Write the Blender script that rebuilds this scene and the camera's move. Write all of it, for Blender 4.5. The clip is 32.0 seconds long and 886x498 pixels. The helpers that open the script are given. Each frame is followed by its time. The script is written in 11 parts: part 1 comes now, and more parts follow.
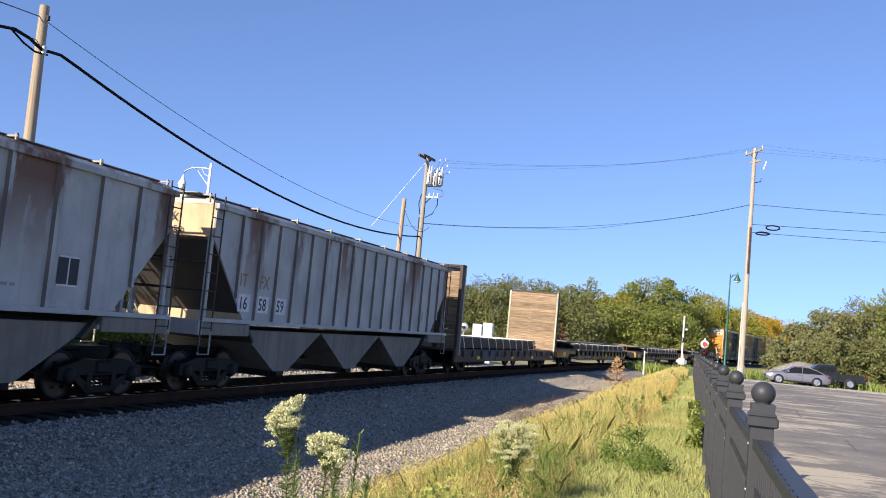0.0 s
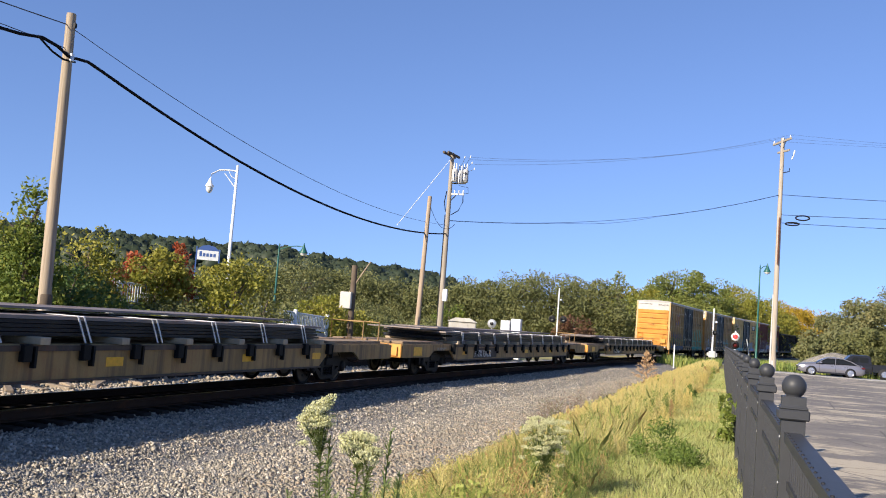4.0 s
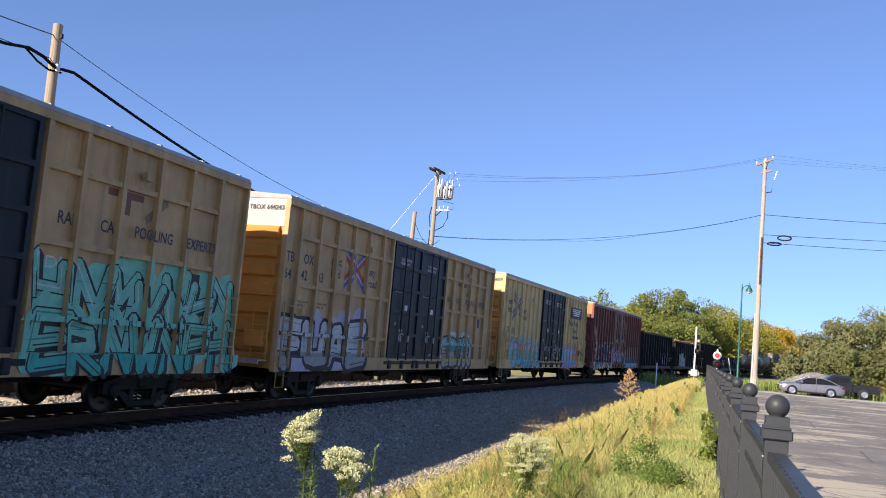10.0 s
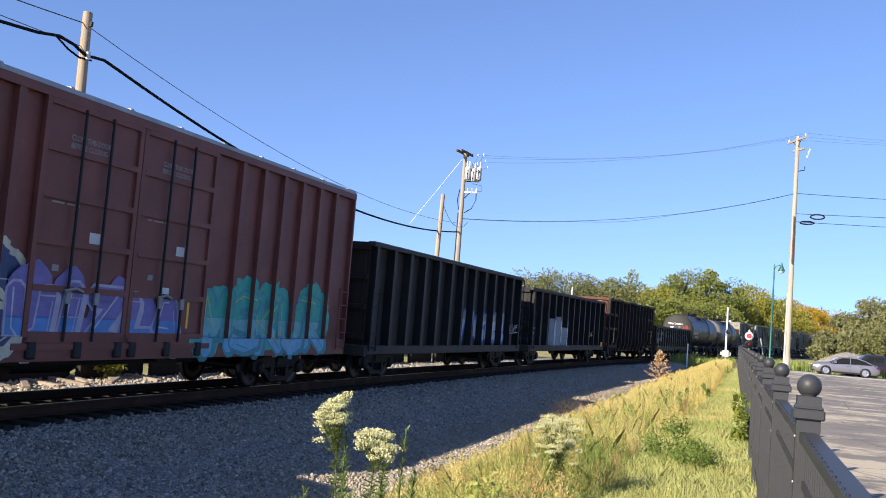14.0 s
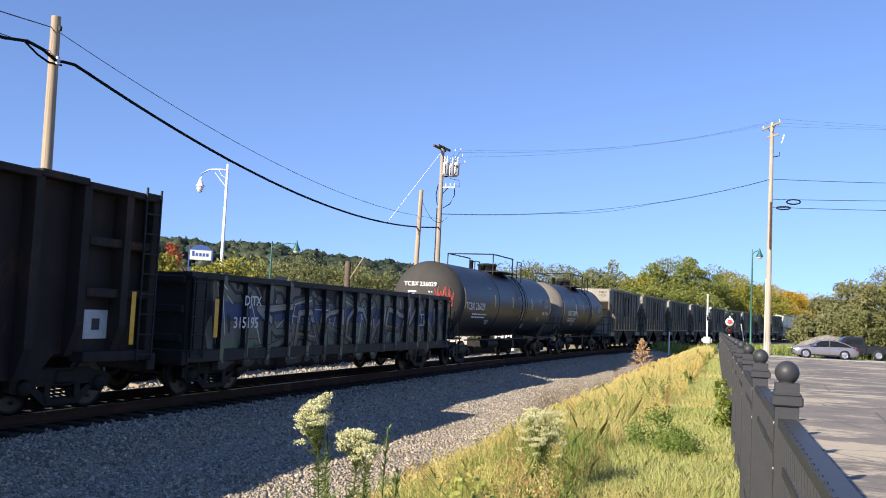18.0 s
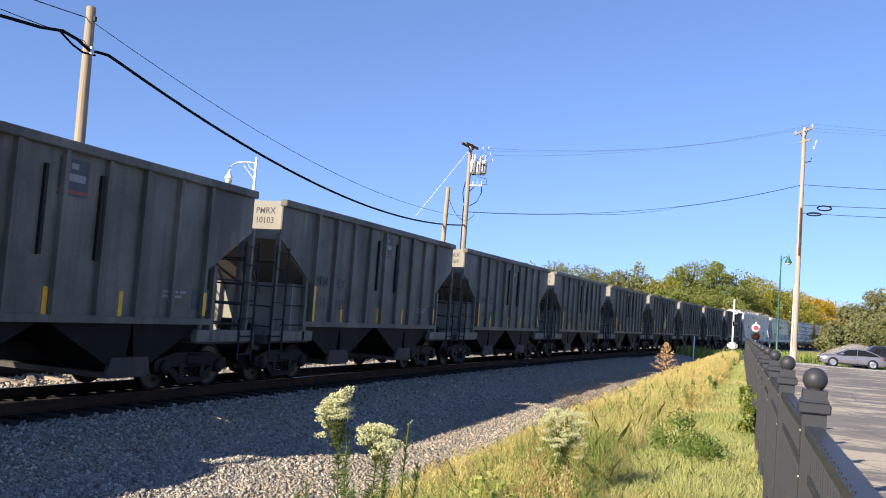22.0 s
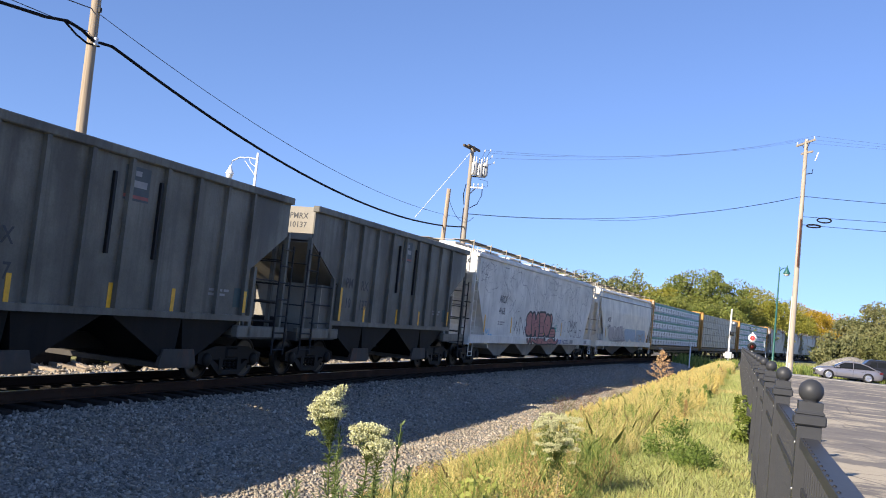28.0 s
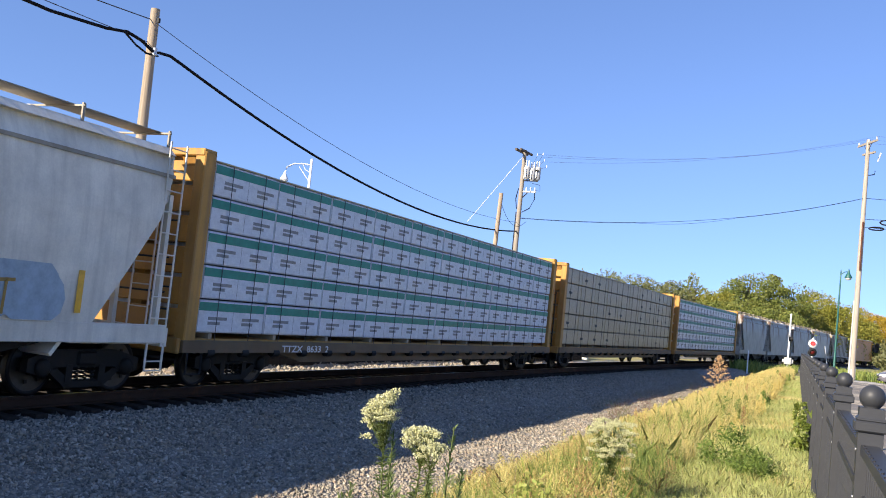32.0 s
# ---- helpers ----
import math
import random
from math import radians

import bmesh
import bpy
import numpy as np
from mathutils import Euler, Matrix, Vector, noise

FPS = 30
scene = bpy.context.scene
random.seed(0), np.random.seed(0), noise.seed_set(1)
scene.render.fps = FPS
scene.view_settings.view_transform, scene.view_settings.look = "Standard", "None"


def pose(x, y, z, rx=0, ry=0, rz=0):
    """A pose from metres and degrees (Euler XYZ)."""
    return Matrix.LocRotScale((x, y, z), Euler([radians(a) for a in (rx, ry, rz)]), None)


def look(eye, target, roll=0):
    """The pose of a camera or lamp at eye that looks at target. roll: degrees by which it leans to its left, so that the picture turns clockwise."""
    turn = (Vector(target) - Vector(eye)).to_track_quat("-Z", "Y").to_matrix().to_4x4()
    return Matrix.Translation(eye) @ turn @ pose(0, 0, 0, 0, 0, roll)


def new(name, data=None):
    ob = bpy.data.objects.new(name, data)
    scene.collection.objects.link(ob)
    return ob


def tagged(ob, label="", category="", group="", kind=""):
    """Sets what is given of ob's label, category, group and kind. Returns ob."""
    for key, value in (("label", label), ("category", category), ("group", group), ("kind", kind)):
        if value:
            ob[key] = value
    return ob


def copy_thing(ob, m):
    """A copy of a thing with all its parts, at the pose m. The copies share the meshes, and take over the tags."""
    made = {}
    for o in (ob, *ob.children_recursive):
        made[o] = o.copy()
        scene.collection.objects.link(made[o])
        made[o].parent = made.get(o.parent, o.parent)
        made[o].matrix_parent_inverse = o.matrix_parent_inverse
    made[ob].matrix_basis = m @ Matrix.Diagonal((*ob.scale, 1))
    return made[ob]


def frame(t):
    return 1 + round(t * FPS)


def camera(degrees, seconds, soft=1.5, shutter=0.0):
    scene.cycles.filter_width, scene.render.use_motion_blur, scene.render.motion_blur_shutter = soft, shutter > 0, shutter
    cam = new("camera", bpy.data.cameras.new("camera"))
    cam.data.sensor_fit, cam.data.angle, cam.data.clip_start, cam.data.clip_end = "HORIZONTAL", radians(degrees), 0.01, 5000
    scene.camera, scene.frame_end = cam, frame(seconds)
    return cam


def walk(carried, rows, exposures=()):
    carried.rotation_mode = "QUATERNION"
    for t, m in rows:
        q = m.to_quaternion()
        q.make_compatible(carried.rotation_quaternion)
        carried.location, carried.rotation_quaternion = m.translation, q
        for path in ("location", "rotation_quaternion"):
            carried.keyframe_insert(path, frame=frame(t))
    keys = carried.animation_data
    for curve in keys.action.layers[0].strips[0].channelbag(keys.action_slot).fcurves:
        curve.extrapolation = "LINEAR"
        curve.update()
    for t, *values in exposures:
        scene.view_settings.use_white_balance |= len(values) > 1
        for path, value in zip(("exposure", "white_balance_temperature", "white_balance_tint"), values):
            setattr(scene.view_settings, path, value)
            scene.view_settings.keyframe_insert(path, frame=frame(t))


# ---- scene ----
# Camera: hand-held beside the fence, turning a little about one spot.
cam = camera(52.45, 32.0, 1.0)
PATH = [  # seconds, x, y, z, yaw to the left, pitch up, lean to the left
    (0.0, -0.007, 0.020, 1.957, 16.93, 4.82, 5.30),
    (0.5, -0.006, 0.023, 1.964, 16.95, 2.78, 5.06),
    (1.0, -0.007, 0.027, 1.965, 17.58, 1.20, 4.83),
    (1.5, -0.006, 0.026, 1.965, 18.41, 1.46, 4.61),
    (2.0, -0.001, 0.021, 1.967, 19.31, 2.17, 4.35),
    (2.5, -0.000, 0.017, 1.968, 19.42, 2.58, 4.34),
    (3.0, -0.002, 0.010, 1.967, 19.19, 3.36, 4.36),
    (3.5, -0.000, -0.002, 1.963, 18.58, 4.34, 4.31),
    (5.5, -0.003, -0.014, 1.965, 18.95, 4.68, 3.98),
    (6.0, 0.004, -0.017, 1.968, 18.41, 5.14, 3.07),
    (6.5, -0.001, -0.020, 1.967, 19.21, 5.32, 3.73),
    (7.0, -0.002, -0.012, 1.965, 20.56, 4.74, 4.09),
    (7.5, 0.001, 0.013, 1.966, 18.45, 4.65, 3.60),
    (8.0, -0.000, 0.014, 1.967, 17.37, 5.13, 3.88),
    (8.5, -0.008, -0.012, 1.965, 18.02, 5.32, 4.57),
    (9.0, -0.013, -0.015, 1.964, 18.99, 5.69, 5.74),
    (9.5, -0.017, -0.029, 1.959, 18.77, 6.13, 6.15),
    (10.0, -0.013, -0.035, 1.967, 17.66, 5.56, 4.94),
    (10.5, 0.002, -0.031, 1.973, 18.34, 5.05, 3.53),
    (11.0, 0.003, -0.028, 1.972, 18.53, 5.61, 3.47),
    (11.5, 0.003, -0.056, 1.971, 19.36, 4.08, 3.30),
    (12.0, -0.011, -0.065, 1.966, 19.64, 4.01, 4.54),
    (12.5, -0.010, -0.055, 1.962, 19.61, 5.28, 5.58),
    (13.0, -0.004, -0.043, 1.965, 19.62, 5.11, 5.23),
    (13.5, -0.010, -0.052, 1.963, 19.17, 4.25, 4.68),
    (15.5, 0.006, -0.024, 1.973, 20.63, 4.92, 3.89),
    (16.0, 0.002, -0.012, 1.972, 18.44, 5.51, 4.36),
    (16.5, 0.006, -0.011, 1.975, 16.97, 5.26, 3.70),
    (17.0, 0.006, -0.021, 1.976, 17.63, 4.43, 2.87),
    (17.5, 0.007, -0.014, 1.976, 18.43, 4.42, 2.93),
    (18.0, 0.008, -0.017, 1.978, 18.13, 4.08, 2.73),
    (18.5, 0.009, -0.017, 1.977, 18.93, 3.31, 1.95),
    (19.0, 0.013, -0.014, 1.978, 19.98, 3.31, 1.67),
    (19.5, 0.007, -0.003, 1.976, 19.41, 4.40, 2.94),
    (20.0, 0.003, -0.001, 1.971, 18.74, 4.58, 4.49),
    (20.5, -0.001, 0.005, 1.967, 19.34, 4.34, 5.60),
    (21.0, -0.005, 0.005, 1.966, 20.12, 4.21, 5.31),
    (21.5, 0.001, -0.002, 1.972, 19.68, 3.80, 4.40),
    (22.0, 0.001, 0.005, 1.971, 19.74, 3.84, 4.29),
    (22.5, 0.003, 0.013, 1.969, 19.80, 3.87, 4.53),
    (23.0, 0.004, 0.023, 1.971, 19.71, 4.27, 4.85),
    (23.5, 0.000, 0.022, 1.967, 20.12, 5.23, 5.63),
    (24.0, 0.001, 0.025, 1.968, 20.69, 4.25, 5.19),
    (24.5, 0.000, 0.049, 1.966, 20.53, 3.15, 4.83),
    (25.0, 0.006, 0.071, 1.966, 20.18, 2.89, 4.61),
    (25.5, 0.003, 0.049, 1.968, 19.35, 3.79, 5.13),
    (26.0, -0.002, 0.031, 1.966, 18.85, 4.32, 5.38),
    (26.5, 0.001, 0.052, 1.967, 18.68, 3.81, 5.36),
    (28.5, -0.002, 0.026, 1.969, 20.22, 4.03, 6.07),
    (29.0, 0.001, 0.015, 1.971, 20.62, 4.12, 6.02),
    (29.5, 0.002, 0.008, 1.970, 20.64, 3.92, 5.82),
    (30.0, 0.003, 0.010, 1.966, 20.79, 3.63, 6.06),
    (30.5, 0.004, 0.011, 1.965, 20.57, 3.91, 6.43),
    (31.0, 0.007, 0.018, 1.962, 21.00, 3.71, 6.16),
    (31.5, 0.006, 0.017, 1.965, 22.60, 3.29, 5.97),
    (32.0, 0.007, 0.021, 1.966, 23.05, 3.87, 5.97),
]


def held(x, y, z, yaw, pitch, roll):
    """The camera's pose from its place, yaw, pitch and lean."""
    return pose(x, y, z) @ pose(0, 0, 0, 0, 0, yaw) @ pose(0, 0, 0, 90 + pitch) @ pose(0, 0, 0, 0, 0, roll)


EXPOSURES = [(0.0, 0.95), (3.0, 0.88), (6.0, 0.80), (8.0, 0.80), (9.0, 0.74), (10.0, 0.97), (12.0, 1.06), (13.0, 1.12), (16.0, 1.03), (26.0, 1.05), (31.0, 1.01), (32.0, 1.08)]
walk(cam, [(t, held(*p)) for t, *p in PATH], EXPOSURES)

# ---- world, sun and exposure ----
world = bpy.data.worlds.new("sky_world")
scene.world = world
world.use_nodes = True
wn = world.node_tree.nodes
sky = wn.new("ShaderNodeTexSky")
sky.sky_type, sky.sun_disc = "NISHITA", False
sky.sun_elevation, sky.sun_rotation = radians(26), radians(206)
sky.air_density, sky.dust_density, sky.ozone_density = 1.0, 0.0, 3.0
wn["Background"].inputs["Strength"].default_value = 0.095
tint = wn.new("ShaderNodeHueSaturation")  # the clear, deep blue of an autumn afternoon
tint.inputs["Saturation"].default_value = 1.0
haze = wn.new("ShaderNodeMix")
haze.data_type, haze.blend_type = "RGBA", "MULTIPLY"
haze.inputs[0].default_value = 1.0
haze.inputs[7].default_value = (0.96, 0.97, 1.19, 1)
world.node_tree.links.new(sky.outputs["Color"], haze.inputs[6])
world.node_tree.links.new(haze.outputs[2], tint.inputs["Color"])
world.node_tree.links.new(tint.outputs["Color"], wn["Background"].inputs["Color"])
# the even blue low in the sky: looked up a little higher than it lies
way_in, lift, unit = wn.new("ShaderNodeTexCoord"), wn.new("ShaderNodeVectorMath"), wn.new("ShaderNodeVectorMath")
lift.operation, unit.operation = "ADD", "NORMALIZE"
lift.inputs[1].default_value = (0, 0, 0.16)
world.node_tree.links.new(way_in.outputs["Generated"], lift.inputs[0])
world.node_tree.links.new(lift.outputs[0], unit.inputs[0])
world.node_tree.links.new(unit.outputs[0], sky.inputs[0])
sun_data = bpy.data.lights.new("sun", "SUN")
sun_data.energy, sun_data.angle, sun_data.color = 5.0, radians(0.53), (1.0, 0.88, 0.72)
SUN_AZ, SUN_EL = radians(26), radians(26)  # the way the light travels
sun_way = Vector((math.sin(SUN_AZ) * math.cos(SUN_EL), math.cos(SUN_AZ) * math.cos(SUN_EL), -math.sin(SUN_EL)))
sun_lamp = new("sun", sun_data)
sun_lamp.matrix_world = look((-20, -40, 30), Vector((-20, -40, 30)) + sun_way)

# ---- geometry helpers ----
class Geo:
    """Collects corners and faces of one mesh."""

    def __init__(self):
        self.v, self.f, self.m, self.s, self.slot = [], [], [], [], 0

    def add(self, verts, faces, smooth=False):
        n = len(self.v)
        self.v += [tuple(p) for p in verts]
        self.f += [tuple(i + n for i in f) for f in faces]
        self.m += [self.slot] * len(faces)
        self.s += [smooth] * len(faces)
        return self

    def use(self, slot):
        self.slot = slot
        return self

    def box(self, x0, x1, y0, y1, z0, z1, c=0.0):
        if c <= 0:
            v = [(x, y, z) for x in (x0, x1) for y in (y0, y1) for z in (z0, z1)]
            return self.add(v, [(0, 1, 3, 2), (4, 6, 7, 5), (0, 4, 5, 1), (2, 3, 7, 6), (0, 2, 6, 4), (1, 5, 7, 3)])
        v, at = [], {}
        for i in (0, 1):
            for j in (0, 1):
                for k in (0, 1):
                    p = [(x0, x1)[i], (y0, y1)[j], (z0, z1)[k]]
                    for a in range(3):
                        w = list(p)
                        for b in range(3):
                            if b != a:
                                w[b] += c if (i, j, k)[b] == 0 else -c
                        at[i, j, k, a] = len(v)
                        v.append(w)
        f = []
        for a in range(3):
            b, d = (a + 1) % 3, (a + 2) % 3
            for side in (0, 1):
                ring = []
                for p, q in ((0, 0), (1, 0), (1, 1), (0, 1)):
                    key = [0, 0, 0]
                    key[a], key[b], key[d] = side, p, q
                    ring.append(at[(*key, a)])
                f.append(ring if side else ring[::-1])
            for p in (0, 1):
                for q in (0, 1):
                    k0, k1 = [0, 0, 0], [0, 0, 0]
                    k0[a], k0[b], k0[d] = 0, p, q
                    k1[a], k1[b], k1[d] = 1, p, q
                    e = [at[(*k0, b)], at[(*k1, b)], at[(*k1, d)], at[(*k0, d)]]
                    f.append(e if p != q else e[::-1])
        for i in (0, 1):
            for j in (0, 1):
                for k in (0, 1):
                    t = [at[i, j, k, 0], at[i, j, k, 1], at[i, j, k, 2]]
                    f.append(t if (i + j + k) % 2 else t[::-1])
        return self.add(v, f)

    def prism(self, pts, axis, a, b):
        """A polygon drawn across an axis, drawn out along it from a to b."""
        def put(p, w):
            return {"x": (w, p[0], p[1]), "y": (p[0], w, p[1]), "z": (p[0], p[1], w)}[axis]
        n = len(pts)
        v = [put(p, a) for p in pts] + [put(p, b) for p in pts]
        f = [tuple(range(n))[::-1], tuple(range(n, 2 * n))] + [(i, (i + 1) % n, n + (i + 1) % n, n + i) for i in range(n)]
        return self.add(v, f)

    def tube(self, pts, r, n=6, r1=None):
        """A round bar along a line of points."""
        pts = [Vector(p) for p in pts]
        m, v = len(pts), []
        for i, p in enumerate(pts):
            d = (pts[min(i + 1, m - 1)] - pts[max(i - 1, 0)]).normalized()
            u = d.cross(Vector((0, 0, 1)) if abs(d.z) < 0.9 else Vector((1, 0, 0))).normalized()
            w = d.cross(u)
            rr = r if r1 is None else r + (r1 - r) * i / (m - 1)
            v += [p + rr * (math.cos(2 * math.pi * k / n) * u + math.sin(2 * math.pi * k / n) * w) for k in range(n)]
        f = [(i * n + k, i * n + (k + 1) % n, (i + 1) * n + (k + 1) % n, (i + 1) * n + k) for i in range(m - 1) for k in range(n)]
        self.add(v, f, n > 5)
        return self.add(v[:n], [tuple(range(n))[::-1]]).add(v[-n:], [tuple(range(n))])

    def lathe(self, prof, n, at, axis="z"):
        """Pairs of radius and height, turned about an axis through a point."""
        v = []
        for r, h in prof:
            for k in range(n):
                c, s = r * math.cos(2 * math.pi * k / n), r * math.sin(2 * math.pi * k / n)
                q = {"z": (c, s, h), "x": (h, c, s), "y": (s, h, c)}[axis]
                v.append((at[0] + q[0], at[1] + q[1], at[2] + q[2]))
        m = len(prof)
        f = [(i * n + k, i * n + (k + 1) % n, (i + 1) * n + (k + 1) % n, (i + 1) * n + k) for i in range(m - 1) for k in range(n)]
        self.add(v, f, True)
        if prof[0][0] > 1e-4:
            self.add(v[:n], [tuple(range(n))[::-1]])
        if prof[-1][0] > 1e-4:
            self.add(v[-n:], [tuple(range(n))])
        return self

    def mesh(self, name, mats):
        me = bpy.data.meshes.new(name)
        me.from_pydata(self.v, [], self.f)
        for m in mats if isinstance(mats, (list, tuple)) else [mats]:
            me.materials.append(m)
        me.polygons.foreach_set("material_index", self.m)
        me.polygons.foreach_set("use_smooth", self.s)
        me.update()
        return me


def thing(name, label, category, group="", kind="", m=None):
    ob = new(name)
    ob.empty_display_size = 0.2
    tagged(ob, label, category, group, kind)
    if m is not None:
        ob.matrix_world = m
    return ob


def part(name, geo, mats, parent, label=""):
    """One mesh under a thing or part; geo is a Geo or a ready mesh."""
    ob = new(name, geo.mesh(name, mats) if isinstance(geo, Geo) else geo)
    ob.parent = parent
    return tagged(ob, label)


def solo(name, geo, mats, label, category, group="", kind="", m=None):
    ob = new(name, geo.mesh(name, mats))
    tagged(ob, label, category, group, kind)
    if m is not None:
        ob.matrix_world = m
    return ob


def arrays(name, v, f, mats, index=None, smooth=False):
    """A mesh from numpy arrays of corners and equal-sided faces."""
    me = bpy.data.meshes.new(name)
    me.from_pydata(v, [], f)
    for m in mats:
        me.materials.append(m)
    if index is not None:
        me.polygons.foreach_set("material_index", np.asarray(index, np.int32))
    if smooth:
        me.polygons.foreach_set("use_smooth", np.ones(len(f), bool))
    me.update()
    return me


# ---- materials ----
def node_mat(name):
    m = bpy.data.materials.new(name)
    m.use_nodes = True
    t = m.node_tree
    return m, t.nodes, t.links, t.nodes["Principled BSDF"]


def mix(nodes, links, kind, fac, a, b):
    n = nodes.new("ShaderNodeMix")
    n.data_type, n.blend_type = "RGBA", kind
    for key, v in ((0, fac), (6, a), (7, b)):
        if hasattr(v, "links"):
            links.new(v, n.inputs[key])
        else:
            n.inputs[key].default_value = v if key == 0 else (*v, 1)
    return n.outputs[2]


def noise_at(nodes, links, scale, stretch=(1, 1, 1), detail=4.0, coord="Object", rough=0.6):
    tc, mp, nz = nodes.new("ShaderNodeTexCoord"), nodes.new("ShaderNodeMapping"), nodes.new("ShaderNodeTexNoise")
    links.new(tc.outputs[coord], mp.inputs["Vector"])
    mp.inputs["Scale"].default_value = stretch
    links.new(mp.outputs[0], nz.inputs["Vector"])
    nz.inputs["Scale"].default_value, nz.inputs["Detail"].default_value, nz.inputs["Roughness"].default_value = scale, detail, rough
    return nz.outputs["Fac"]


def ramp(nodes, links, fac, lo, hi):
    r = nodes.new("ShaderNodeMapRange")
    links.new(fac, r.inputs[0])
    r.inputs[1].default_value, r.inputs[2].default_value = lo, hi
    return r.outputs[0]


def bump(nodes, links, bsdf, height, strength, dist):
    b = nodes.new("ShaderNodeBump")
    b.inputs["Strength"].default_value, b.inputs["Distance"].default_value = strength, dist
    links.new(height, b.inputs["Height"])
    links.new(b.outputs[0], bsdf.inputs["Normal"])


def paint(name, col, rough=0.55, metal=0.0, dirt=(0.10, 0.08, 0.06), streak=0.35, rust=0.0, grain=0.12, scale=1.2, relief=0.15, wash=0.0, gloss=0.35, runs=None, run_col=((0.17, 0.095, 0.05), (0.30, 0.18, 0.10))):
    """Worn paint or metal: blotches, vertical streaks of dirt, rust patches, fine grain."""
    m, n, l, b = node_mat(name)
    big = noise_at(n, l, scale, (1, 1, 1), 6)
    fine = noise_at(n, l, 28.0, (1, 1, 1), 3)
    c = mix(n, l, "MULTIPLY", 1.0, col, mix(n, l, "MIX", ramp(n, l, big, 0.3, 0.7), (1 - 2 * grain,) * 3, (1 + grain,) * 3))
    c = mix(n, l, "MULTIPLY", 1.0, c, mix(n, l, "MIX", fine, (1 - grain,) * 3, (1 + grain,) * 3))
    if streak:
        st = noise_at(n, l, 1.0, (2.6, 5.0, 0.22), 5)
        mu = n.new("ShaderNodeMath")
        mu.operation = "MULTIPLY"
        l.new(ramp(n, l, st, 0.46, 0.72), mu.inputs[0])
        mu.inputs[1].default_value = streak
        c = mix(n, l, "MIX", mu.outputs[0], c, dirt)
    if rust:
        rs = noise_at(n, l, 0.9, (1.0, 1.2, 0.55), 8, rough=0.72)
        mu = n.new("ShaderNodeMath")
        mu.operation = "MULTIPLY"
        l.new(ramp(n, l, rs, 0.55, 0.68), mu.inputs[0])
        mu.inputs[1].default_value = rust
        c = mix(n, l, "MIX", mu.outputs[0], c, mix(n, l, "MIX", fine, (0.16, 0.055, 0.022), (0.30, 0.12, 0.045)))
    if wash:  # broad brown runs from the roof edge down
        rn = noise_at(n, l, 1.0, (1.0, 0.9, 0.30), 8, rough=0.62)
        mu = n.new("ShaderNodeMath")
        mu.operation = "MULTIPLY"
        l.new(ramp(n, l, rn, 0.50, 0.58), mu.inputs[0])
        mu.inputs[1].default_value = wash
        if runs:  # heights between which the runs thin out
            tc, sx = n.new("ShaderNodeTexCoord"), n.new("ShaderNodeSeparateXYZ")
            l.new(tc.outputs["Object"], sx.inputs[0])
            l.new(ramp(n, l, sx.outputs[2], *runs), mu.inputs[1])
        c = mix(n, l, "MIX", mu.outputs[0], c, mix(n, l, "MIX", fine, *run_col))
    l.new(c, b.inputs["Base Color"])
    b.inputs["Roughness"].default_value, b.inputs["Metallic"].default_value = rough, metal
    b.inputs["Specular IOR Level"].default_value = gloss
    if relief:
        bump(n, l, b, fine, relief, 0.01)
    return m


def plain(name, col, rough=0.6, metal=0.0, var=0.1, scale=8.0):
    return paint(name, col, rough, metal, streak=0, grain=var, scale=scale, relief=0.08)


def decal(name, col, wear=0.35):
    """Stencilled or sprayed paint, a little worn."""
    m, n, l, b = node_mat(name)
    w = noise_at(n, l, 5.0, (1, 1, 1), 6, rough=0.7)
    c = mix(n, l, "MIX", ramp(n, l, w, 0.35, 0.75), col, tuple(v * (1 - wear) for v in col))
    l.new(c, b.inputs["Base Color"])
    b.inputs["Roughness"].default_value = 0.6
    return m


def leafy(name, cols, through_light=0.3, seed=0.0):
    """Foliage whose colour changes from leaf to leaf and in soft patches."""
    m, n, l, b = node_mat(name)
    g = n.new("ShaderNodeNewGeometry")
    r = n.new("ShaderNodeValToRGB")
    r.color_ramp.elements[0].color, r.color_ramp.elements[1].color = (*cols[0], 1), (*cols[-1], 1)
    for i, c in enumerate(cols[1:-1]):
        e = r.color_ramp.elements.new((i + 1) / (len(cols) - 1))
        e.color = (*c, 1)
    patch = noise_at(n, l, 0.45, (1, 1, 1), 3)
    ad = n.new("ShaderNodeMath")
    ad.operation = "MULTIPLY_ADD"
    l.new(g.outputs["Random Per Island"], ad.inputs[0])
    ad.inputs[1].default_value = 0.34
    l.new(ramp(n, l, patch, 0.02, 1.1), ad.inputs[2])
    l.new(ad.outputs[0], r.inputs[0])
    tr = n.new("ShaderNodeBsdfTranslucent")
    l.new(r.outputs[0], tr.inputs[0])
    l.new(r.outputs[0], b.inputs["Base Color"])
    b.inputs["Roughness"].default_value = 0.55
    b.inputs["Specular IOR Level"].default_value = 0.25
    mx = n.new("ShaderNodeMixShader")
    mx.inputs[0].default_value = through_light
    l.new(b.outputs[0], mx.inputs[1])
    l.new(tr.outputs[0], mx.inputs[2])
    l.new(mx.outputs[0], n["Material Output"].inputs[0])
    return m


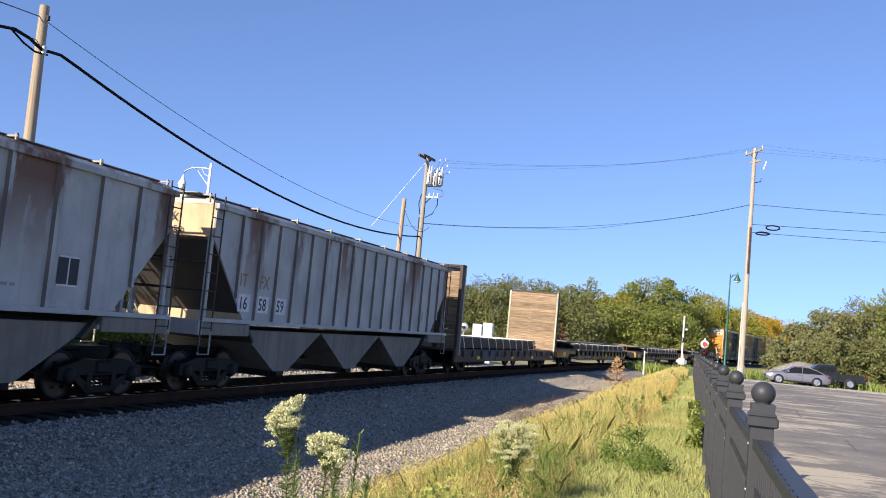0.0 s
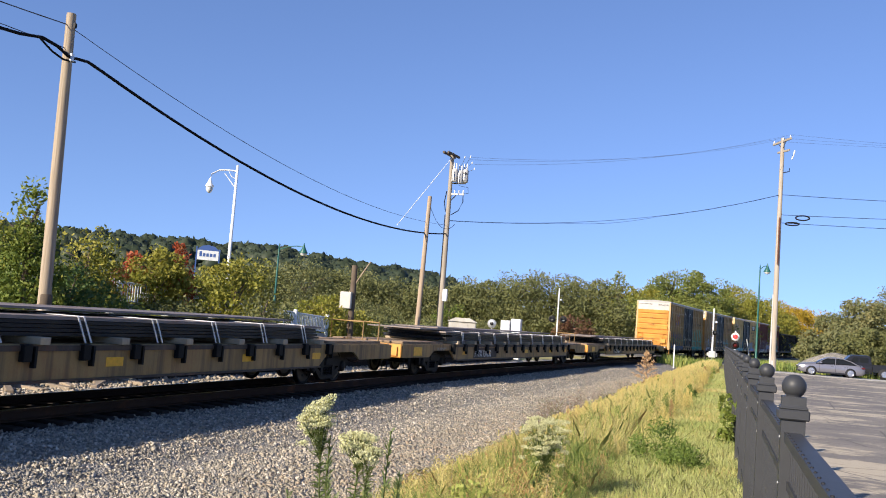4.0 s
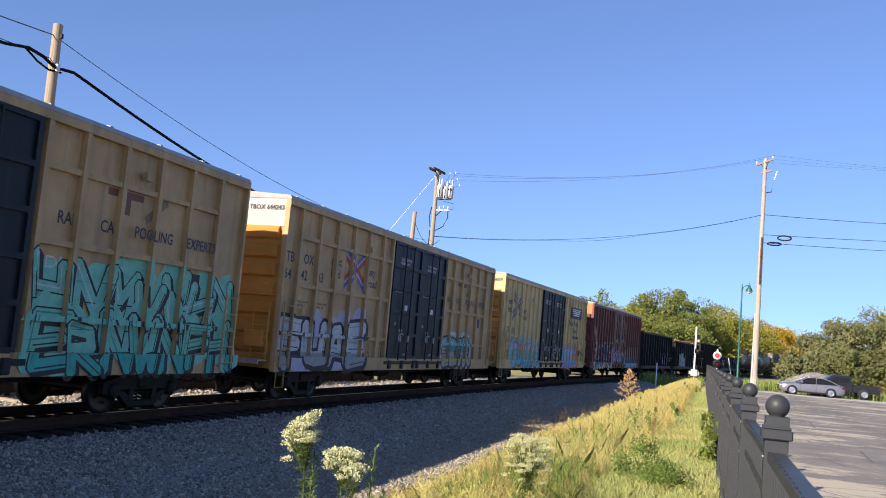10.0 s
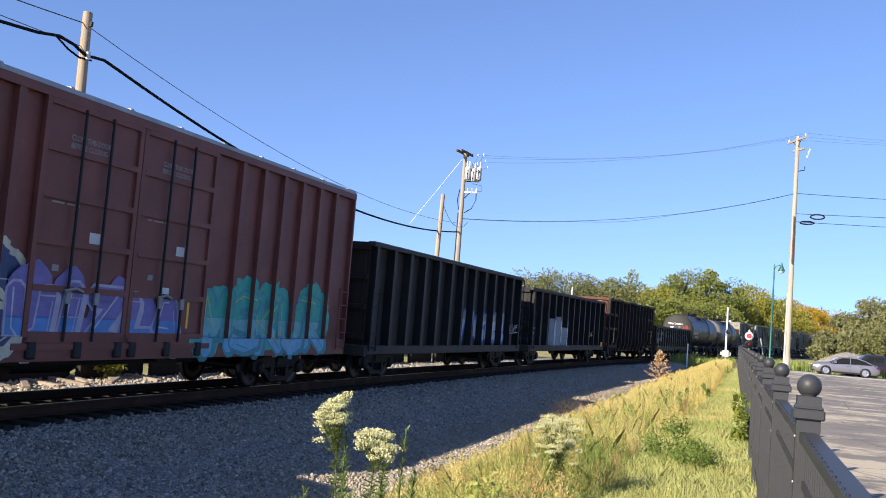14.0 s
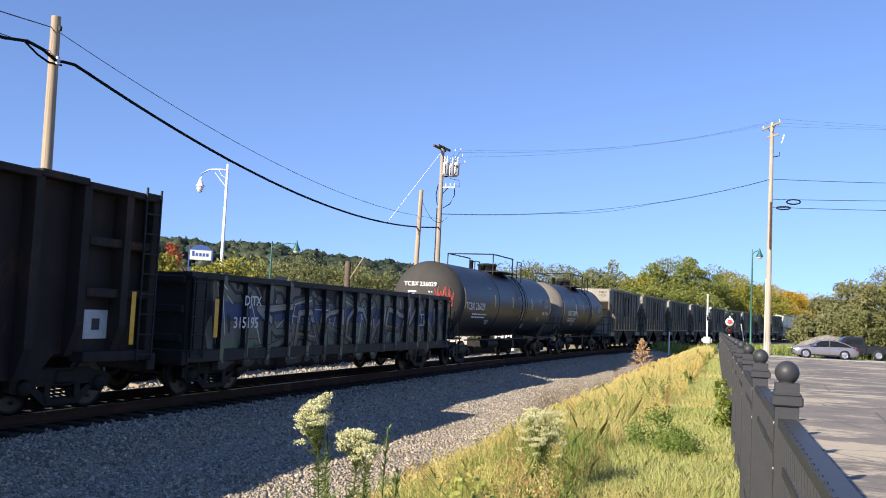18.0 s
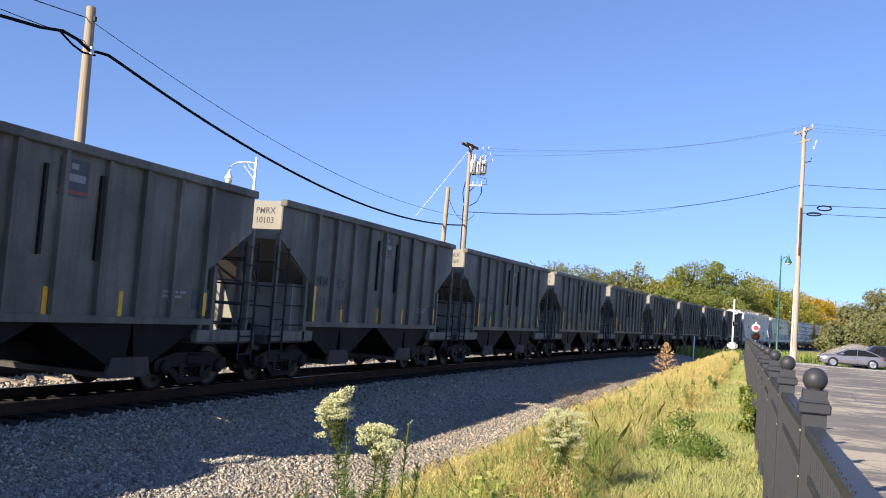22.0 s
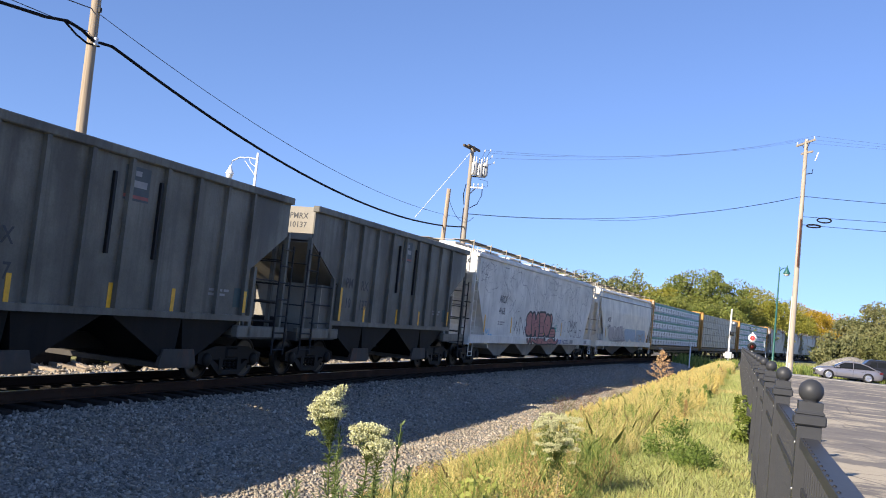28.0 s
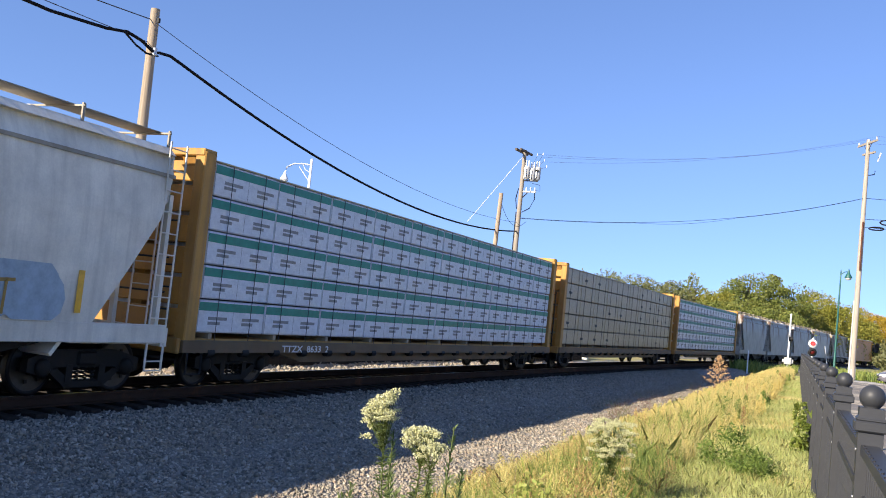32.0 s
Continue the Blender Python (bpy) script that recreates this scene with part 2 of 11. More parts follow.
M = {
    "steel": paint("truck_steel", (0.011, 0.0105, 0.010), 0.6, 0.0, (0.010, 0.008, 0.007), 0.45, 0.04, gloss=0.2),
    "wheel": paint("wheel_steel", (0.007, 0.006, 0.006), 0.5, 0.0, (0.014, 0.011, 0.009), 0.2, 0.02, gloss=0.2),
    "tread": plain("wheel_tread", (0.07, 0.065, 0.06), 0.45, 0.8),
    "rail": paint("rail_steel", (0.055, 0.032, 0.022), 0.8, 0.0, streak=0, rust=0.35, gloss=0.1),
    "railtop": plain("rail_head", (0.35, 0.34, 0.33), 0.3, 0.9),
    "tie": paint("tie_wood", (0.03, 0.026, 0.023), 0.9, 0, streak=0.2, gloss=0.1),
    # side paint: the end's yellow, shifted to tan to hold the shade
    "tan": paint("boxcar_yellow_in_shade", (0.50, 0.32, 0.145), 0.55, 0, (0.13, 0.10, 0.07), 0.4, 0.06),
    "yellow": paint("boxcar_yellow", (0.55, 0.245, 0.042), 0.5, 0, (0.3, 0.17, 0.07), 0.15, 0.03),
    "endgold": paint("boxcar_end_gold", (0.56, 0.29, 0.075), 0.55, 0, (0.15, 0.11, 0.07), 0.6, 0.05),
    "endcream": paint("boxcar_end_cream", (0.58, 0.43, 0.24), 0.5, 0, (0.4, 0.33, 0.24), 0.2),
    "buff": paint("boxcar_buff", (0.60, 0.425, 0.175), 0.5, 0, (0.2, 0.15, 0.08), 0.25, 0.02),
    "roofgrey": paint("roof_sheet_grey", (0.36, 0.35, 0.33), 0.55, 0.0, (0.2, 0.17, 0.14), 0.2, 0.1),
    "creamgreen": paint("cream_green_strip", (0.42, 0.43, 0.30), 0.6, 0, (0.2, 0.15, 0.1), 0.4, 0.1),
    "white": paint("white_panel", (0.47, 0.45, 0.41), 0.5, 0, (0.4, 0.36, 0.3), 0.15),
    "doorblack": paint("door_black", (0.008, 0.012, 0.018), 0.5, 0, (0.03, 0.035, 0.04), 0.4, gloss=0.22),
    "maroon": paint("boxcar_maroon", (0.185, 0.060, 0.046), 0.55, 0, (0.09, 0.05, 0.04), 0.35, 0.05),
    "orange": paint("end_orange", (0.78, 0.20, 0.07), 0.55, 0, streak=0.15),
    "gonblack": paint("gondola_black", (0.014, 0.014, 0.015), 0.6, 0, (0.04, 0.033, 0.027), 0.35, 0.08, gloss=0.25),
    "gondust": paint("gondola_dusty", (0.050, 0.045, 0.038), 0.65, 0, (0.022, 0.02, 0.018), 0.45, 0.06, gloss=0.25),
    "gonrust": paint("gondola_rust", (0.027, 0.021, 0.019), 0.75, 0, (0.05, 0.03, 0.022), 0.5, 0.2, gloss=0.2),
    "rustlit": paint("rusty_plate", (0.125, 0.046, 0.026), 0.75, 0, (0.05, 0.028, 0.022), 0.6, 0.6),
    "tank": paint("tank_black", (0.012, 0.0135, 0.0175), 0.42, 0, (0.024, 0.023, 0.023), 0.25, 0.0, gloss=0.4, wash=1.0, runs=(3.0, 4.0), run_col=((0.035, 0.022, 0.016), (0.07, 0.042, 0.028))),
    "tankhead": paint("tank_head_dull", (0.045, 0.042, 0.038), 0.8, 0, (0.025, 0.022, 0.02), 0.3, 0.0),
    "tankdust": paint("tank_dusty", (0.17, 0.155, 0.135), 0.85, 0, (0.06, 0.05, 0.04), 0.3, 0.0),
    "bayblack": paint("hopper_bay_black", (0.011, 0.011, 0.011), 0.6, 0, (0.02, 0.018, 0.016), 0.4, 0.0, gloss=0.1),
    "pmgrey": paint("hopper_warm_grey", (0.175, 0.166, 0.138), 0.5, 0, (0.06, 0.056, 0.05), 0.6, 0.03, grain=0.22, scale=0.8, gloss=0.2, wash=0.5, runs=(1.2, 4.4), run_col=((0.07, 0.065, 0.056), (0.10, 0.092, 0.078))),
    # the hopper's grey lightened, sunlight on the ends put into the colour
    "pmlight": paint("hopper_sunlit_grey", (0.25, 0.23, 0.19), 0.5, 0, (0.2, 0.16, 0.11), 0.25, 0.03),
    "hopgrey": paint("hopper_light_grey", (0.43, 0.43, 0.405), 0.5, 0, (0.30, 0.25, 0.20), 0.3, 0.12, wash=0.9, runs=(2.2, 3.7), run_col=((0.09, 0.042, 0.022), (0.20, 0.10, 0.05))),
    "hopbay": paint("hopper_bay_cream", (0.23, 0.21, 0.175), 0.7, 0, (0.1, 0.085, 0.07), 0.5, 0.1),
    # shade below the hopper body put into the colour, with grime and rust
    "hopshade": paint("hopper_bay_shade_and_grime", (0.065, 0.058, 0.05), 0.75, 0, (0.05, 0.04, 0.033), 0.6, 0.35),
    # rib flanks: shade beside each post put into the colour, with rust
    "ribshade": paint("rib_shade_and_rust", (0.20, 0.17, 0.145), 0.8, 0, (0.05, 0.04, 0.03), 0.4, 0.4),
    "hopend": paint("hopper_end_cream", (0.55, 0.40, 0.24), 0.6, 0, (0.36, 0.16, 0.06), 0.4, 0.3),
    "hopwhite": paint("hopper_white", (0.68, 0.66, 0.60), 0.5, 0, (0.35, 0.31, 0.26), 0.3, 0.05),
    "hopcream": paint("hopper_cream", (0.77, 0.72, 0.61), 0.5, 0, (0.28, 0.25, 0.2), 0.3, 0.03),
    "flatyel": paint("flatcar_ochre", (0.33, 0.205, 0.075), 0.6, 0, (0.055, 0.038, 0.028), 0.85, 0.4),
    "flatdark": paint("flatcar_brown", (0.06, 0.042, 0.031), 0.65, 0, (0.12, 0.09, 0.07), 0.45, 0.4),
    "flator": paint("flatcar_orange", (0.74, 0.33, 0.07), 0.55, 0, (0.25, 0.14, 0.07), 0.3, 0.1),
    "plate": paint("steel_plate", (0.007, 0.007, 0.009), 0.45, 0.0, (0.025, 0.018, 0.015), 0.15, 0.03, gloss=0.2),
    "platetop": paint("steel_plate_top", (0.20, 0.165, 0.145), 0.6, 0.0, streak=0, rust=0.5),
    "strap": plain("white_strap", (0.75, 0.74, 0.72), 0.5),
    "dunnage": paint("dunnage_wood", (0.42, 0.33, 0.22), 0.8, 0, streak=0.3),
    "oldwood": None,
    "amber": plain("reflector_amber", (0.80, 0.42, 0.03), 0.35),
    "cbgold": paint("centerbeam_gold", (0.52, 0.27, 0.055), 0.6, 0, (0.16, 0.10, 0.06), 0.6, 0.4),
    # the car's gold darkened, shade on sills and belly put into the colour
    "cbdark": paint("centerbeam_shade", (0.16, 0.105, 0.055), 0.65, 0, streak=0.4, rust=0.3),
    "wrap": None,
    "green": plain("wrap_green", (0.02, 0.23, 0.16), 0.4),
    "tanwrap": None,
    "walk": paint("roof_walk_steel", (0.33, 0.29, 0.23), 0.6, 0.3, streak=0.2, rust=0.2),
    "iron": plain("black_iron", (0.014, 0.014, 0.016), 0.65),
    "fence": plain("fence_charcoal", (0.036, 0.038, 0.043), 0.5, 0.0, 0.08, 5.0),
    "wood": None,
    "pole": None,
    "cable": paint("cable_black", (0.010, 0.010, 0.012), 0.8, 0, streak=0, grain=0.05, relief=0, gloss=0.1),
    "wire": paint("wire_grey", (0.07, 0.07, 0.08), 0.8, 0, streak=0, grain=0.05, relief=0, gloss=0.1),
    "galv": plain("galvanised_grey", (0.55, 0.56, 0.57), 0.4, 0.5),
    "lampwhite": plain("lamp_white", (0.80, 0.81, 0.82), 0.35),
    "cangrey": plain("pale_grey_can", (0.46, 0.46, 0.45), 0.5),
    "lampgreen": plain("lamp_green", (0.02, 0.10, 0.085), 0.4),
    "insul": plain("insulator", (0.70, 0.70, 0.68), 0.25),
    "signwhite": plain("sign_white", (0.62, 0.64, 0.66), 0.5),
    "signblue": plain("sign_blue", (0.05, 0.10, 0.28), 0.5),
    "carsilver": plain("car_silver", (0.25, 0.245, 0.275), 0.28, 0.6, 0.03),
    "glass": paint("car_glass", (0.012, 0.014, 0.017), 0.08, 0, streak=0, grain=0.02, relief=0, gloss=0.12),
    "carblack": plain("car_black", (0.02, 0.021, 0.025), 0.2, 0.2, 0.03),
    "tyre": plain("tyre_rubber", (0.02, 0.02, 0.02), 0.85),
    "rim": plain("alloy_rim", (0.55, 0.55, 0.57), 0.25, 0.9),
    "concrete": paint("concrete", (0.42, 0.40, 0.36), 0.85, 0, streak=0.1, scale=0.8),
    "bark": paint("tree_bark", (0.12, 0.09, 0.065), 0.9, 0, (0.06, 0.05, 0.04), 0.4, scale=3),
    "flower": leafy("flower_cream", ((0.40, 0.40, 0.19), (0.56, 0.55, 0.30), (0.68, 0.67, 0.44)), 0.25),
    "letters_dark": decal("letter_dark", (0.04, 0.04, 0.045)),
    "letters_pale": decal("letter_pale_buff", (0.50, 0.45, 0.36)),
    "letters_white": decal("letter_white", (0.72, 0.72, 0.70)),
    "letters_grey": decal("letter_grey", (0.30, 0.29, 0.28)),
    "g_teal": decal("spray_teal", (0.04, 0.42, 0.33)),
    "g_black": decal("spray_black", (0.018, 0.018, 0.022)),
    "g_blue": decal("spray_blue", (0.05, 0.16, 0.50)),
    "g_sky": decal("spray_sky", (0.16, 0.45, 0.66)),
    "g_white": decal("spray_white", (0.56, 0.59, 0.60)),
    "g_violet": decal("spray_violet", (0.20, 0.17, 0.42)),
    "g_lime": decal("spray_lime", (0.50, 0.55, 0.15)),
    "g_orange": decal("spray_orange", (0.75, 0.25, 0.05)),
    "g_red": decal("spray_red", (0.45, 0.09, 0.07)),
    "g_cream": decal("spray_cream", (0.62, 0.58, 0.44)),
    "emb_blue": decal("emblem_blue", (0.085, 0.10, 0.21)),
    "emb_red": decal("emblem_red", (0.30, 0.085, 0.07)),
    "endprint": decal("end_print", (0.34, 0.16, 0.03)),
    "primer": decal("primer_patch", (0.52, 0.46, 0.42)),
    "bluegrey": decal("blue_grey_patch", (0.37, 0.46, 0.53)),
    "g_tealdeep": decal("spray_teal_deep", (0.03, 0.32, 0.25)),
    "badge": decal("badge_teal", (0.07, 0.085, 0.09)),
    "slate": decal("slate_repaint", (0.05, 0.085, 0.085)),
    "emb_blue2": decal("emblem_bright_blue", (0.10, 0.13, 0.42)),
    "emb_red2": decal("emblem_bright_red", (0.48, 0.09, 0.06)),
    "g_salmon": decal("spray_salmon", (0.45, 0.17, 0.15)),
    "g_navy": decal("spray_navy", (0.045, 0.07, 0.16)),
    "g_moss": decal("spray_moss", (0.13, 0.17, 0.09)),
    "g_pink2": decal("spray_magenta", (0.30, 0.10, 0.19)),
    "g_pink3": decal("spray_lilac", (0.45, 0.38, 0.55)),
    "g_teal2": decal("spray_sea_blue", (0.05, 0.30, 0.34)),
    "g_halo": decal("spray_pale_sky", (0.26, 0.43, 0.52)),
    "g_aqua": decal("spray_aqua", (0.16, 0.48, 0.50)),
    "g_khaki": decal("spray_khaki", (0.15, 0.145, 0.11)),
    "g_ochre": decal("spray_ochre", (0.40, 0.24, 0.05)),
    "g_mint": decal("spray_mint", (0.20, 0.55, 0.40)),
    "g_plum": decal("spray_plum", (0.10, 0.075, 0.16)),
    "g_mauve": decal("spray_mauve", (0.15, 0.12, 0.21)),
    "g_deepblue": decal("spray_deep_blue", (0.035, 0.075, 0.20)),
    "g_fern": decal("spray_fern", (0.27, 0.32, 0.10)),
    "g_lilac": decal("spray_pale_lilac", (0.48, 0.44, 0.56)),
    "g_khaki2": decal("spray_mustard", (0.40, 0.36, 0.10)),
    "g_slatelines": decal("spray_slate", (0.07, 0.08, 0.14)),
    "g_wine": decal("spray_wine", (0.16, 0.045, 0.05)),
    "g_rust2": decal("spray_brick", (0.55, 0.22, 0.10)),
    "g_blue2": decal("spray_mid_blue", (0.10, 0.28, 0.62)),
    "g_slateblue": decal("spray_slate_blue", (0.13, 0.16, 0.38)),
    "g_crack": decal("bare_crack", (0.16, 0.165, 0.17)),
    "letters_brown": decal("letter_brown", (0.17, 0.125, 0.075)),
    "letters_faint": decal("letter_faint", (0.26, 0.17, 0.085)),
    "g_grey": decal("spray_grey", (0.32, 0.33, 0.33)),
}


def planks_mat(name, a, b, along, rough=0.8):
    """Weathered boards: grain along the length, a tone of its own for each board."""
    m, n, l, bs = node_mat(name)
    info = n.new("ShaderNodeObjectInfo")
    grain = noise_at(n, l, 1.0, along, 6)
    c = mix(n, l, "MIX", ramp(n, l, grain, 0.3, 0.7), a, b)
    c = mix(n, l, "MULTIPLY", 1.0, c, mix(n, l, "MIX", info.outputs["Random"], (0.72,) * 3, (1.15,) * 3))
    l.new(c, bs.inputs["Base Color"])
    bs.inputs["Roughness"].default_value = rough
    bump(n, l, bs, grain, 0.4, 0.01)
    return m


M["oldwood"] = planks_mat("weathered_planks", (0.12, 0.075, 0.042), (0.40, 0.285, 0.175), (1.4, 3, 30))
M["pole"] = planks_mat("pole_wood", (0.24, 0.17, 0.11), (0.46, 0.36, 0.26), (22, 22, 0.6))
M["polepale"] = planks_mat("pole_pale", (0.24, 0.20, 0.155), (0.40, 0.35, 0.285), (22, 22, 0.6))
M["wood"] = planks_mat("pole_bleached", (0.19, 0.145, 0.10), (0.36, 0.29, 0.21), (22, 22, 0.6))


def sheet_mat(name, a, b):
    """Crinkled wrapping sheet."""
    m, n, l, bs = node_mat(name)
    w = noise_at(n, l, 5.0, (1, 1, 1.6), 5, rough=0.7)
    l.new(mix(n, l, "MIX", ramp(n, l, w, 0.3, 0.7), a, b), bs.inputs["Base Color"])
    bs.inputs["Roughness"].default_value = 0.38
    bump(n, l, bs, w, 0.6, 0.03)
    return m


M["wrap"] = sheet_mat("white_lumber_wrap", (0.58, 0.59, 0.62), (0.76, 0.77, 0.79))
M["tanwrap"] = sheet_mat("tan_lumber_wrap", (0.34, 0.27, 0.16), (0.46, 0.37, 0.23))

# ---- the lie of the land ----
TRACK_X, BEND = -11.94, 1.27e-3  # the track's centre beside the camera; it bends to the right ahead


def track(s):
    """The place and heading (to the right of +y) of the track's centre, s metres along it."""
    if s <= 0:
        return TRACK_X, s, 0.0
    a = BEND * s
    return TRACK_X + (1 - math.cos(a)) / BEND, math.sin(a) / BEND, a


def offset(x, y):
    """How far a place lies to the right of the track's centre."""
    if y <= 0:
        return x - TRACK_X
    cx, r = TRACK_X + 1 / BEND, 1 / BEND
    return r - math.hypot(x - cx, y)


def ease(a, b, v):
    t = min(max((v - a) / (b - a), 0.0), 1.0)
    return t * t * (3 - 2 * t)


ROAD_Y = 93.0


def lot_z(y):
    """The parking lot falls gently away from the camera."""
    return 0.34 - 0.0065 * min(max(y, 0), 90)


def ground_z(x, y):
    o = abs(offset(x, y))
    rough = (0.05 * noise.noise((x * 0.5, y * 0.5, 0)) + 0.025 * noise.noise((x * 1.7, y * 1.7, 3))) * (1 - ease(-1.2, 0.3, x))
    z = -0.60 + rough + ease(-5.4, -0.7, x) * (lot_z(y) + 0.57)
    if o < 4.2:
        z = max(z, -0.27 - 0.36 * ease(2.3, 4.1, o) + 0.02 * noise.noise((x * 2, y * 2, 5)))
    if x < TRACK_X:
        z += 0.35 * ease(7, 14, o) - 0.05
    if y > 25 and o < 3.4:
        z = min(z, -0.24)
    return z


def spread(lo, hi, step, reach, grow=1.35):
    a = list(np.arange(lo, hi + 1e-6, step))
    d = step
    while a[-1] < reach:
        d *= grow
        a.append(a[-1] + d)
    d = step
    while a[0] > -reach:
        d *= grow
        a.insert(0, a[0] - d)
    return a


xs, ys = spread(-30, 12, 0.35, 2600), spread(2, 112, 0.5, 2600)
gv = [(x, y, ground_z(x, y)) for y in ys for x in xs]
gf, gi = [], []
nx = len(xs)
for j in range(len(ys) - 1):
    for i in range(nx - 1):
        gf.append((j * nx + i, j * nx + i + 1, (j + 1) * nx + i + 1, (j + 1) * nx + i))
        x, y = (xs[i] + xs[i + 1]) / 2, (ys[j] + ys[j + 1]) / 2
        o = offset(x, y)
        wob = 0.5 * noise.noise((x * 0.4, y * 0.4, 9)) + 0.25 * noise.noise((x * 1.5, y * 1.5, 2))
        gravel = -6.7 < o + 0.8 * wob and (o < 3.2 or x + 0.6 * wob < -4.65 - 0.006 * max(y - 30, 0)) and o < 12
        # slot 2 along the rails: train's shade and oil in one dark colour
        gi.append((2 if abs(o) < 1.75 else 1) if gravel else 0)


def gravel_mat(name, cols, size, rough=0.9):
    """Crushed stone: cells of several greys and browns, dark between them."""
    m, n, l, b = node_mat(name)
    tc = n.new("ShaderNodeTexCoord")
    vo, ve = n.new("ShaderNodeTexVoronoi"), n.new("ShaderNodeTexVoronoi")
    ve.feature = "DISTANCE_TO_EDGE"
    for v in (vo, ve):
        v.inputs["Scale"].default_value = size
        l.new(tc.outputs["Object"], v.inputs["Vector"])
    sep = n.new("ShaderNodeSeparateColor")
    l.new(vo.outputs["Color"], sep.inputs[0])
    c = mix(n, l, "MIX", sep.outputs[0], cols[0], cols[1])
    c = mix(n, l, "MIX", ramp(n, l, sep.outputs[1], 0.6, 1.0), c, cols[2])
    patch = noise_at(n, l, 0.35, (1, 1, 1), 5)
    c = mix(n, l, "MIX", ramp(n, l, patch, 0.50, 0.72), c, cols[3])
    c = mix(n, l, "MULTIPLY", 1.0, c, mix(n, l, "MIX", ramp(n, l, ve.outputs["Distance"], 0.0, 0.12), (0.35,) * 3, (1.0,) * 3))
    l.new(c, b.inputs["Base Color"])
    b.inputs["Roughness"].default_value = rough
    bump(n, l, b, ve.outputs["Distance"], 0.9, 0.05)
    return m


def earth_mat(name, a, b_, c_, scale=1.0):
    m, n, l, b = node_mat(name)
    big, fine = noise_at(n, l, 0.6 * scale, detail=6), noise_at(n, l, 14.0 * scale, detail=5)
    c = mix(n, l, "MIX", ramp(n, l, big, 0.35, 0.65), a, b_)
    c = mix(n, l, "MIX", ramp(n, l, fine, 0.45, 0.75), c, c_)
    l.new(c, b.inputs["Base Color"])
    b.inputs["Roughness"].default_value = 0.95
    bump(n, l, b, fine, 0.7, 0.03)
    return m


M["gravel"] = gravel_mat("ballast_gravel", ((0.20, 0.186, 0.165), (0.37, 0.34, 0.285), (0.51, 0.465, 0.385), (0.37, 0.31, 0.225)), 24.0)
# near-black for the shade beneath the cars as well as oil
M["oilshadegravel"] = gravel_mat("oily_shaded_ballast", ((0.026, 0.023, 0.02), (0.045, 0.041, 0.037), (0.065, 0.06, 0.052), (0.04, 0.035, 0.028)), 17.0)
M["earth"] = earth_mat("grassy_earth", (0.21, 0.23, 0.07), (0.36, 0.29, 0.11), (0.17, 0.15, 0.07))
ground = new("ground", arrays("ground", gv, gf, [M["earth"], M["gravel"], M["oilshadegravel"]], gi, True))
tagged(ground, "grassy earth bank with a strip of grey ballast gravel along the track", "ground", kind="structure")


def strip(name, left, right, z_of, y0, y1, step, mats, label, category, thick=0.12):
    """A paved sheet with thickness between two edges, each a function of y."""
    g = Geo()
    n = int((y1 - y0) / step)
    k = 12
    for j in range(n + 1):
        y = y0 + (y1 - y0) * j / n
        for i in range(k + 1):
            x = left(y) + (right(y) - left(y)) * i / k
            g.v.append((x, y, z_of(x, y)))
    for j in range(n):
        for i in range(k):
            a = j * (k + 1) + i
            g.f.append((a, a + 1, a + k + 2, a + k + 1))
    m = (n + 1) * (k + 1)
    g.v += [(x, y, z - thick) for x, y, z in g.v[:m]]
    rim = [i for i in range(k)] + [j * (k + 1) + k for j in range(n)] + [n * (k + 1) + i for i in range(k, 0, -1)] + [j * (k + 1) for j in range(n, 0, -1)]
    for a, b in zip(rim, rim[1:] + rim[:1]):
        g.f.append((b, a, a + m, b + m))
    g.m, g.s = [0] * len(g.f), [False] * len(g.f)
    return solo(name, g, mats, label, category, kind="structure")


def asphalt_mat(name, base, worn, pale):
    """Old tarmac: dark and worn areas, ragged pale patches where the top has gone, cracks."""
    m, n, l, b = node_mat(name)
    grain = noise_at(n, l, 60.0, detail=3)
    broad = noise_at(n, l, 0.10, (0.6, 1.0, 1), 4)
    patch = noise_at(n, l, 0.32, (1.0, 1.0, 1), 9, rough=0.7)
    bare = noise_at(n, l, 0.42, (0.75, 1.3, 1), 9, rough=0.72)
    c = mix(n, l, "MIX", ramp(n, l, patch, 0.44, 0.58), base, worn)
    sm = n.new("ShaderNodeMath")
    sm.operation = "MULTIPLY_ADD"
    l.new(broad, sm.inputs[0])
    sm.inputs[1].default_value = 0.55
    l.new(bare, sm.inputs[2])
    c = mix(n, l, "MIX", ramp(n, l, sm.outputs[0], 0.79, 0.85), c, pale)
    vo = n.new("ShaderNodeTexVoronoi")
    vo.feature = "DISTANCE_TO_EDGE"
    tc = n.new("ShaderNodeTexCoord")
    l.new(tc.outputs["Object"], vo.inputs["Vector"])
    vo.inputs["Scale"].default_value = 0.35
    c = mix(n, l, "MIX", ramp(n, l, vo.outputs["Distance"], 0.0, 0.008), tuple(0.6 * v for v in base), c)
    c = mix(n, l, "MULTIPLY", 1.0, c, mix(n, l, "MIX", grain, (0.72,) * 3, (1.28,) * 3))
    l.new(c, b.inputs["Base Color"])
    b.inputs["Roughness"].default_value = 0.9
    bump(n, l, b, grain, 0.4, 0.008)
    return m


M["asphalt"] = asphalt_mat("parking_asphalt", (0.145, 0.130, 0.118), (0.22, 0.195, 0.165), (0.43, 0.37, 0.275))
M["roadtar"] = asphalt_mat("road_asphalt", (0.06, 0.06, 0.062), (0.10, 0.10, 0.10), (0.14, 0.13, 0.125))
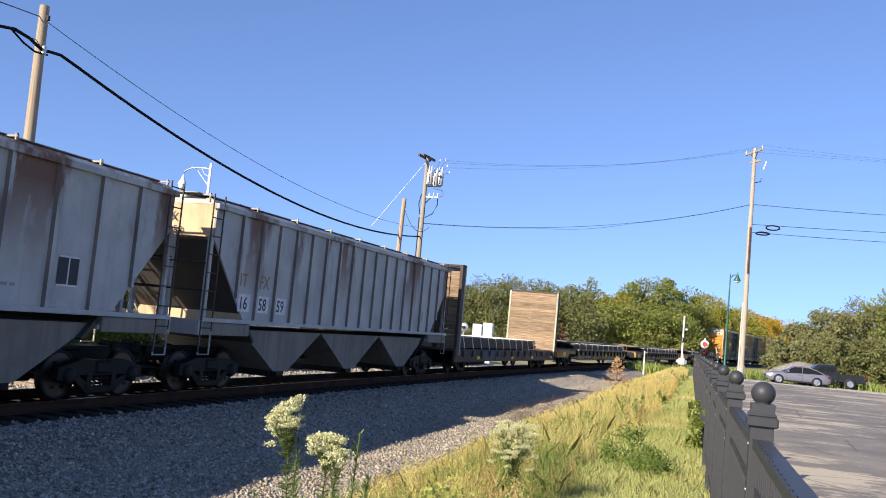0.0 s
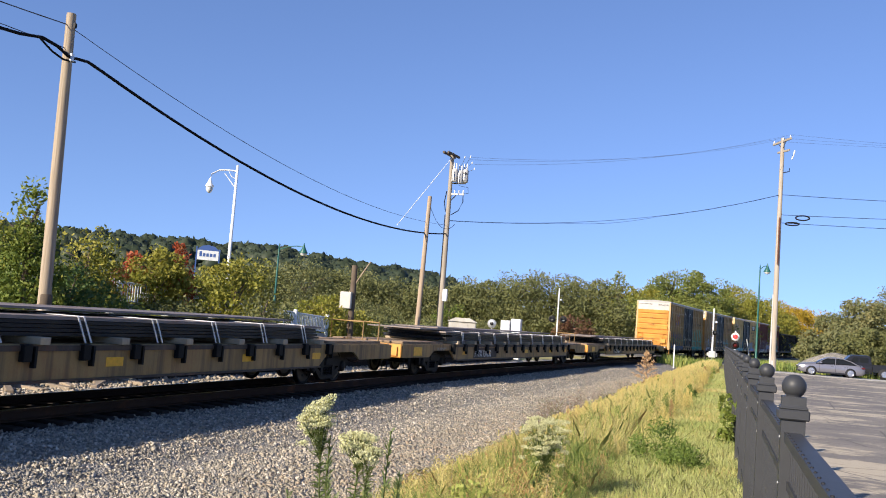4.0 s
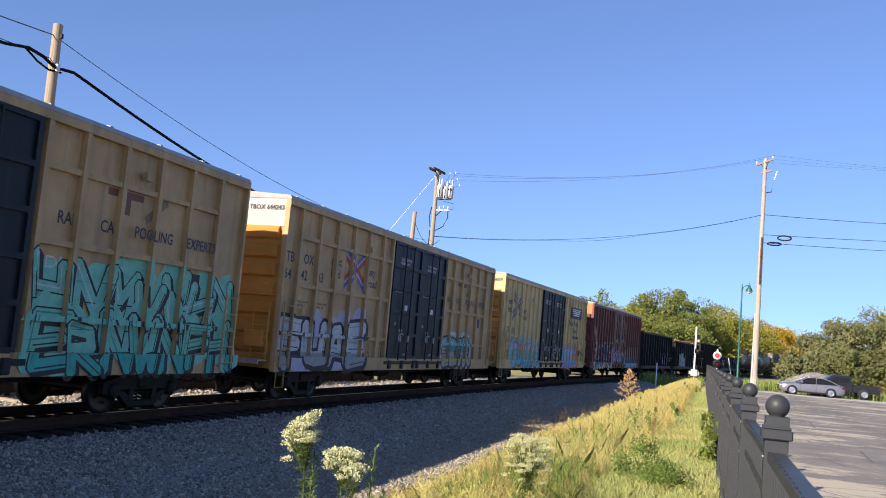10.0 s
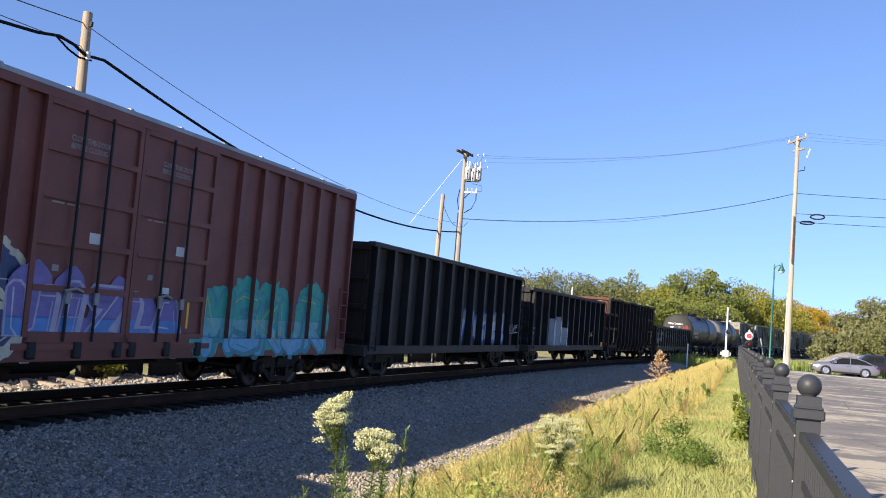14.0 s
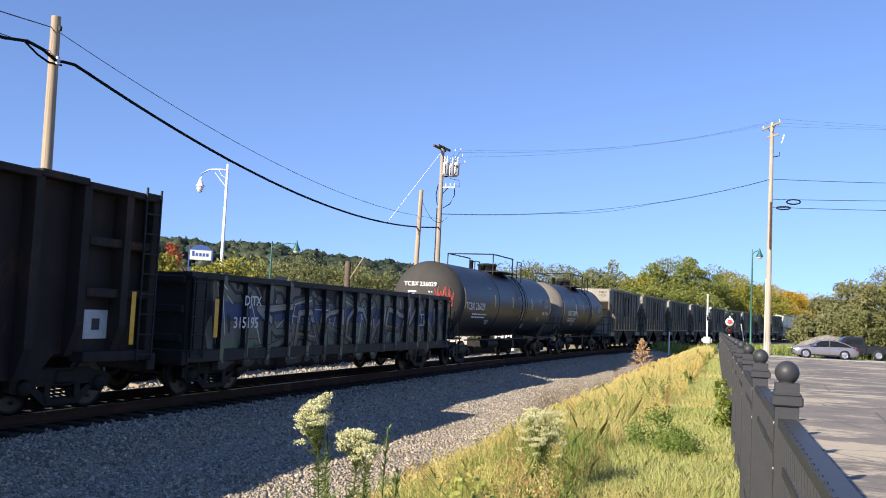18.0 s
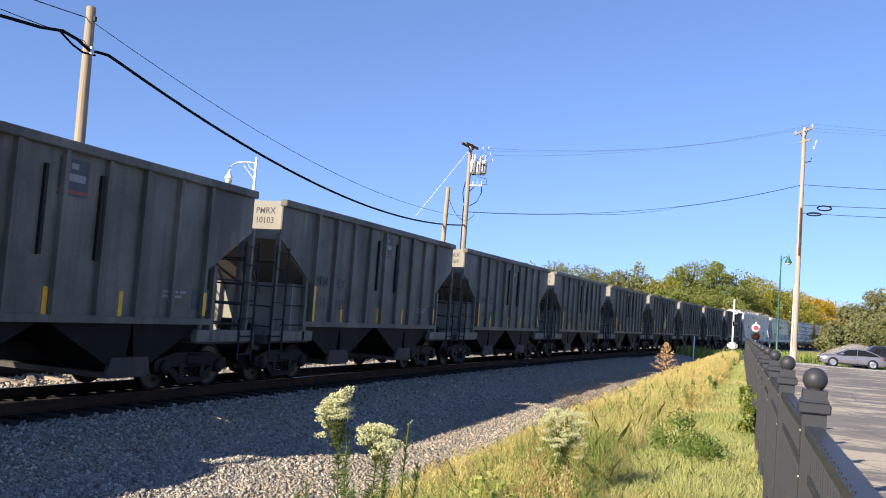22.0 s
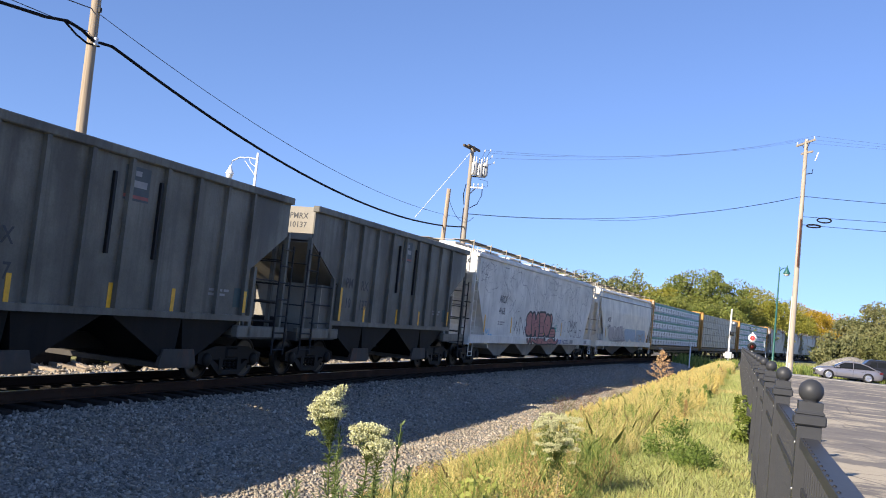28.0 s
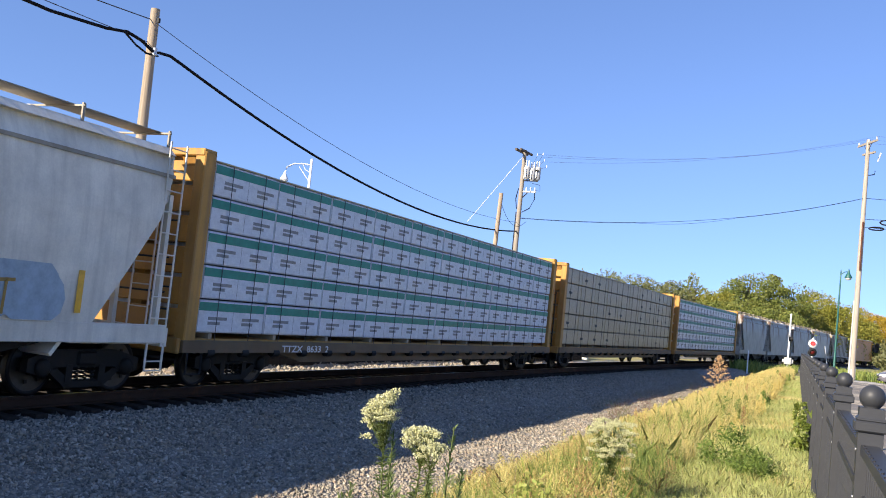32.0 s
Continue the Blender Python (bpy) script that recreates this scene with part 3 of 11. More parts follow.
strip("parking_lot", lambda y: 0.62 - 0.012 * y, lambda y: 40.0, lambda x, y: lot_z(y) + 0.012, -6, 73, 2.0, [M["asphalt"]],
      "worn grey asphalt parking lot with pale patches", "parking lot", 0.2)
strip("parking_apron", lambda y: 2.6, lambda y: 40.0, lambda x, y: lot_z(y) + 0.03, 73.02, 78.5, 1.0, [M["concrete"]],
      "pale concrete apron at the end of the lot", "pavement", 0.2)
strip("road", lambda y: -60.0, lambda y: -0.8, lambda x, y: max(ground_z(x, y) + 0.06, -0.02 if abs(offset(x, y)) < 5 else -9), ROAD_Y - 4, ROAD_Y + 4, 0.8,
      [M["roadtar"]], "dark asphalt road crossing the railway track", "road", 0.15)


# ---- the track: rails, ties ----
def rail_geo(side, s0, s1, step):
    prof = [(-0.07, -0.19), (0.07, -0.19), (0.07, -0.172), (0.012, -0.155), (0.012, -0.05), (0.037, -0.038), (0.037, 0.0), (-0.037, 0.0), (-0.037, -0.038), (-0.012, -0.05), (-0.012, -0.155), (-0.07, -0.172)]
    g, k = Geo(), len(prof)
    n = int((s1 - s0) / step)
    for j in range(n + 1):
        x, y, a = track(s0 + (s1 - s0) * j / n)
        for px, pz in prof:
            o = side + px
            g.v.append((x + o * math.cos(a), y - o * math.sin(a), pz))
    for j in range(n):
        for i in range(k):
            a, b = j * k + i, j * k + (i + 1) % k
            g.f.append((a, b, b + k, a + k))
            g.m.append(1 if i == 6 else 0)
            g.s.append(False)
    return g


track_thing = thing("railway_track", "single railway track of rusty steel rails on dark wooden ties", "railway track", kind="structure")
for side in (-0.755, 0.755):
    part("rail", rail_geo(side, -60, 300, 4.0), [M["rail"], M["railtop"]], track_thing, "rust-brown steel rail with a polished head")
tie_mesh = Geo().box(-1.3, 1.3, -0.115, 0.115, -0.36, -0.196, 0.012).mesh("tie", [M["tie"]])
for i in range(200):
    s = 4 + 0.53 * i
    x, y, a = track(s)
    tie = new("tie", tie_mesh)
    tie.parent = track_thing
    tie.matrix_world = pose(x, y, 0, 0, 0, -math.degrees(a) + random.uniform(-1, 1))

# ---- the train: shared pieces ----
SPEED = 14.0
CARS, WHEELSETS = [], []


def car(name, label, front, length, group=""):
    """An empty at the car's middle, at the rail's height; y runs to its rear, +x to the near side."""
    ob = thing(name, label, "railcar", group or "railcars of the passing train")
    CARS.append((ob, front + length / 2))
    x, y, a = track(front + length / 2)
    ob.matrix_world = pose(x, y, 0, 0, 0, -math.degrees(a))
    return ob


def wheel_geo():
    g = Geo()
    for sx in (-1, 1):
        w = 0.7175 * sx
        prof = [(0.09, w - 0.08 * sx), (0.14, w - 0.06 * sx), (0.16, w + 0.01 * sx), (0.36, w + 0.03 * sx), (0.39, w), (0.455, w - 0.012 * sx), (0.457, w + 0.10 * sx), (0.40, w + 0.115 * sx),
                (0.37, w + 0.075 * sx), (0.17, w + 0.05 * sx), (0.13, w + 0.11 * sx), (0.085, w + 0.12 * sx)]
        g.use(0).lathe(prof, 28, (0, 0, 0), "x")
        g.use(1).lathe([(0.4585, w + 0.02 * sx), (0.459, w + 0.095 * sx)], 28, (0, 0, 0), "x")
        g.use(0)
    g.lathe([(0.075, -0.98), (0.085, -0.6), (0.085, 0.6), (0.075, 0.98)], 12, (0, 0, 0), "x")
    for k in range(6):  # bolts that show the turning
        a = k * math.pi / 3
        for sx in (-1, 1):
            g.box(*sorted((0.84 * sx, 0.855 * sx)), 0.25 * math.cos(a) - 0.03, 0.25 * math.cos(a) + 0.03, 0.25 * math.sin(a) - 0.03, 0.25 * math.sin(a) + 0.03)
    return g


WHEEL_MESH = wheel_geo().mesh("wheelset", [M["wheel"], M["tread"]])


def sideframe_geo():
    g = Geo()
    a, b = 0.92, 1.06
    top = [(-1.18, 0.60), (-1.18, 0.40), (-1.02, 0.36), (-0.76, 0.36), (-0.64, 0.46), (0.64, 0.46), (0.76, 0.36), (1.02, 0.36), (1.18, 0.40), (1.18, 0.60), (0.62, 0.74), (-0.62, 0.74)]
    g.prism(top, "x", a, b)
    g.prism([(-0.76, 0.40), (-0.60, 0.44), (-0.30, 0.26), (-0.38, 0.12)], "x", a, b)
    g.prism([(0.76, 0.40), (0.38, 0.12), (0.30, 0.26), (0.60, 0.44)], "x", a, b)
    g.box(a, b, -0.40, 0.40, 0.12, 0.25, 0.02)
    g.box(a - 0.01, b + 0.01, -0.42, -0.28, 0.22, 0.50)
    g.box(a - 0.01, b + 0.01, 0.28, 0.42, 0.22, 0.50)
    for y in (-0.89, 0.89):
        g.lathe([(0.0, 0.92), (0.15, 0.92), (0.15, 1.09), (0.10, 1.12), (0.0, 1.12)], 14, (0, y, 0.457), "x")
    return g


SIDE_R = sideframe_geo().mesh("sideframe", [M["steel"]])
SIDE_L = sideframe_geo()
SIDE_L.v = [(-x, y, z) for x, y, z in SIDE_L.v]
SIDE_L.f = [f[::-1] for f in SIDE_L.f]
SIDE_L = SIDE_L.mesh("sideframe", [M["steel"]])


def spring_geo():
    g = Geo()
    for sx in (-0.99, 0.99):
        for y in (-0.17, 0.0, 0.17):
            g.tube([(sx + 0.065 * math.cos(t * 1.1), y + 0.065 * math.sin(t * 1.1), 0.26 + 0.011 * t) for t in range(0, 20)], 0.016, 5)
    return g


SPRING = spring_geo().mesh("spring", [M["steel"]])
BOLSTER = Geo().box(-1.1, 1.1, -0.22, 0.22, 0.48, 0.72, 0.04).box(-0.35, 0.35, -0.35, 0.35, 0.66, 0.86, 0.03).mesh("truck", [M["steel"]])
BRAKE = Geo().tube([(-0.8, -0.36, 0.4), (0.8, -0.36, 0.4)], 0.05, 6).tube([(-0.8, 0.36, 0.4), (0.8, 0.36, 0.4)], 0.05, 6).mesh("brake_beam", [M["steel"]])


def truck(parent, y):
    t = part("truck", BOLSTER, None, parent)
    t.location = (0, y, 0)
    part("sideframe", SIDE_R, None, t)
    part("sideframe", SIDE_L, None, t)
    tagged(part("spring", SPRING, None, t), kind="stuff")
    part("brake_beam", BRAKE, None, t)
    for k, a in enumerate((-0.89, 0.89)):
        w = part("wheelset", WHEEL_MESH, None, t)
        w.location = (0, a, 0.457)
        WHEELSETS.append((w, k))


COUPLER = Geo().box(-0.10, 0.10, -0.95, 0.1, 0.78, 0.98, 0.03).box(-0.19, 0.19, -1.0, -0.72, 0.74, 1.02, 0.06).tube(
    [(0.25, -0.1, 0.8), (0.28, -0.4, 0.5), (0.18, -0.75, 0.42), (0.1, -0.95, 0.5)], 0.03, 6).mesh("coupler", [M["steel"]])


def couplers(parent, half, reach=0.0):
    for sgn in (-1, 1):
        c = part("coupler", COUPLER, None, parent)
        c.matrix_basis = pose(0, sgn * (half + reach), 0, 0, 0, 0 if sgn < 0 else 180)


def ladder(parent, x, y, z0, z1, along, width=0.42, mat="iron", gap=0.38, r=0.017):
    """A ladder or set of grab irons; along says which way its rungs run."""
    g = Geo()
    d = (0, width / 2, 0) if along == "y" else (width / 2, 0, 0)
    for sgn in (-1, 1):
        g.tube([(x + sgn * d[0], y + sgn * d[1], z0), (x + sgn * d[0], y + sgn * d[1], z1)], r * 1.4, 5)
    k = max(2, int((z1 - z0) / gap))
    for i in range(k + 1):
        z = z0 + (z1 - z0) * (i + 0.3) / (k + 0.6)
        g.tube([(x - d[0], y - d[1], z), (x + d[0], y + d[1], z)], r, 5)
    return part("ladder", g, M[mat], parent)


def stirrup(parent, x, y, z, mat="iron", drop=0.42):
    return part("step", Geo().tube([(x, y - 0.2, z), (x, y - 0.2, z - drop), (x, y + 0.2, z - drop), (x, y + 0.2, z)], 0.02, 5), M[mat], parent)


def lettering(parent, text, x, y, z, size, mat, face="side", label="", squeeze=1.0):
    """Painted letters: on the near side (read towards the rear), or on the front end."""
    cu = bpy.data.curves.new("lettering", "FONT")
    cu.body, cu.size, cu.extrude, cu.offset = text, size, 0.0008, 0.014 * size
    cu.resolution_u = 2
    tmp = new("lettering", cu)
    me = bpy.data.meshes.new_from_object(tmp)
    bpy.data.objects.remove(tmp)
    me.materials.clear()
    me.materials.append(M[mat])
    ob = part("lettering", me, None, parent, label)
    turn = pose(0, 0, 0, 90, 0, 90) if face == "side" else pose(0, 0, 0, 90, 0, 0)
    ob.matrix_basis = pose(x, y, z) @ turn @ Matrix.Diagonal((squeeze, 1, 1, 1))
    return ob


def bars(parent, x, y, z, rows, mat, face="side", h=0.05, gap=0.09, seed=1):
    """Rows of small writing, as plain bars."""
    g, rnd = Geo(), random.Random(seed)
    for i, w in enumerate(rows):
        p = 0.0
        while p < w:
            d = min(rnd.uniform(0.12, 0.35), w - p)
            zz = z - i * gap
            if face == "side":
                g.box(x, x + 0.002, y + p, y + p + d, zz, zz + h)
            else:
                g.box(x + p, x + p + d, y - 0.002, y, zz, zz + h)
            p += d + 0.05
    return part("small_print", g, M[mat], parent)


def ribbon(g, pts, w, x, slot):
    """A flat stroke on the near side, through points (y, z)."""
    g.use(slot)
    for i, (p, q) in enumerate(zip(pts, pts[1:])):
        dy, dz = q[0] - p[0], q[1] - p[1]
        d = math.hypot(dy, dz) or 1e-6
        ny, nz, ey, ez = -dz / d * w / 2, dy / d * w / 2, dy / d * w * 0.3, dz / d * w * 0.3
        xx = x + 0.0004 * i
        g.add([(xx, p[0] - ey + ny, p[1] - ez + nz), (xx, p[0] - ey - ny, p[1] - ez - nz), (xx, q[0] + ey - ny, q[1] + ez - nz), (xx, q[0] + ey + ny, q[1] + ez + nz)], [(0, 1, 2, 3)])


STROKES = {  # bare strokes of spray-can shapes in a unit box
    "A": (((0, 0), (0.4, 1), (0.6, 1), (1, 0)), ((0.2, 0.34), (0.8, 0.34))),
    "B": (((0, 0), (0, 1), (0.75, 0.95), (0.85, 0.72), (0.6, 0.52), (0.95, 0.3), (0.8, 0.05), (0, 0)),),
    "C": (((1, 0.82), (0.6, 1), (0.12, 0.85), (0, 0.5), (0.12, 0.15), (0.6, 0), (1, 0.18)),),
    "D": (((0, 0), (0, 1), (0.6, 0.95), (1, 0.65), (1, 0.35), (0.6, 0.03), (0, 0)),),
    "E": (((1, 1), (0, 0.95), (0, 0), (1, 0.05)), ((0, 0.5), (0.8, 0.52))),
    "F": (((1, 1), (0, 0.96), (0, 0)), ((0, 0.52), (0.8, 0.55))),
    "H": (((0, 0), (0, 1)), ((1, 0), (1, 1)), ((0, 0.45), (1, 0.55))),
    "I": (((0.45, 0), (0.55, 1)),),
    "K": (((0, 0), (0, 1)), ((1, 1), (0.1, 0.48), (1, 0))),
    "L": (((0.1, 1), (0, 0), (1, 0.06)),),
    "M": (((0, 0), (0.08, 1), (0.5, 0.35), (0.92, 1), (1, 0)),),
    "N": (((0, 0), (0, 1), (1, 0), (1, 1)),),
    "O": (((0.5, 0), (0.1, 0.2), (0, 0.6), (0.3, 1), (0.75, 0.95), (1, 0.55), (0.85, 0.12), (0.5, 0)),),
    "R": (((0, 0), (0, 1), (0.85, 0.9), (0.85, 0.55), (0.1, 0.47), (1, 0)),),
    "S": (((1, 0.9), (0.45, 1), (0.05, 0.78), (0.3, 0.54), (0.85, 0.42), (0.95, 0.14), (0.5, 0), (0, 0.1)),),
    "T": (((0, 0.96), (1, 1)), ((0.5, 0.96), (0.45, 0))),
    "U": (((0, 1), (0.05, 0.2), (0.4, 0), (0.85, 0.12), (1, 1)),),
    "W": (((0, 1), (0.22, 0), (0.5, 0.7), (0.75, 0), (1, 1)),),
    "X": (((0, 0), (1, 1)), ((0, 1), (1, 0))),
    "Y": (((0, 1), (0.5, 0.5), (1, 1)), ((0.5, 0.5), (0.45, 0))),
    "Z": (((0, 1), (1, 0.95), (0.05, 0.05), (1, 0)),),
}
LETTERS = "ABCDEFHKLMNORSUWZ"


def clip(poly, axis, lo, hi):
    """The piece of a flat polygon of (y, z) between two values on an axis."""
    for sign, lim in ((1, lo), (-1, hi)):
        out = []
        for p, q in zip(poly, poly[1:] + poly[:1]):
            a, b = sign * (p[axis] - lim), sign * (q[axis] - lim)
            if a >= 0:
                out.append(p)
            if a * b < 0:
                t = a / (a - b)
                out.append((p[0] + (q[0] - p[0]) * t, p[1] + (q[1] - p[1]) * t))
        poly = out
        if len(poly) < 3:
            return []
    return poly


def lay(polys, x, posts=None, rails=(), inner=None):
    """Paint flat pieces (polygon of (y, z), layer, slot) over posts, rails and the panels between."""
    g = Geo()
    ycut, zcut = [(-99, 99, x)], [(-99, 99, None)]
    if posts:
        ycut, a = [], -99
        for p, hw in sorted(posts):
            ycut += [(a, p - hw, inner), (p - hw, p + hw, x)]
            a = p + hw
        ycut.append((a, 99, inner))
    if rails:
        zcut, a = [], -99
        for p, hw, rx in sorted(rails):
            zcut += [(a, p - hw, None), (p - hw, p + hw, rx)]
            a = p + hw
        zcut.append((a, 99, None))
    for poly, layer, slot in polys:
        g.use(slot)
        lo, hi = min(p[0] for p in poly), max(p[0] for p in poly)
        for a, b, bx in ycut:
            if b <= lo or a >= hi:
                continue
            cell = clip(poly, 0, a, b)
            for c, d, rx in zcut if cell else ():
                piece = clip(cell, 1, c, d)
                if piece:
                    xx = max(bx, rx or bx) + 0.001 + 0.0009 * layer
                    g.add([(xx, p, q) for p, q in piece], [tuple(range(len(piece)))])
    return g


def graffiti(parent, x, y0, y1, z0, z1, word, bands, line, seed, halo="", shine="", width=0.26, posts=None, rails=(), inner=None, wild=0.12, puff=0.0, edge=1.34, label="sprayed graffiti letters in several colours"):
    """Sprayed block shapes over posts and panels: a cloud behind, an outline, a fill in bands from the bottom up, glints."""
    rnd, polys = random.Random(seed), []
    mats = [halo or line, line] + list(bands) + [shine or line]
    step, h = (y1 - y0) / len(word), z1 - z0
    cut = [z0 + h * i / len(bands) for i in range(len(bands) + 1)]
    cut[0], cut[-1] = -9, 99

    def fill(poly, layer, slot):
        if slot is not None:
            polys.append((poly, layer, slot))
            return
        for b in range(len(bands)):
            piece = clip(poly, 1, cut[b] + rnd.uniform(-0.03, 0.03) * h, cut[b + 1])
            if piece:
                polys.append((piece, layer, 2 + b))

    def stroke(pts, w, layer, slot):
        for k, (p, q) in enumerate(zip(pts, pts[1:])):
            dy, dz = q[0] - p[0], q[1] - p[1]
            d = math.hypot(dy, dz) or 1e-6
            ny, nz = -dz / d * w / 2, dy / d * w / 2
            fill([(p[0] + ny, p[1] + nz), (p[0] - ny, p[1] - nz), (q[0] - ny, q[1] - nz), (q[0] + ny, q[1] + nz)], layer + 0.1 * k, slot)
        for k, p in enumerate(pts):
            n = 8
            fill([(p[0] + 0.54 * w * math.cos(2 * math.pi * (j + 0.5) / n), p[1] + 0.54 * w * math.sin(2 * math.pi * (j + 0.5) / n)) for j in range(n)], layer + 0.1 * k + 0.05, slot)

    if halo:
        for i in range(len(word) * 7):
            cy, cz, r = rnd.uniform(y0, y1), rnd.uniform(z0 + 0.2 * h, z1 - 0.12 * h), rnd.uniform(0.2, 0.42) * min(step * 1.2, h)
            n = 14
            polys.append(([(cy + r * rnd.uniform(0.85, 1.15) * math.cos(2 * math.pi * j / n), max(z0, cz + r * rnd.uniform(0.8, 1.15) * math.sin(2 * math.pi * j / n))) for j in range(n)], 0.02 * i, 0))
    for i, letter in enumerate(word):
        if letter == " ":
            continue
        w = width * h * rnd.uniform(0.85, 1.1)
        ya, yb = y0 + i * step + 0.35 * w, y0 + (i + 1.05) * step - 0.4 * w
        za, zb = z0 + 0.55 * w + rnd.uniform(0, 0.05) * h, z1 - 0.55 * w - rnd.uniform(0, 0.18) * h
        lean = rnd.uniform(-0.10, 0.16) * step
        lines = [[(ya + (yb - ya) * u + lean * v + rnd.uniform(-wild, wild) * step * 0.5, za + (zb - za) * v + rnd.uniform(-wild, wild) * h * 0.4) for u, v in ln] for ln in STROKES[letter]]
        base = 3 + 5 * (i % 2)
        for pts in lines:
            stroke([(a + 0.07, b - 0.05) for a, b in pts], w * edge, base, 1)
            stroke(pts, w * edge, base + 0.8, 1)
        for pts in lines:
            stroke(pts, w * (1.0 + puff), base + 1.9, None)
        if shine:
            for pts in lines:
                stroke([(a - 0.16 * w, b + 0.2 * w) for a, b in pts[:3]], 0.03, base + 3.0, len(mats) - 1)
                stroke([(a + 0.3 * w, b - 0.22 * w) for a, b in pts[-2:]], 0.025, base + 3.4, 1)
    g = lay(polys, x, posts, rails, inner)
    return tagged(part("graffiti", g, [M[m] for m in mats], parent, label), kind="stuff")


def scribble(parent, x, y0, y1, z0, z1, mat, seed, n=10, w=0.035, word=""):
    """A quick tag: a few thin looping signs in one colour."""
    rnd, g = random.Random(seed), Geo()
    m = len(word) or max(2, n // 3)
    step = (y1 - y0) / m
    for i in range(m):
        for line in STROKES[word[i] if word else rnd.choice(LETTERS)]:
            ribbon(g, [(y0 + step * (i + 0.08 + 0.8 * u) + rnd.uniform(-0.06, 0.06) * step, z0 + (z1 - z0) * (0.1 + 0.8 * v + rnd.uniform(-0.1, 0.1))) for u, v in line], w, x + 0.001 * i, 0)
    if not word and rnd.random() < 0.5:
        ribbon(g, [(y0, z0), (y1, z0 + 0.12 * (z1 - z0))], w, x + 0.008, 0)
    return tagged(part("graffiti_tag", g, M[mat], parent, "thin sprayed graffiti tag"), kind="stuff")


def crossed_emblem(parent, x, y, z, w, h, mats, label, posts=None, inner=None):
    """Two broad arrows meeting point to point: red inside, blue outside, a pale line between, upright ends."""
    polys = []

    def arm(sy, sz, y0, y1, lo, hi, layer, slot):
        rise = 0.33 * h
        q = [(y + sy * t * w / 2, z + sz * (rise * t + o * h)) for t, o in ((y0, lo), (y1, lo), (y1, hi), (y0, hi))]
        polys.append((q if sy * sz > 0 else q[::-1], layer, slot))

    for sy in (-1, 1):
        for sz in (-1, 1):
            start = 0.06 if sy < 0 else 0.3 if sz < 0 else 0.22
            arm(sy, sz, 0.12, 1.0, -0.145, -0.01, 0, 1)
            arm(sy, sz, 0.06, 1.0, -0.01, 0.03, 0.3, 2)
            arm(sy, sz, start, 0.97, 0.03, 0.15, 0.6, 0)
            arm(sy, sz, 0.88, 1.0, 0.03, 0.175, 0.9, 0)
            arm(sy, sz, 0.94, 1.0, -0.18, -0.13, 0.9, 1)
    for sz in (-1, 1):
        polys.append(([(y - 0.0 * w, z - 0.15 * h * (sz > 0)), (y + 0.075 * w, z - 0.1 * h * (sz > 0)), (y + 0.075 * w, z + 0.1 * h * (sz < 0)), (y - 0.0 * w, z + 0.15 * h * (sz < 0))], 1.2, 0))
    return tagged(part("emblem", lay(polys, x, posts, (), inner), [M[m] for m in mats], parent, label), kind="stuff")


def mark(parent, name, x, y0, y1, z0, z1, mat, label=""):
    return part(name, Geo().box(x, x + 0.004, y0, y1, z0, z1), M[mat], parent, label)


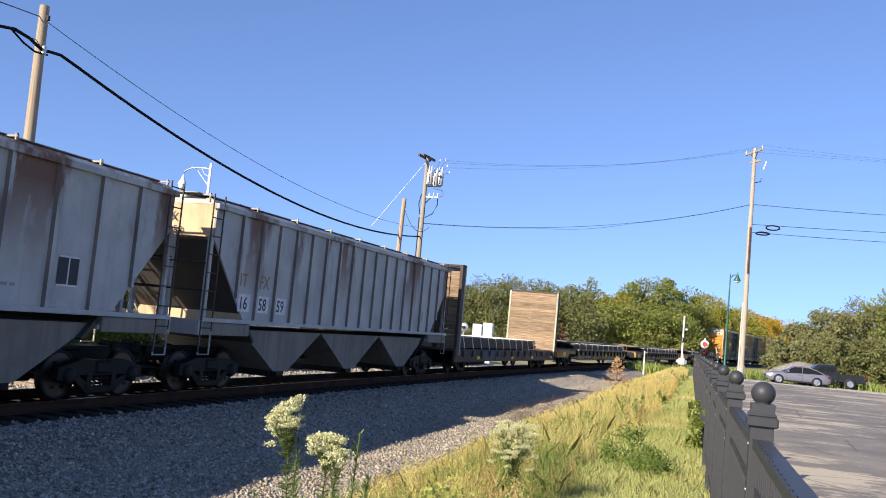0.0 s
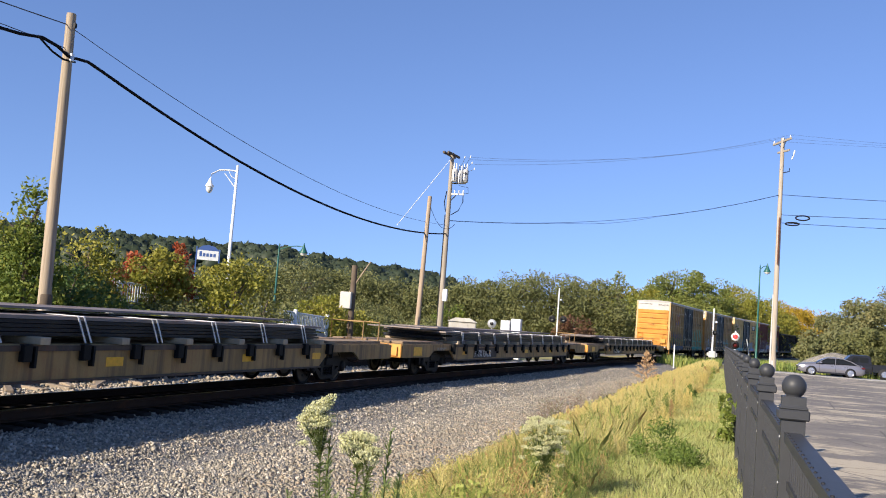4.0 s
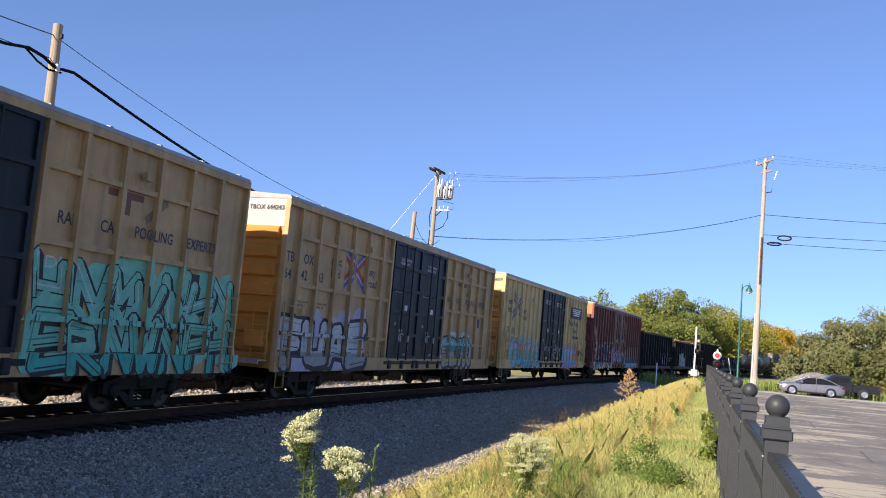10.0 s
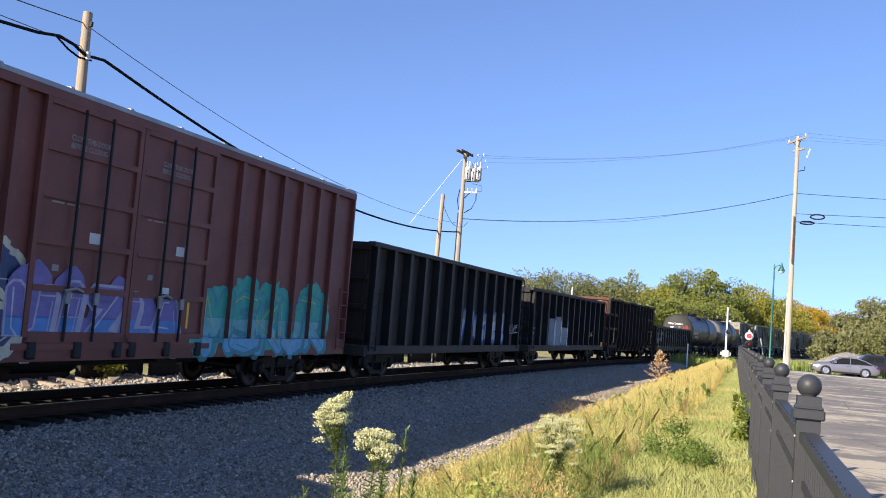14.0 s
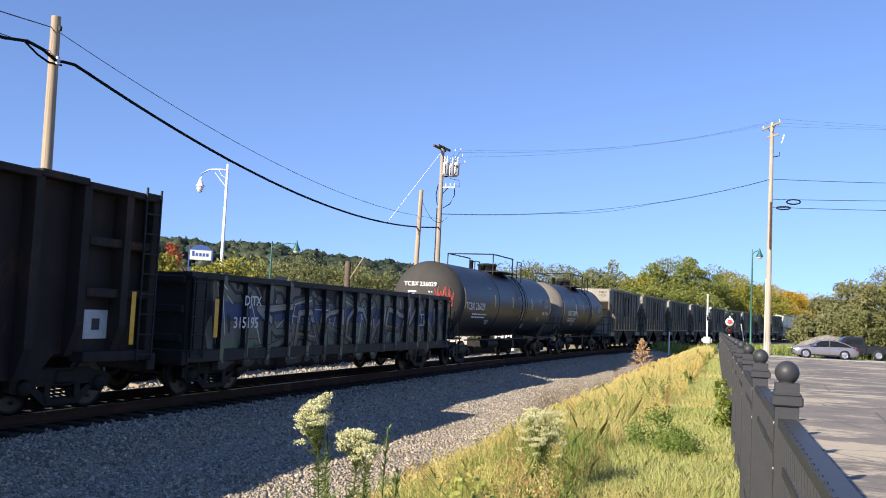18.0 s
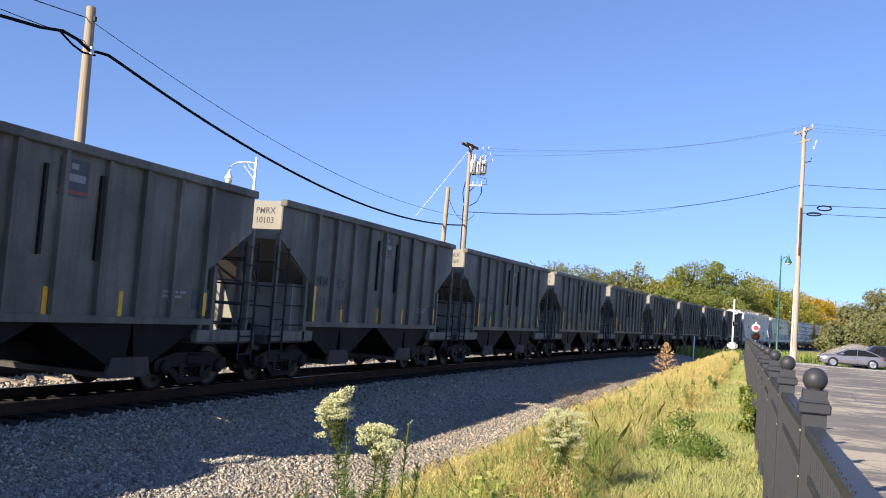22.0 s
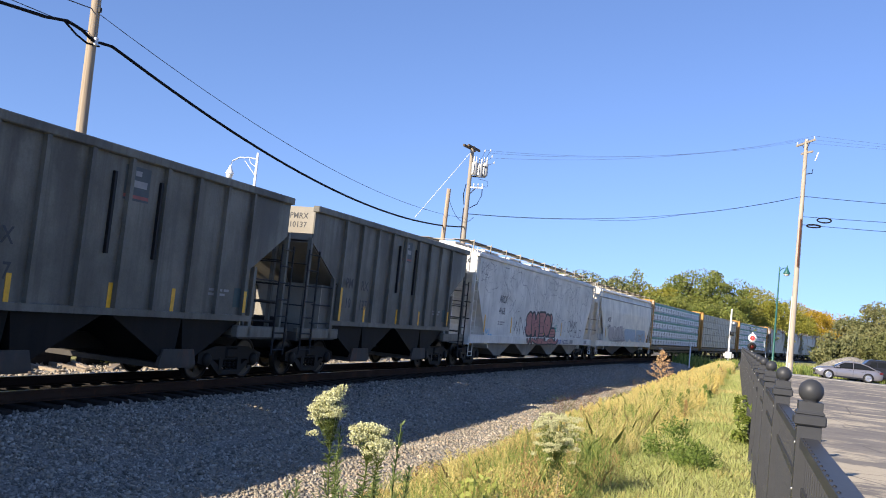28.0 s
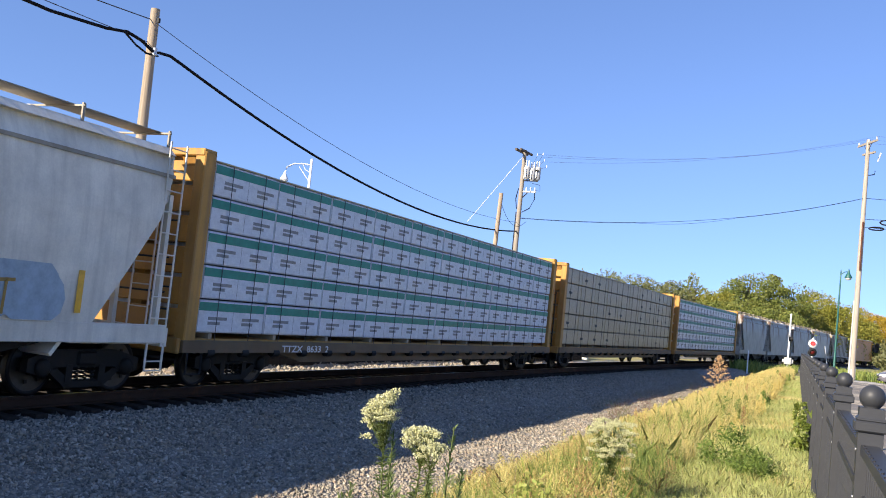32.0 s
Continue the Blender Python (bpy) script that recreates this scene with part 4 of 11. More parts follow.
# ---- boxcars ----
def boxcar_base(name, label, front, length, side, end, top, eave=5.02, floor=0.95):
    ob = car(name, label, front, length, "boxcars of the train")
    h = length / 2
    part("body", Geo().box(-1.42, 1.42, -h + 0.06, h - 0.06, floor + 0.05, eave), M[side], ob)
    g = Geo().prism([(-1.55, eave - 0.02), (1.55, eave - 0.02), (1.50, eave + 0.07), (0, eave + 0.16), (-1.50, eave + 0.07)], "y", -h, h)
    for i in range(13):
        y = -h + 0.4 + i * (length - 0.8) / 12
        g.prism([(-1.5, eave + 0.06), (1.5, eave + 0.06), (1.48, eave + 0.10), (0, eave + 0.19), (-1.48, eave + 0.10)], "y", y - 0.04, y + 0.04)
    part("roof", g, M["roofgrey"], ob, "pale grey sheet roof")
    for sgn in (-1, 1):
        part("side_sill", Geo().prism([(-h + 0.02, floor + 0.22), (-h + 0.02, floor - 0.16), (h - 0.02, floor - 0.16), (h - 0.02, floor + 0.22)], "x", *sorted((1.43 * sgn, 1.53 * sgn))), M[side], ob)
        part("top_chord", Geo().box(*sorted((1.42 * sgn, 1.54 * sgn)), -h, h, eave - 0.16, eave - 0.02), M[side], ob)
    for sgn in (-1, 1):  # ends: corrugated sheets, corner posts
        e = sgn * (h - 0.06)
        part("corner_post", Geo().box(-1.53, -1.40, *sorted((e, e + sgn * 0.07)), floor - 0.16, eave), M[side], ob)
        part("corner_post", Geo().box(1.40, 1.53, *sorted((e, e + sgn * 0.07)), floor - 0.16, eave), M[side], ob)
        part("end_panel", Geo().box(-1.41, 1.41, *sorted((e, e + sgn * 0.03)), floor - 0.1, eave - 0.72), M[end], ob)
        part("end_top_panel", Geo().box(-1.41, 1.41, *sorted((e, e + sgn * 0.045)), eave - 0.71, eave - 0.01), M[top], ob, "pale top panel of the end")
        n = 7
        for i in range(n):
            z = floor + 0.25 + i * (eave - floor - 1.3) / (n - 1)
            pr = [(e + sgn * 0.03, z), (e + sgn * 0.12, z + 0.06), (e + sgn * 0.14, z + 0.28), (e + sgn * 0.03, z + 0.36)]
            part("end_rib", Geo().prism(pr if sgn > 0 else pr[::-1], "x", -1.30, 1.30), M[end], ob)
        part("crossover_platform", Geo().box(-1.3, 1.3, *sorted((sgn * (h + 0.0), sgn * (h + 0.42))), 1.02, 1.06).box(-1.3, 1.3, *sorted((sgn * (h + 0.38), sgn * (h + 0.42))), 0.96, 1.06), M["galv"], ob, "pale steel crossover step")
    part("underframe", Geo().box(-0.2, 0.2, -h + 0.1, h - 0.1, 0.55, 0.98).box(-1.2, 1.2, -2.0, -1.7, 0.7, 0.98).box(-1.2, 1.2, 1.7, 2.0, 0.7, 0.98).box(-0.75, 0.75, -4, 4, 0.80, 0.97).tube([(0.5, -1.2, 0.68), (0.5, 0.2, 0.68)], 0.2, 10), M["steel"], ob)
    for sx in (-1, 1):
        for y in (-h + 0.35, h - 0.35):
            ladder(ob, 1.58 * sx, y, floor - 0.05, 2.5, "y", 0.44, side)
            stirrup(ob, 1.50 * sx, y, floor - 0.12, "steel" if y > 0 else end)
    for sx in (-1, 1):
        ladder(ob, 1.12 * sx, -h - 0.16, 1.1, 2.3, "x", 0.42, end)
    part("end_handrail", Geo().tube([(-1.45, -h - 0.12, 2.62), (1.45, -h - 0.12, 2.62)], 0.02, 5).tube([(-0.35, -h - 0.2, 1.05), (-0.35, -h - 0.2, 1.62), (0.4, -h - 0.2, 1.62), (0.4, -h - 0.2, 1.05)], 0.018, 5), M[end], ob)
    part("end_box", Geo().box(0.72, 1.25, -h - 0.22, -h - 0.05, 1.35, 1.75, 0.02), M[end], ob)
    truck(ob, -h + 2.4)
    truck(ob, h - 2.4)
    couplers(ob, h, 0.2)
    return ob


def plug_doors(ob, y0, y1, x, mat, floor=0.95, eave=5.02):
    """A pair of plug doors with frames, cross ribs, locking bars and bright hardware."""
    mid = (y0 + y1) / 2
    for a, b in ((y0, mid), (mid, y1)):
        d = part("door", Geo().box(x, x + 0.05, a + 0.02, b - 0.02, floor + 0.12, eave - 0.10), M[mat], ob, "dark plug door with locking bars")
        for yy in (a + 0.06, b - 0.06):
            part("stile", Geo().box(x + 0.05, x + 0.10, yy - 0.05, yy + 0.05, floor + 0.12, eave - 0.10), M[mat], d)
        for i in range(6):
            z = floor + 0.2 + i * (eave - floor - 0.45) / 5
            part("door_rib", Geo().box(x + 0.05, x + 0.105, a + 0.11, b - 0.11, z, z + 0.10), M[mat], d)
        for f in (0.36, 0.64):
            yy = a + (b - a) * f
            part("locking_bar", Geo().tube([(x + 0.12, yy, floor + 0.15), (x + 0.12, yy, eave - 0.2)], 0.025, 6), M["iron"], d)
            part("latch", Geo().box(x + 0.11, x + 0.15, yy - 0.05, yy + 0.05, 1.7, 1.9), M["letters_grey"], d)
        for k, word in enumerate(("CLOSE THIS DOOR", "BEFORE CLOSING", "MAIN DOOR")):
            lettering(ob, word, x + 0.053, a + 0.62, 4.30 - 0.13 * k, 0.125, "letters_white" if mat == "doorblack" else "letters_grey", squeeze=0.85)
        bars(ob, x + 0.053, a + 0.35, 3.38, [0.7, 0.5, 0.6], "letters_grey", h=0.03, gap=0.06, seed=int(a * 10) + 3)
        for yy, z, w_, h_, mm in ((a + 1.25, 2.62, 0.24, 0.26, "letters_white"), (a + 0.95, 1.75, 0.2, 0.34, "letters_white"), (a + 1.75, 1.35, 0.07, 0.5, "amber"), (a + 1.42, 1.2, 0.2, 0.12, "letters_grey"), (a + 0.5, 2.2, 0.14, 0.1, "letters_grey")):
            mark(d, "door_label", x + 0.052, yy, yy + w_, z, z + h_, mm, "small worn label")
        for f in (0.08, 0.5, 0.92):
            part("roller_bracket", Geo().box(x + 0.08, x + 0.16, a + (b - a) * f - 0.09, a + (b - a) * f + 0.09, floor - 0.12, floor + 0.14, 0.02), M["iron"], d)
        part("door_handle", Geo().tube([(x + 0.13, a + 0.75, 1.9), (x + 0.17, a + 0.95, 1.95), (x + 0.13, a + 1.15, 1.9)], 0.025, 6), M["letters_grey"], d, "worn operating lever")
    part("door_track", Geo().box(x, x + 0.13, y0 - 0.2, y1 + 0.2, floor + 0.02, floor + 0.12), M[mat], ob)


def ribbed_boxcar(front, number, end_number, marks):
    L = 18.15
    # one yellow car: shaded tan on the sides, lit yellow on the ends
    ob = boxcar_base("boxcar", "tall yellow boxcar, sides coloured tan as in shade, with black plug doors and graffiti", front, L, "tan", "yellow", "white")
    h = L / 2
    d0, d1 = -h + 6.88, -h + 11.82
    posts = [(-h + 0.75 + i * 1.05) for i in range(6)] + [d0 - 0.15] + [d1 + 0.15] + [d1 + 1.05 + i * 1.05 for i in range(5)]
    for sx in (-1, 1):
        for y in posts:
            part("side_post", Geo().box(*sorted((1.41 * sx, 1.53 * sx)), y - 0.055, y + 0.055, 1.15, 4.88), M["tan"], ob)
    cells = sorted(posts)
    for a, b in zip(cells, cells[1:]):
        if a > d0 - 0.2 and b < d1 + 0.2:
            continue
        for z in (4.16, 2.95, 1.72):
            part("side_rail", Geo().box(1.41, 1.50, a + 0.05, b - 0.05, z - 0.05, z + 0.05), M["tan"], ob)
    plug_doors(ob, d0, d1, 1.43, "doorblack")
    lettering(ob, "EXCESS HEIGHT CAR", -1.30, -h - 0.002, 4.76, 0.125, "letters_dark", "front")
    lettering(ob, end_number, 0.38, -h - 0.002, 4.72, 0.165, "letters_dark", "front")
    bars(ob, -0.3, -h - 0.092, 3.62, [0.45, 0.4, 0.3], "endprint", "front", 0.03, 0.055)
    bars(ob, -0.4, -h - 0.092, 3.02, [0.5, 0.6, 0.6], "endprint", "front", 0.03, 0.055)
    for text, y, z in marks:
        lettering(ob, text, 1.424, -h + y, z, 0.36, "letters_dark")
    crossed_emblem(ob, 1.532, -h + 4.22, 3.66, 1.3, 1.25, ("emb_blue2", "emb_red2", "g_white"), "crossed-arrow emblem in red and blue", [(y, 0.055) for y in posts], 1.423)
    bars(ob, 1.424, -h + 1.0, 2.52, [0.55, 0.4], "letters_faint", seed=5)
    bars(ob, 1.424, -h + 2.05, 2.52, [0.6, 0.4], "letters_faint", seed=6)
    mark(ob, "reflector", 1.424, -h + 0.95, -h + 1.3, 2.18, 2.36, "g_ochre")
    part("bracket", Geo().box(1.50, 1.60, -h + 4.9, -h + 5.05, 4.25, 4.4).box(1.50, 1.60, -h + 14.4, -h + 14.6, 4.35, 4.5), M["tan"], ob)
    for text, y, z, sz in (("next", 2.72, 3.66, 0.34), ("load", 2.72, 3.32, 0.34), ("any", 5.2, 3.58, 0.34), ("road", 5.2, 3.24, 0.34)):
        lettering(ob, text, 1.424, -h + y, z, sz, "letters_brown" if front < 150 else "letters_dark")
    for text, y in (("RAIL", 12.45), ("CAR", 13.5), ("POOLING", 14.3), ("EXPERTS", 15.95)):
        lettering(ob, text, 1.424 if len(text) < 5 else 1.534, -h + y, 3.28, 0.30, "letters_dark", squeeze=0.9)
    g = Geo().use(0).box(1.424, 1.426, -h + 13.6, -h + 14.6, 3.95, 4.08).box(1.424, 1.426, -h + 14.0, -h + 14.25, 3.66, 3.95).use(1)
    ribbon(g, [(-h + 14.75, 3.66), (-h + 15.3, 4.06)], 0.16, 1.426, 1)
    part("faded_logo", g, [M["maroon"], M["letters_faint"]], ob, "faded logo shapes above the lettering")
    mark(ob, "data_plate", 1.424, -h + 16.3, -h + 16.7, 2.45, 2.8, "g_black", "black data plate")
    POSTS[ob.name] = [(y, 0.055) for y in posts]
    return ob


POSTS = {}
SILL = ((0.98, 0.19, 1.532),)
BOXRAILS = SILL + ((1.72, 0.05, 1.502),)
car1 = ribbed_boxcar(139.5, "631337", "TBOX 631337", [("TB", 0.22, 3.50), ("OX", 1.12, 3.52), ("63", 0.20, 3.08), ("13", 1.05, 3.10), ("37", 1.95, 3.12)])
h1 = 18.15 / 2
P = dict(posts=POSTS[car1.name], rails=BOXRAILS, inner=1.423)
graffiti(car1, 1.532, -h1 + 0.6, -h1 + 6.3, 1.75, 2.5, "NEHMR", ["g_plum", "g_mauve", "g_mauve"], "g_black", 10, "", "", 0.3, wild=0.3, **P)
graffiti(car1, 1.545, -h1 + 0.5, -h1 + 6.7, 0.80, 2.08, "DWZYNS", ["g_deepblue", "g_deepblue", "g_navy", "g_moss", "g_fern", "g_fern"], "g_black", 11, "g_deepblue", "g_lime", 0.19, edge=1.5, posts=P["posts"], rails=((0.98, 0.19, 1.546), (1.72, 0.05, 1.515)), inner=1.436)
graffiti(car1, 1.532, -h1 + 12.1, -h1 + 18.0, 1.65, 2.75, "HNMUWHN", ["g_mint", "g_mint", "g_mint"], "g_black", 12, "g_mint", "g_white", 0.22, edge=1.22, wild=0.3, **P)
graffiti(car1, 1.545, -h1 + 12.1, -h1 + 18.0, 0.78, 1.95, "ERNWNFH", ["g_teal", "g_mint", "g_mint"], "g_black", 17, "g_mint", "g_tealdeep", 0.20, edge=1.28, posts=P["posts"], rails=((0.98, 0.19, 1.546), (1.72, 0.05, 1.515)), inner=1.436)
scribble(car1, 1.426, -h1 + 12.3, -h1 + 12.9, 2.5, 2.75, "g_white", 14, 5)
scribble(car1, 1.426, -h1 + 5.75, -h1 + 6.35, 2.22, 2.42, "g_black", 18, 12, 0.02)
scribble(car1, 1.49, -h1 + 7.3, -h1 + 8.3, 1.3, 1.75, "g_aqua", 19, 9, 0.025)
car2 = ribbed_boxcar(159.6, "", "TBOX 644243", [("TB", 0.22, 3.50), ("OX", 1.12, 3.52), ("64", 0.20, 3.08), ("42", 1.05, 3.10), ("43", 1.95, 3.12)])
P["posts"] = POSTS[car2.name]
graffiti(car2, 1.532, -h1 + 0.3, -h1 + 5.1, 0.78, 2.25, "FUAE", ["g_grey", "g_white", "g_white"], "g_black", 21, "g_lilac", "g_grey", 0.27, edge=1.5, **P)
graffiti(car2, 1.532, -h1 + 12.1, -h1 + 15.4, 0.85, 2.05, "ESTR", ["g_grey", "g_khaki2", "g_grey", "g_teal2", "g_aqua", "g_aqua"], "g_black", 22, "g_white", "g_white", 0.34, **P)
scribble(car2, 1.426, -h1 + 15.6, -h1 + 15.9, 1.1, 2.0, "g_white", 26, 3, 0.05)
for k in range(4):
    scribble(car2, 1.426, -h1 + 4.95 + 0.5 * k, -h1 + 5.25 + 0.5 * k, 1.15, 1.62, "g_black", 15 + k, 5, 0.02)
scribble(car2, 1.426, -h1 + 0.9, -h1 + 1.3, 2.2, 2.5, "letters_faint", 24, 5)


def smooth_boxcar():
    L = 18.1
    ob = boxcar_base("boxcar", "smooth-sided buff yellow boxcar with black doors and sky-blue graffiti", 179.5, L, "buff", "endgold", "endcream")
    h = L / 2
    d0, d1 = -h + 7.15, -h + 12.05
    ribs = [-h + 0.72 + 0.8 * i for i in range(22)]
    ribs = [y for y in ribs if not d0 - 0.2 < y < d1 + 0.2]
    for sx in (-1, 1):
        for y in ribs:
            pr = [(1.415 * sx, y - 0.075), (1.485 * sx, y - 0.045), (1.485 * sx, y + 0.045), (1.415 * sx, y + 0.075)]
            part("side_rib", Geo().prism(pr if sx < 0 else pr[::-1], "z", 1.15, 4.86), M["buff"], ob)
    P3 = dict(rails=SILL, posts=[(y, 0.045) for y in ribs], inner=1.423)
    plug_doors(ob, d0, d1, 1.43, "doorblack")
    x = 1.489
    lettering(ob, "TBOX 66070", 0.35, -h - 0.002, 4.70, 0.20, "letters_dark", "front")
    bars(ob, -0.7, -h - 0.092, 3.4, [0.5, 0.6], "endprint", "front", 0.03, 0.055)
    for text, y, z, s in (("next", 0.85, 3.75, 0.40), ("load", 0.85, 3.38, 0.40), ("any", 3.55, 3.45, 0.38), ("road", 3.5, 3.12, 0.38),
                          ("TB", 0.84, 2.42, 0.40), ("OX", 1.62, 2.40, 0.40), ("66", 0.82, 1.98, 0.40), ("07", 1.6, 1.97, 0.40), ("02", 2.42, 1.97, 0.40)):
        lettering(ob, text, x, -h + y, z, s, "letters_dark", squeeze=0.85)
    crossed_emblem(ob, x, -h + 2.63, 3.72, 1.5, 1.45, ("emb_blue", "emb_red", "letters_pale"), "crossed-arrow emblem in violet and red", P3["posts"], 1.423)
    g = Geo().use(0).box(x, x + 0.003, -h + 13.9, -h + 16.75, 3.72, 4.38)
    g.use(1)
    for k in range(4):
        g.box(x + 0.003, x + 0.006, -h + 14.2 + 0.1 * k, -h + 16.4 - 0.12 * k, 4.22 - 0.11 * k, 4.29 - 0.11 * k)
    part("logo_panel", g, [M["g_black"], M["letters_white"]], ob, "black logo panel with pale shapes")
    for text, y, z in (("Railcar Pooling", 13.45, 3.28), ("Experts", 14.55, 2.86)):
        lettering(ob, text, x, -h + y, z, 0.42, "letters_dark", squeeze=1.0)
    bars(ob, x, -h + 14.5, 2.50, [1.6], "letters_dark", h=0.17, seed=77)
    graffiti(ob, 1.488, -h + 1.75, -h + 7.0, 0.80, 2.2, "OUAMNA", ["g_aqua", "g_aqua", "g_aqua", "g_lilac", "g_pink3"], "g_slatelines", 31, "g_halo", "g_white", 0.28, edge=1.12, **P3)
    scribble(ob, 1.492, -h + 3.3, -h + 3.75, 1.35, 2.0, "g_ochre", 36, 3, 0.07)
    scribble(ob, 1.49, -h + 7.5, -h + 9.3, 1.15, 1.8, "g_grey", 35, 9, 0.04)
    scribble(ob, 1.49, -h + 9.9, -h + 11.9, 1.05, 1.9, "g_sky", 37, 8, 0.05)
    scribble(ob, 1.491, -h + 10.0, -h + 11.7, 1.0, 1.7, "g_white", 38, 7, 0.035)
    for yy in (8.3, 10.9):
        mark(ob, "door_label", 1.492, -h + yy, -h + yy + 0.35, 1.22, 1.38, "amber", "yellow warning label")
    graffiti(ob, 1.488, -h + 12.1, -h + 16.4, 0.80, 2.1, "OCOCO", ["g_orange", "g_orange", "g_rust2"], "g_orange", 33, "g_orange", "", 0.34, **P3)
    graffiti(ob, 1.493, -h + 12.15, -h + 15.6, 0.82, 2.15, "NMHK", ["g_blue2", "g_sky", "g_sky", "g_blue2"], "g_pink3", 32, "", "g_white", 0.32, edge=1.15, posts=P3["posts"], rails=((0.98, 0.19, 1.55),), inner=1.441)
    g = Geo()
    for k, (yy, zz, r) in enumerate(((15.5, 2.05, 0.16), (16.2, 2.1, 0.2), (16.35, 2.4, 0.09), (16.1, 2.38, 0.08), (16.95, 1.75, 0.13), (17.5, 1.65, 0.15), (15.2, 1.6, 0.12))):
        g.lathe([(0.0, x + 0.001), (r, x + 0.003)], 14, (0, -h + yy, zz), "x")
    tagged(part("paint_dots", g, M["emb_red2"], ob, "round dabs of red spray paint"), kind="stuff")
    for yy, zz in ((0.95, 1.55), (1.0, 1.35), (15.2, 2.2), (16.9, 2.3)):
        bars(ob, x, -h + yy, zz, [0.5, 0.4], "letters_faint", seed=int(10 * yy))
    part("ladder_bracket", Geo().box(1.50, 1.60, -h + 5.0, -h + 5.35, 4.12, 4.26), M["buff"], ob)
    mark(ob, "route_plate", x, -h + 16.35, -h + 16.8, 1.5, 1.85, "g_black", "black data plate")
    mark(ob, "reflector", 1.535, -h + 0.5, -h + 1.0, 0.98, 1.2, "amber")
    return ob


smooth_boxcar()


def maroon_boxcar():
    L = 17.9
    ob = boxcar_base("boxcar", "dark maroon ribbed boxcar with orange end top and graffiti", 199.7, L, "maroon", "maroon", "orange")
    h = L / 2
    d0, d1 = -h + 7.0, -h + 11.6
    for sx in (-1, 1):
        y = -h + 0.5
        while y < h - 0.3:
            if not (d0 - 0.1 < y < d1 + 0.1):
                part("side_post", Geo().box(*sorted((1.41 * sx, 1.53 * sx)), y - 0.07, y + 0.07, 1.12, 4.88), M["maroon"], ob)
            y += 0.86
    plug_doors(ob, d0, d1, 1.43, "maroon")
    bars(ob, 0.4, -h - 0.02, 4.7, [0.7], "letters_white", "front", 0.15)
    for k in range(7):
        scribble(ob, 1.536, -h + 0.75 + 0.07 * k, -h + 0.80 + 0.07 * k, 3.0 - 0.1 * k, 3.6 - 0.06 * k, "g_ochre", 46 + k, 3, 0.03)
    bars(ob, 1.534, -h + 0.95, 1.55, [0.7, 0.5], "letters_white", seed=9)
    lettering(ob, "TR", 1.534, -h + 1.05, 2.3, 0.34, "letters_white")
    lettering(ob, "19101", 1.534, -h + 0.95, 1.85, 0.34, "letters_white", squeeze=0.8)
    mark(ob, "reflector", 1.534, -h + 0.8, -h + 1.1, 1.0, 1.25, "amber")
    ys4 = [(-h + 0.5 + 0.86 * i, 0.07) for i in range(20) if not d0 - 0.1 < -h + 0.5 + 0.86 * i < d1 + 0.1]
    graffiti(ob, 1.532, -h + 1.3, -h + 6.7, 0.76, 2.62, "LSFC", ["g_navy", "g_navy", "g_navy"], "g_cream", 41, "", "g_navy", 0.27, wild=0.06, edge=1.42, posts=ys4, rails=SILL, inner=1.423)
    graffiti(ob, 1.50, -h + 6.75, -h + 10.8, 0.86, 2.1, "UIZLA", ["g_slateblue", "g_blue2", "g_violet", "g_violet"], "g_lilac", 42, "g_violet", "g_white", 0.30, edge=1.25)
    graffiti(ob, 1.532, -h + 11.6, -h + 16.6, 0.80, 2.35, "MSKUR", ["g_sky", "g_aqua", "g_teal", "g_teal"], "g_teal2", 43, "g_teal", "g_lime", 0.22, posts=ys4, rails=SILL, inner=1.423)
    scribble(ob, 1.426, -h + 0.9, -h + 1.35, 3.0, 3.4, "g_cream", 44, 6, 0.04)
    scribble(ob, 1.54, -h + 1.0, -h + 1.5, 2.65, 2.8, "g_white", 45, 6, 0.03)
    return ob


maroon_boxcar()


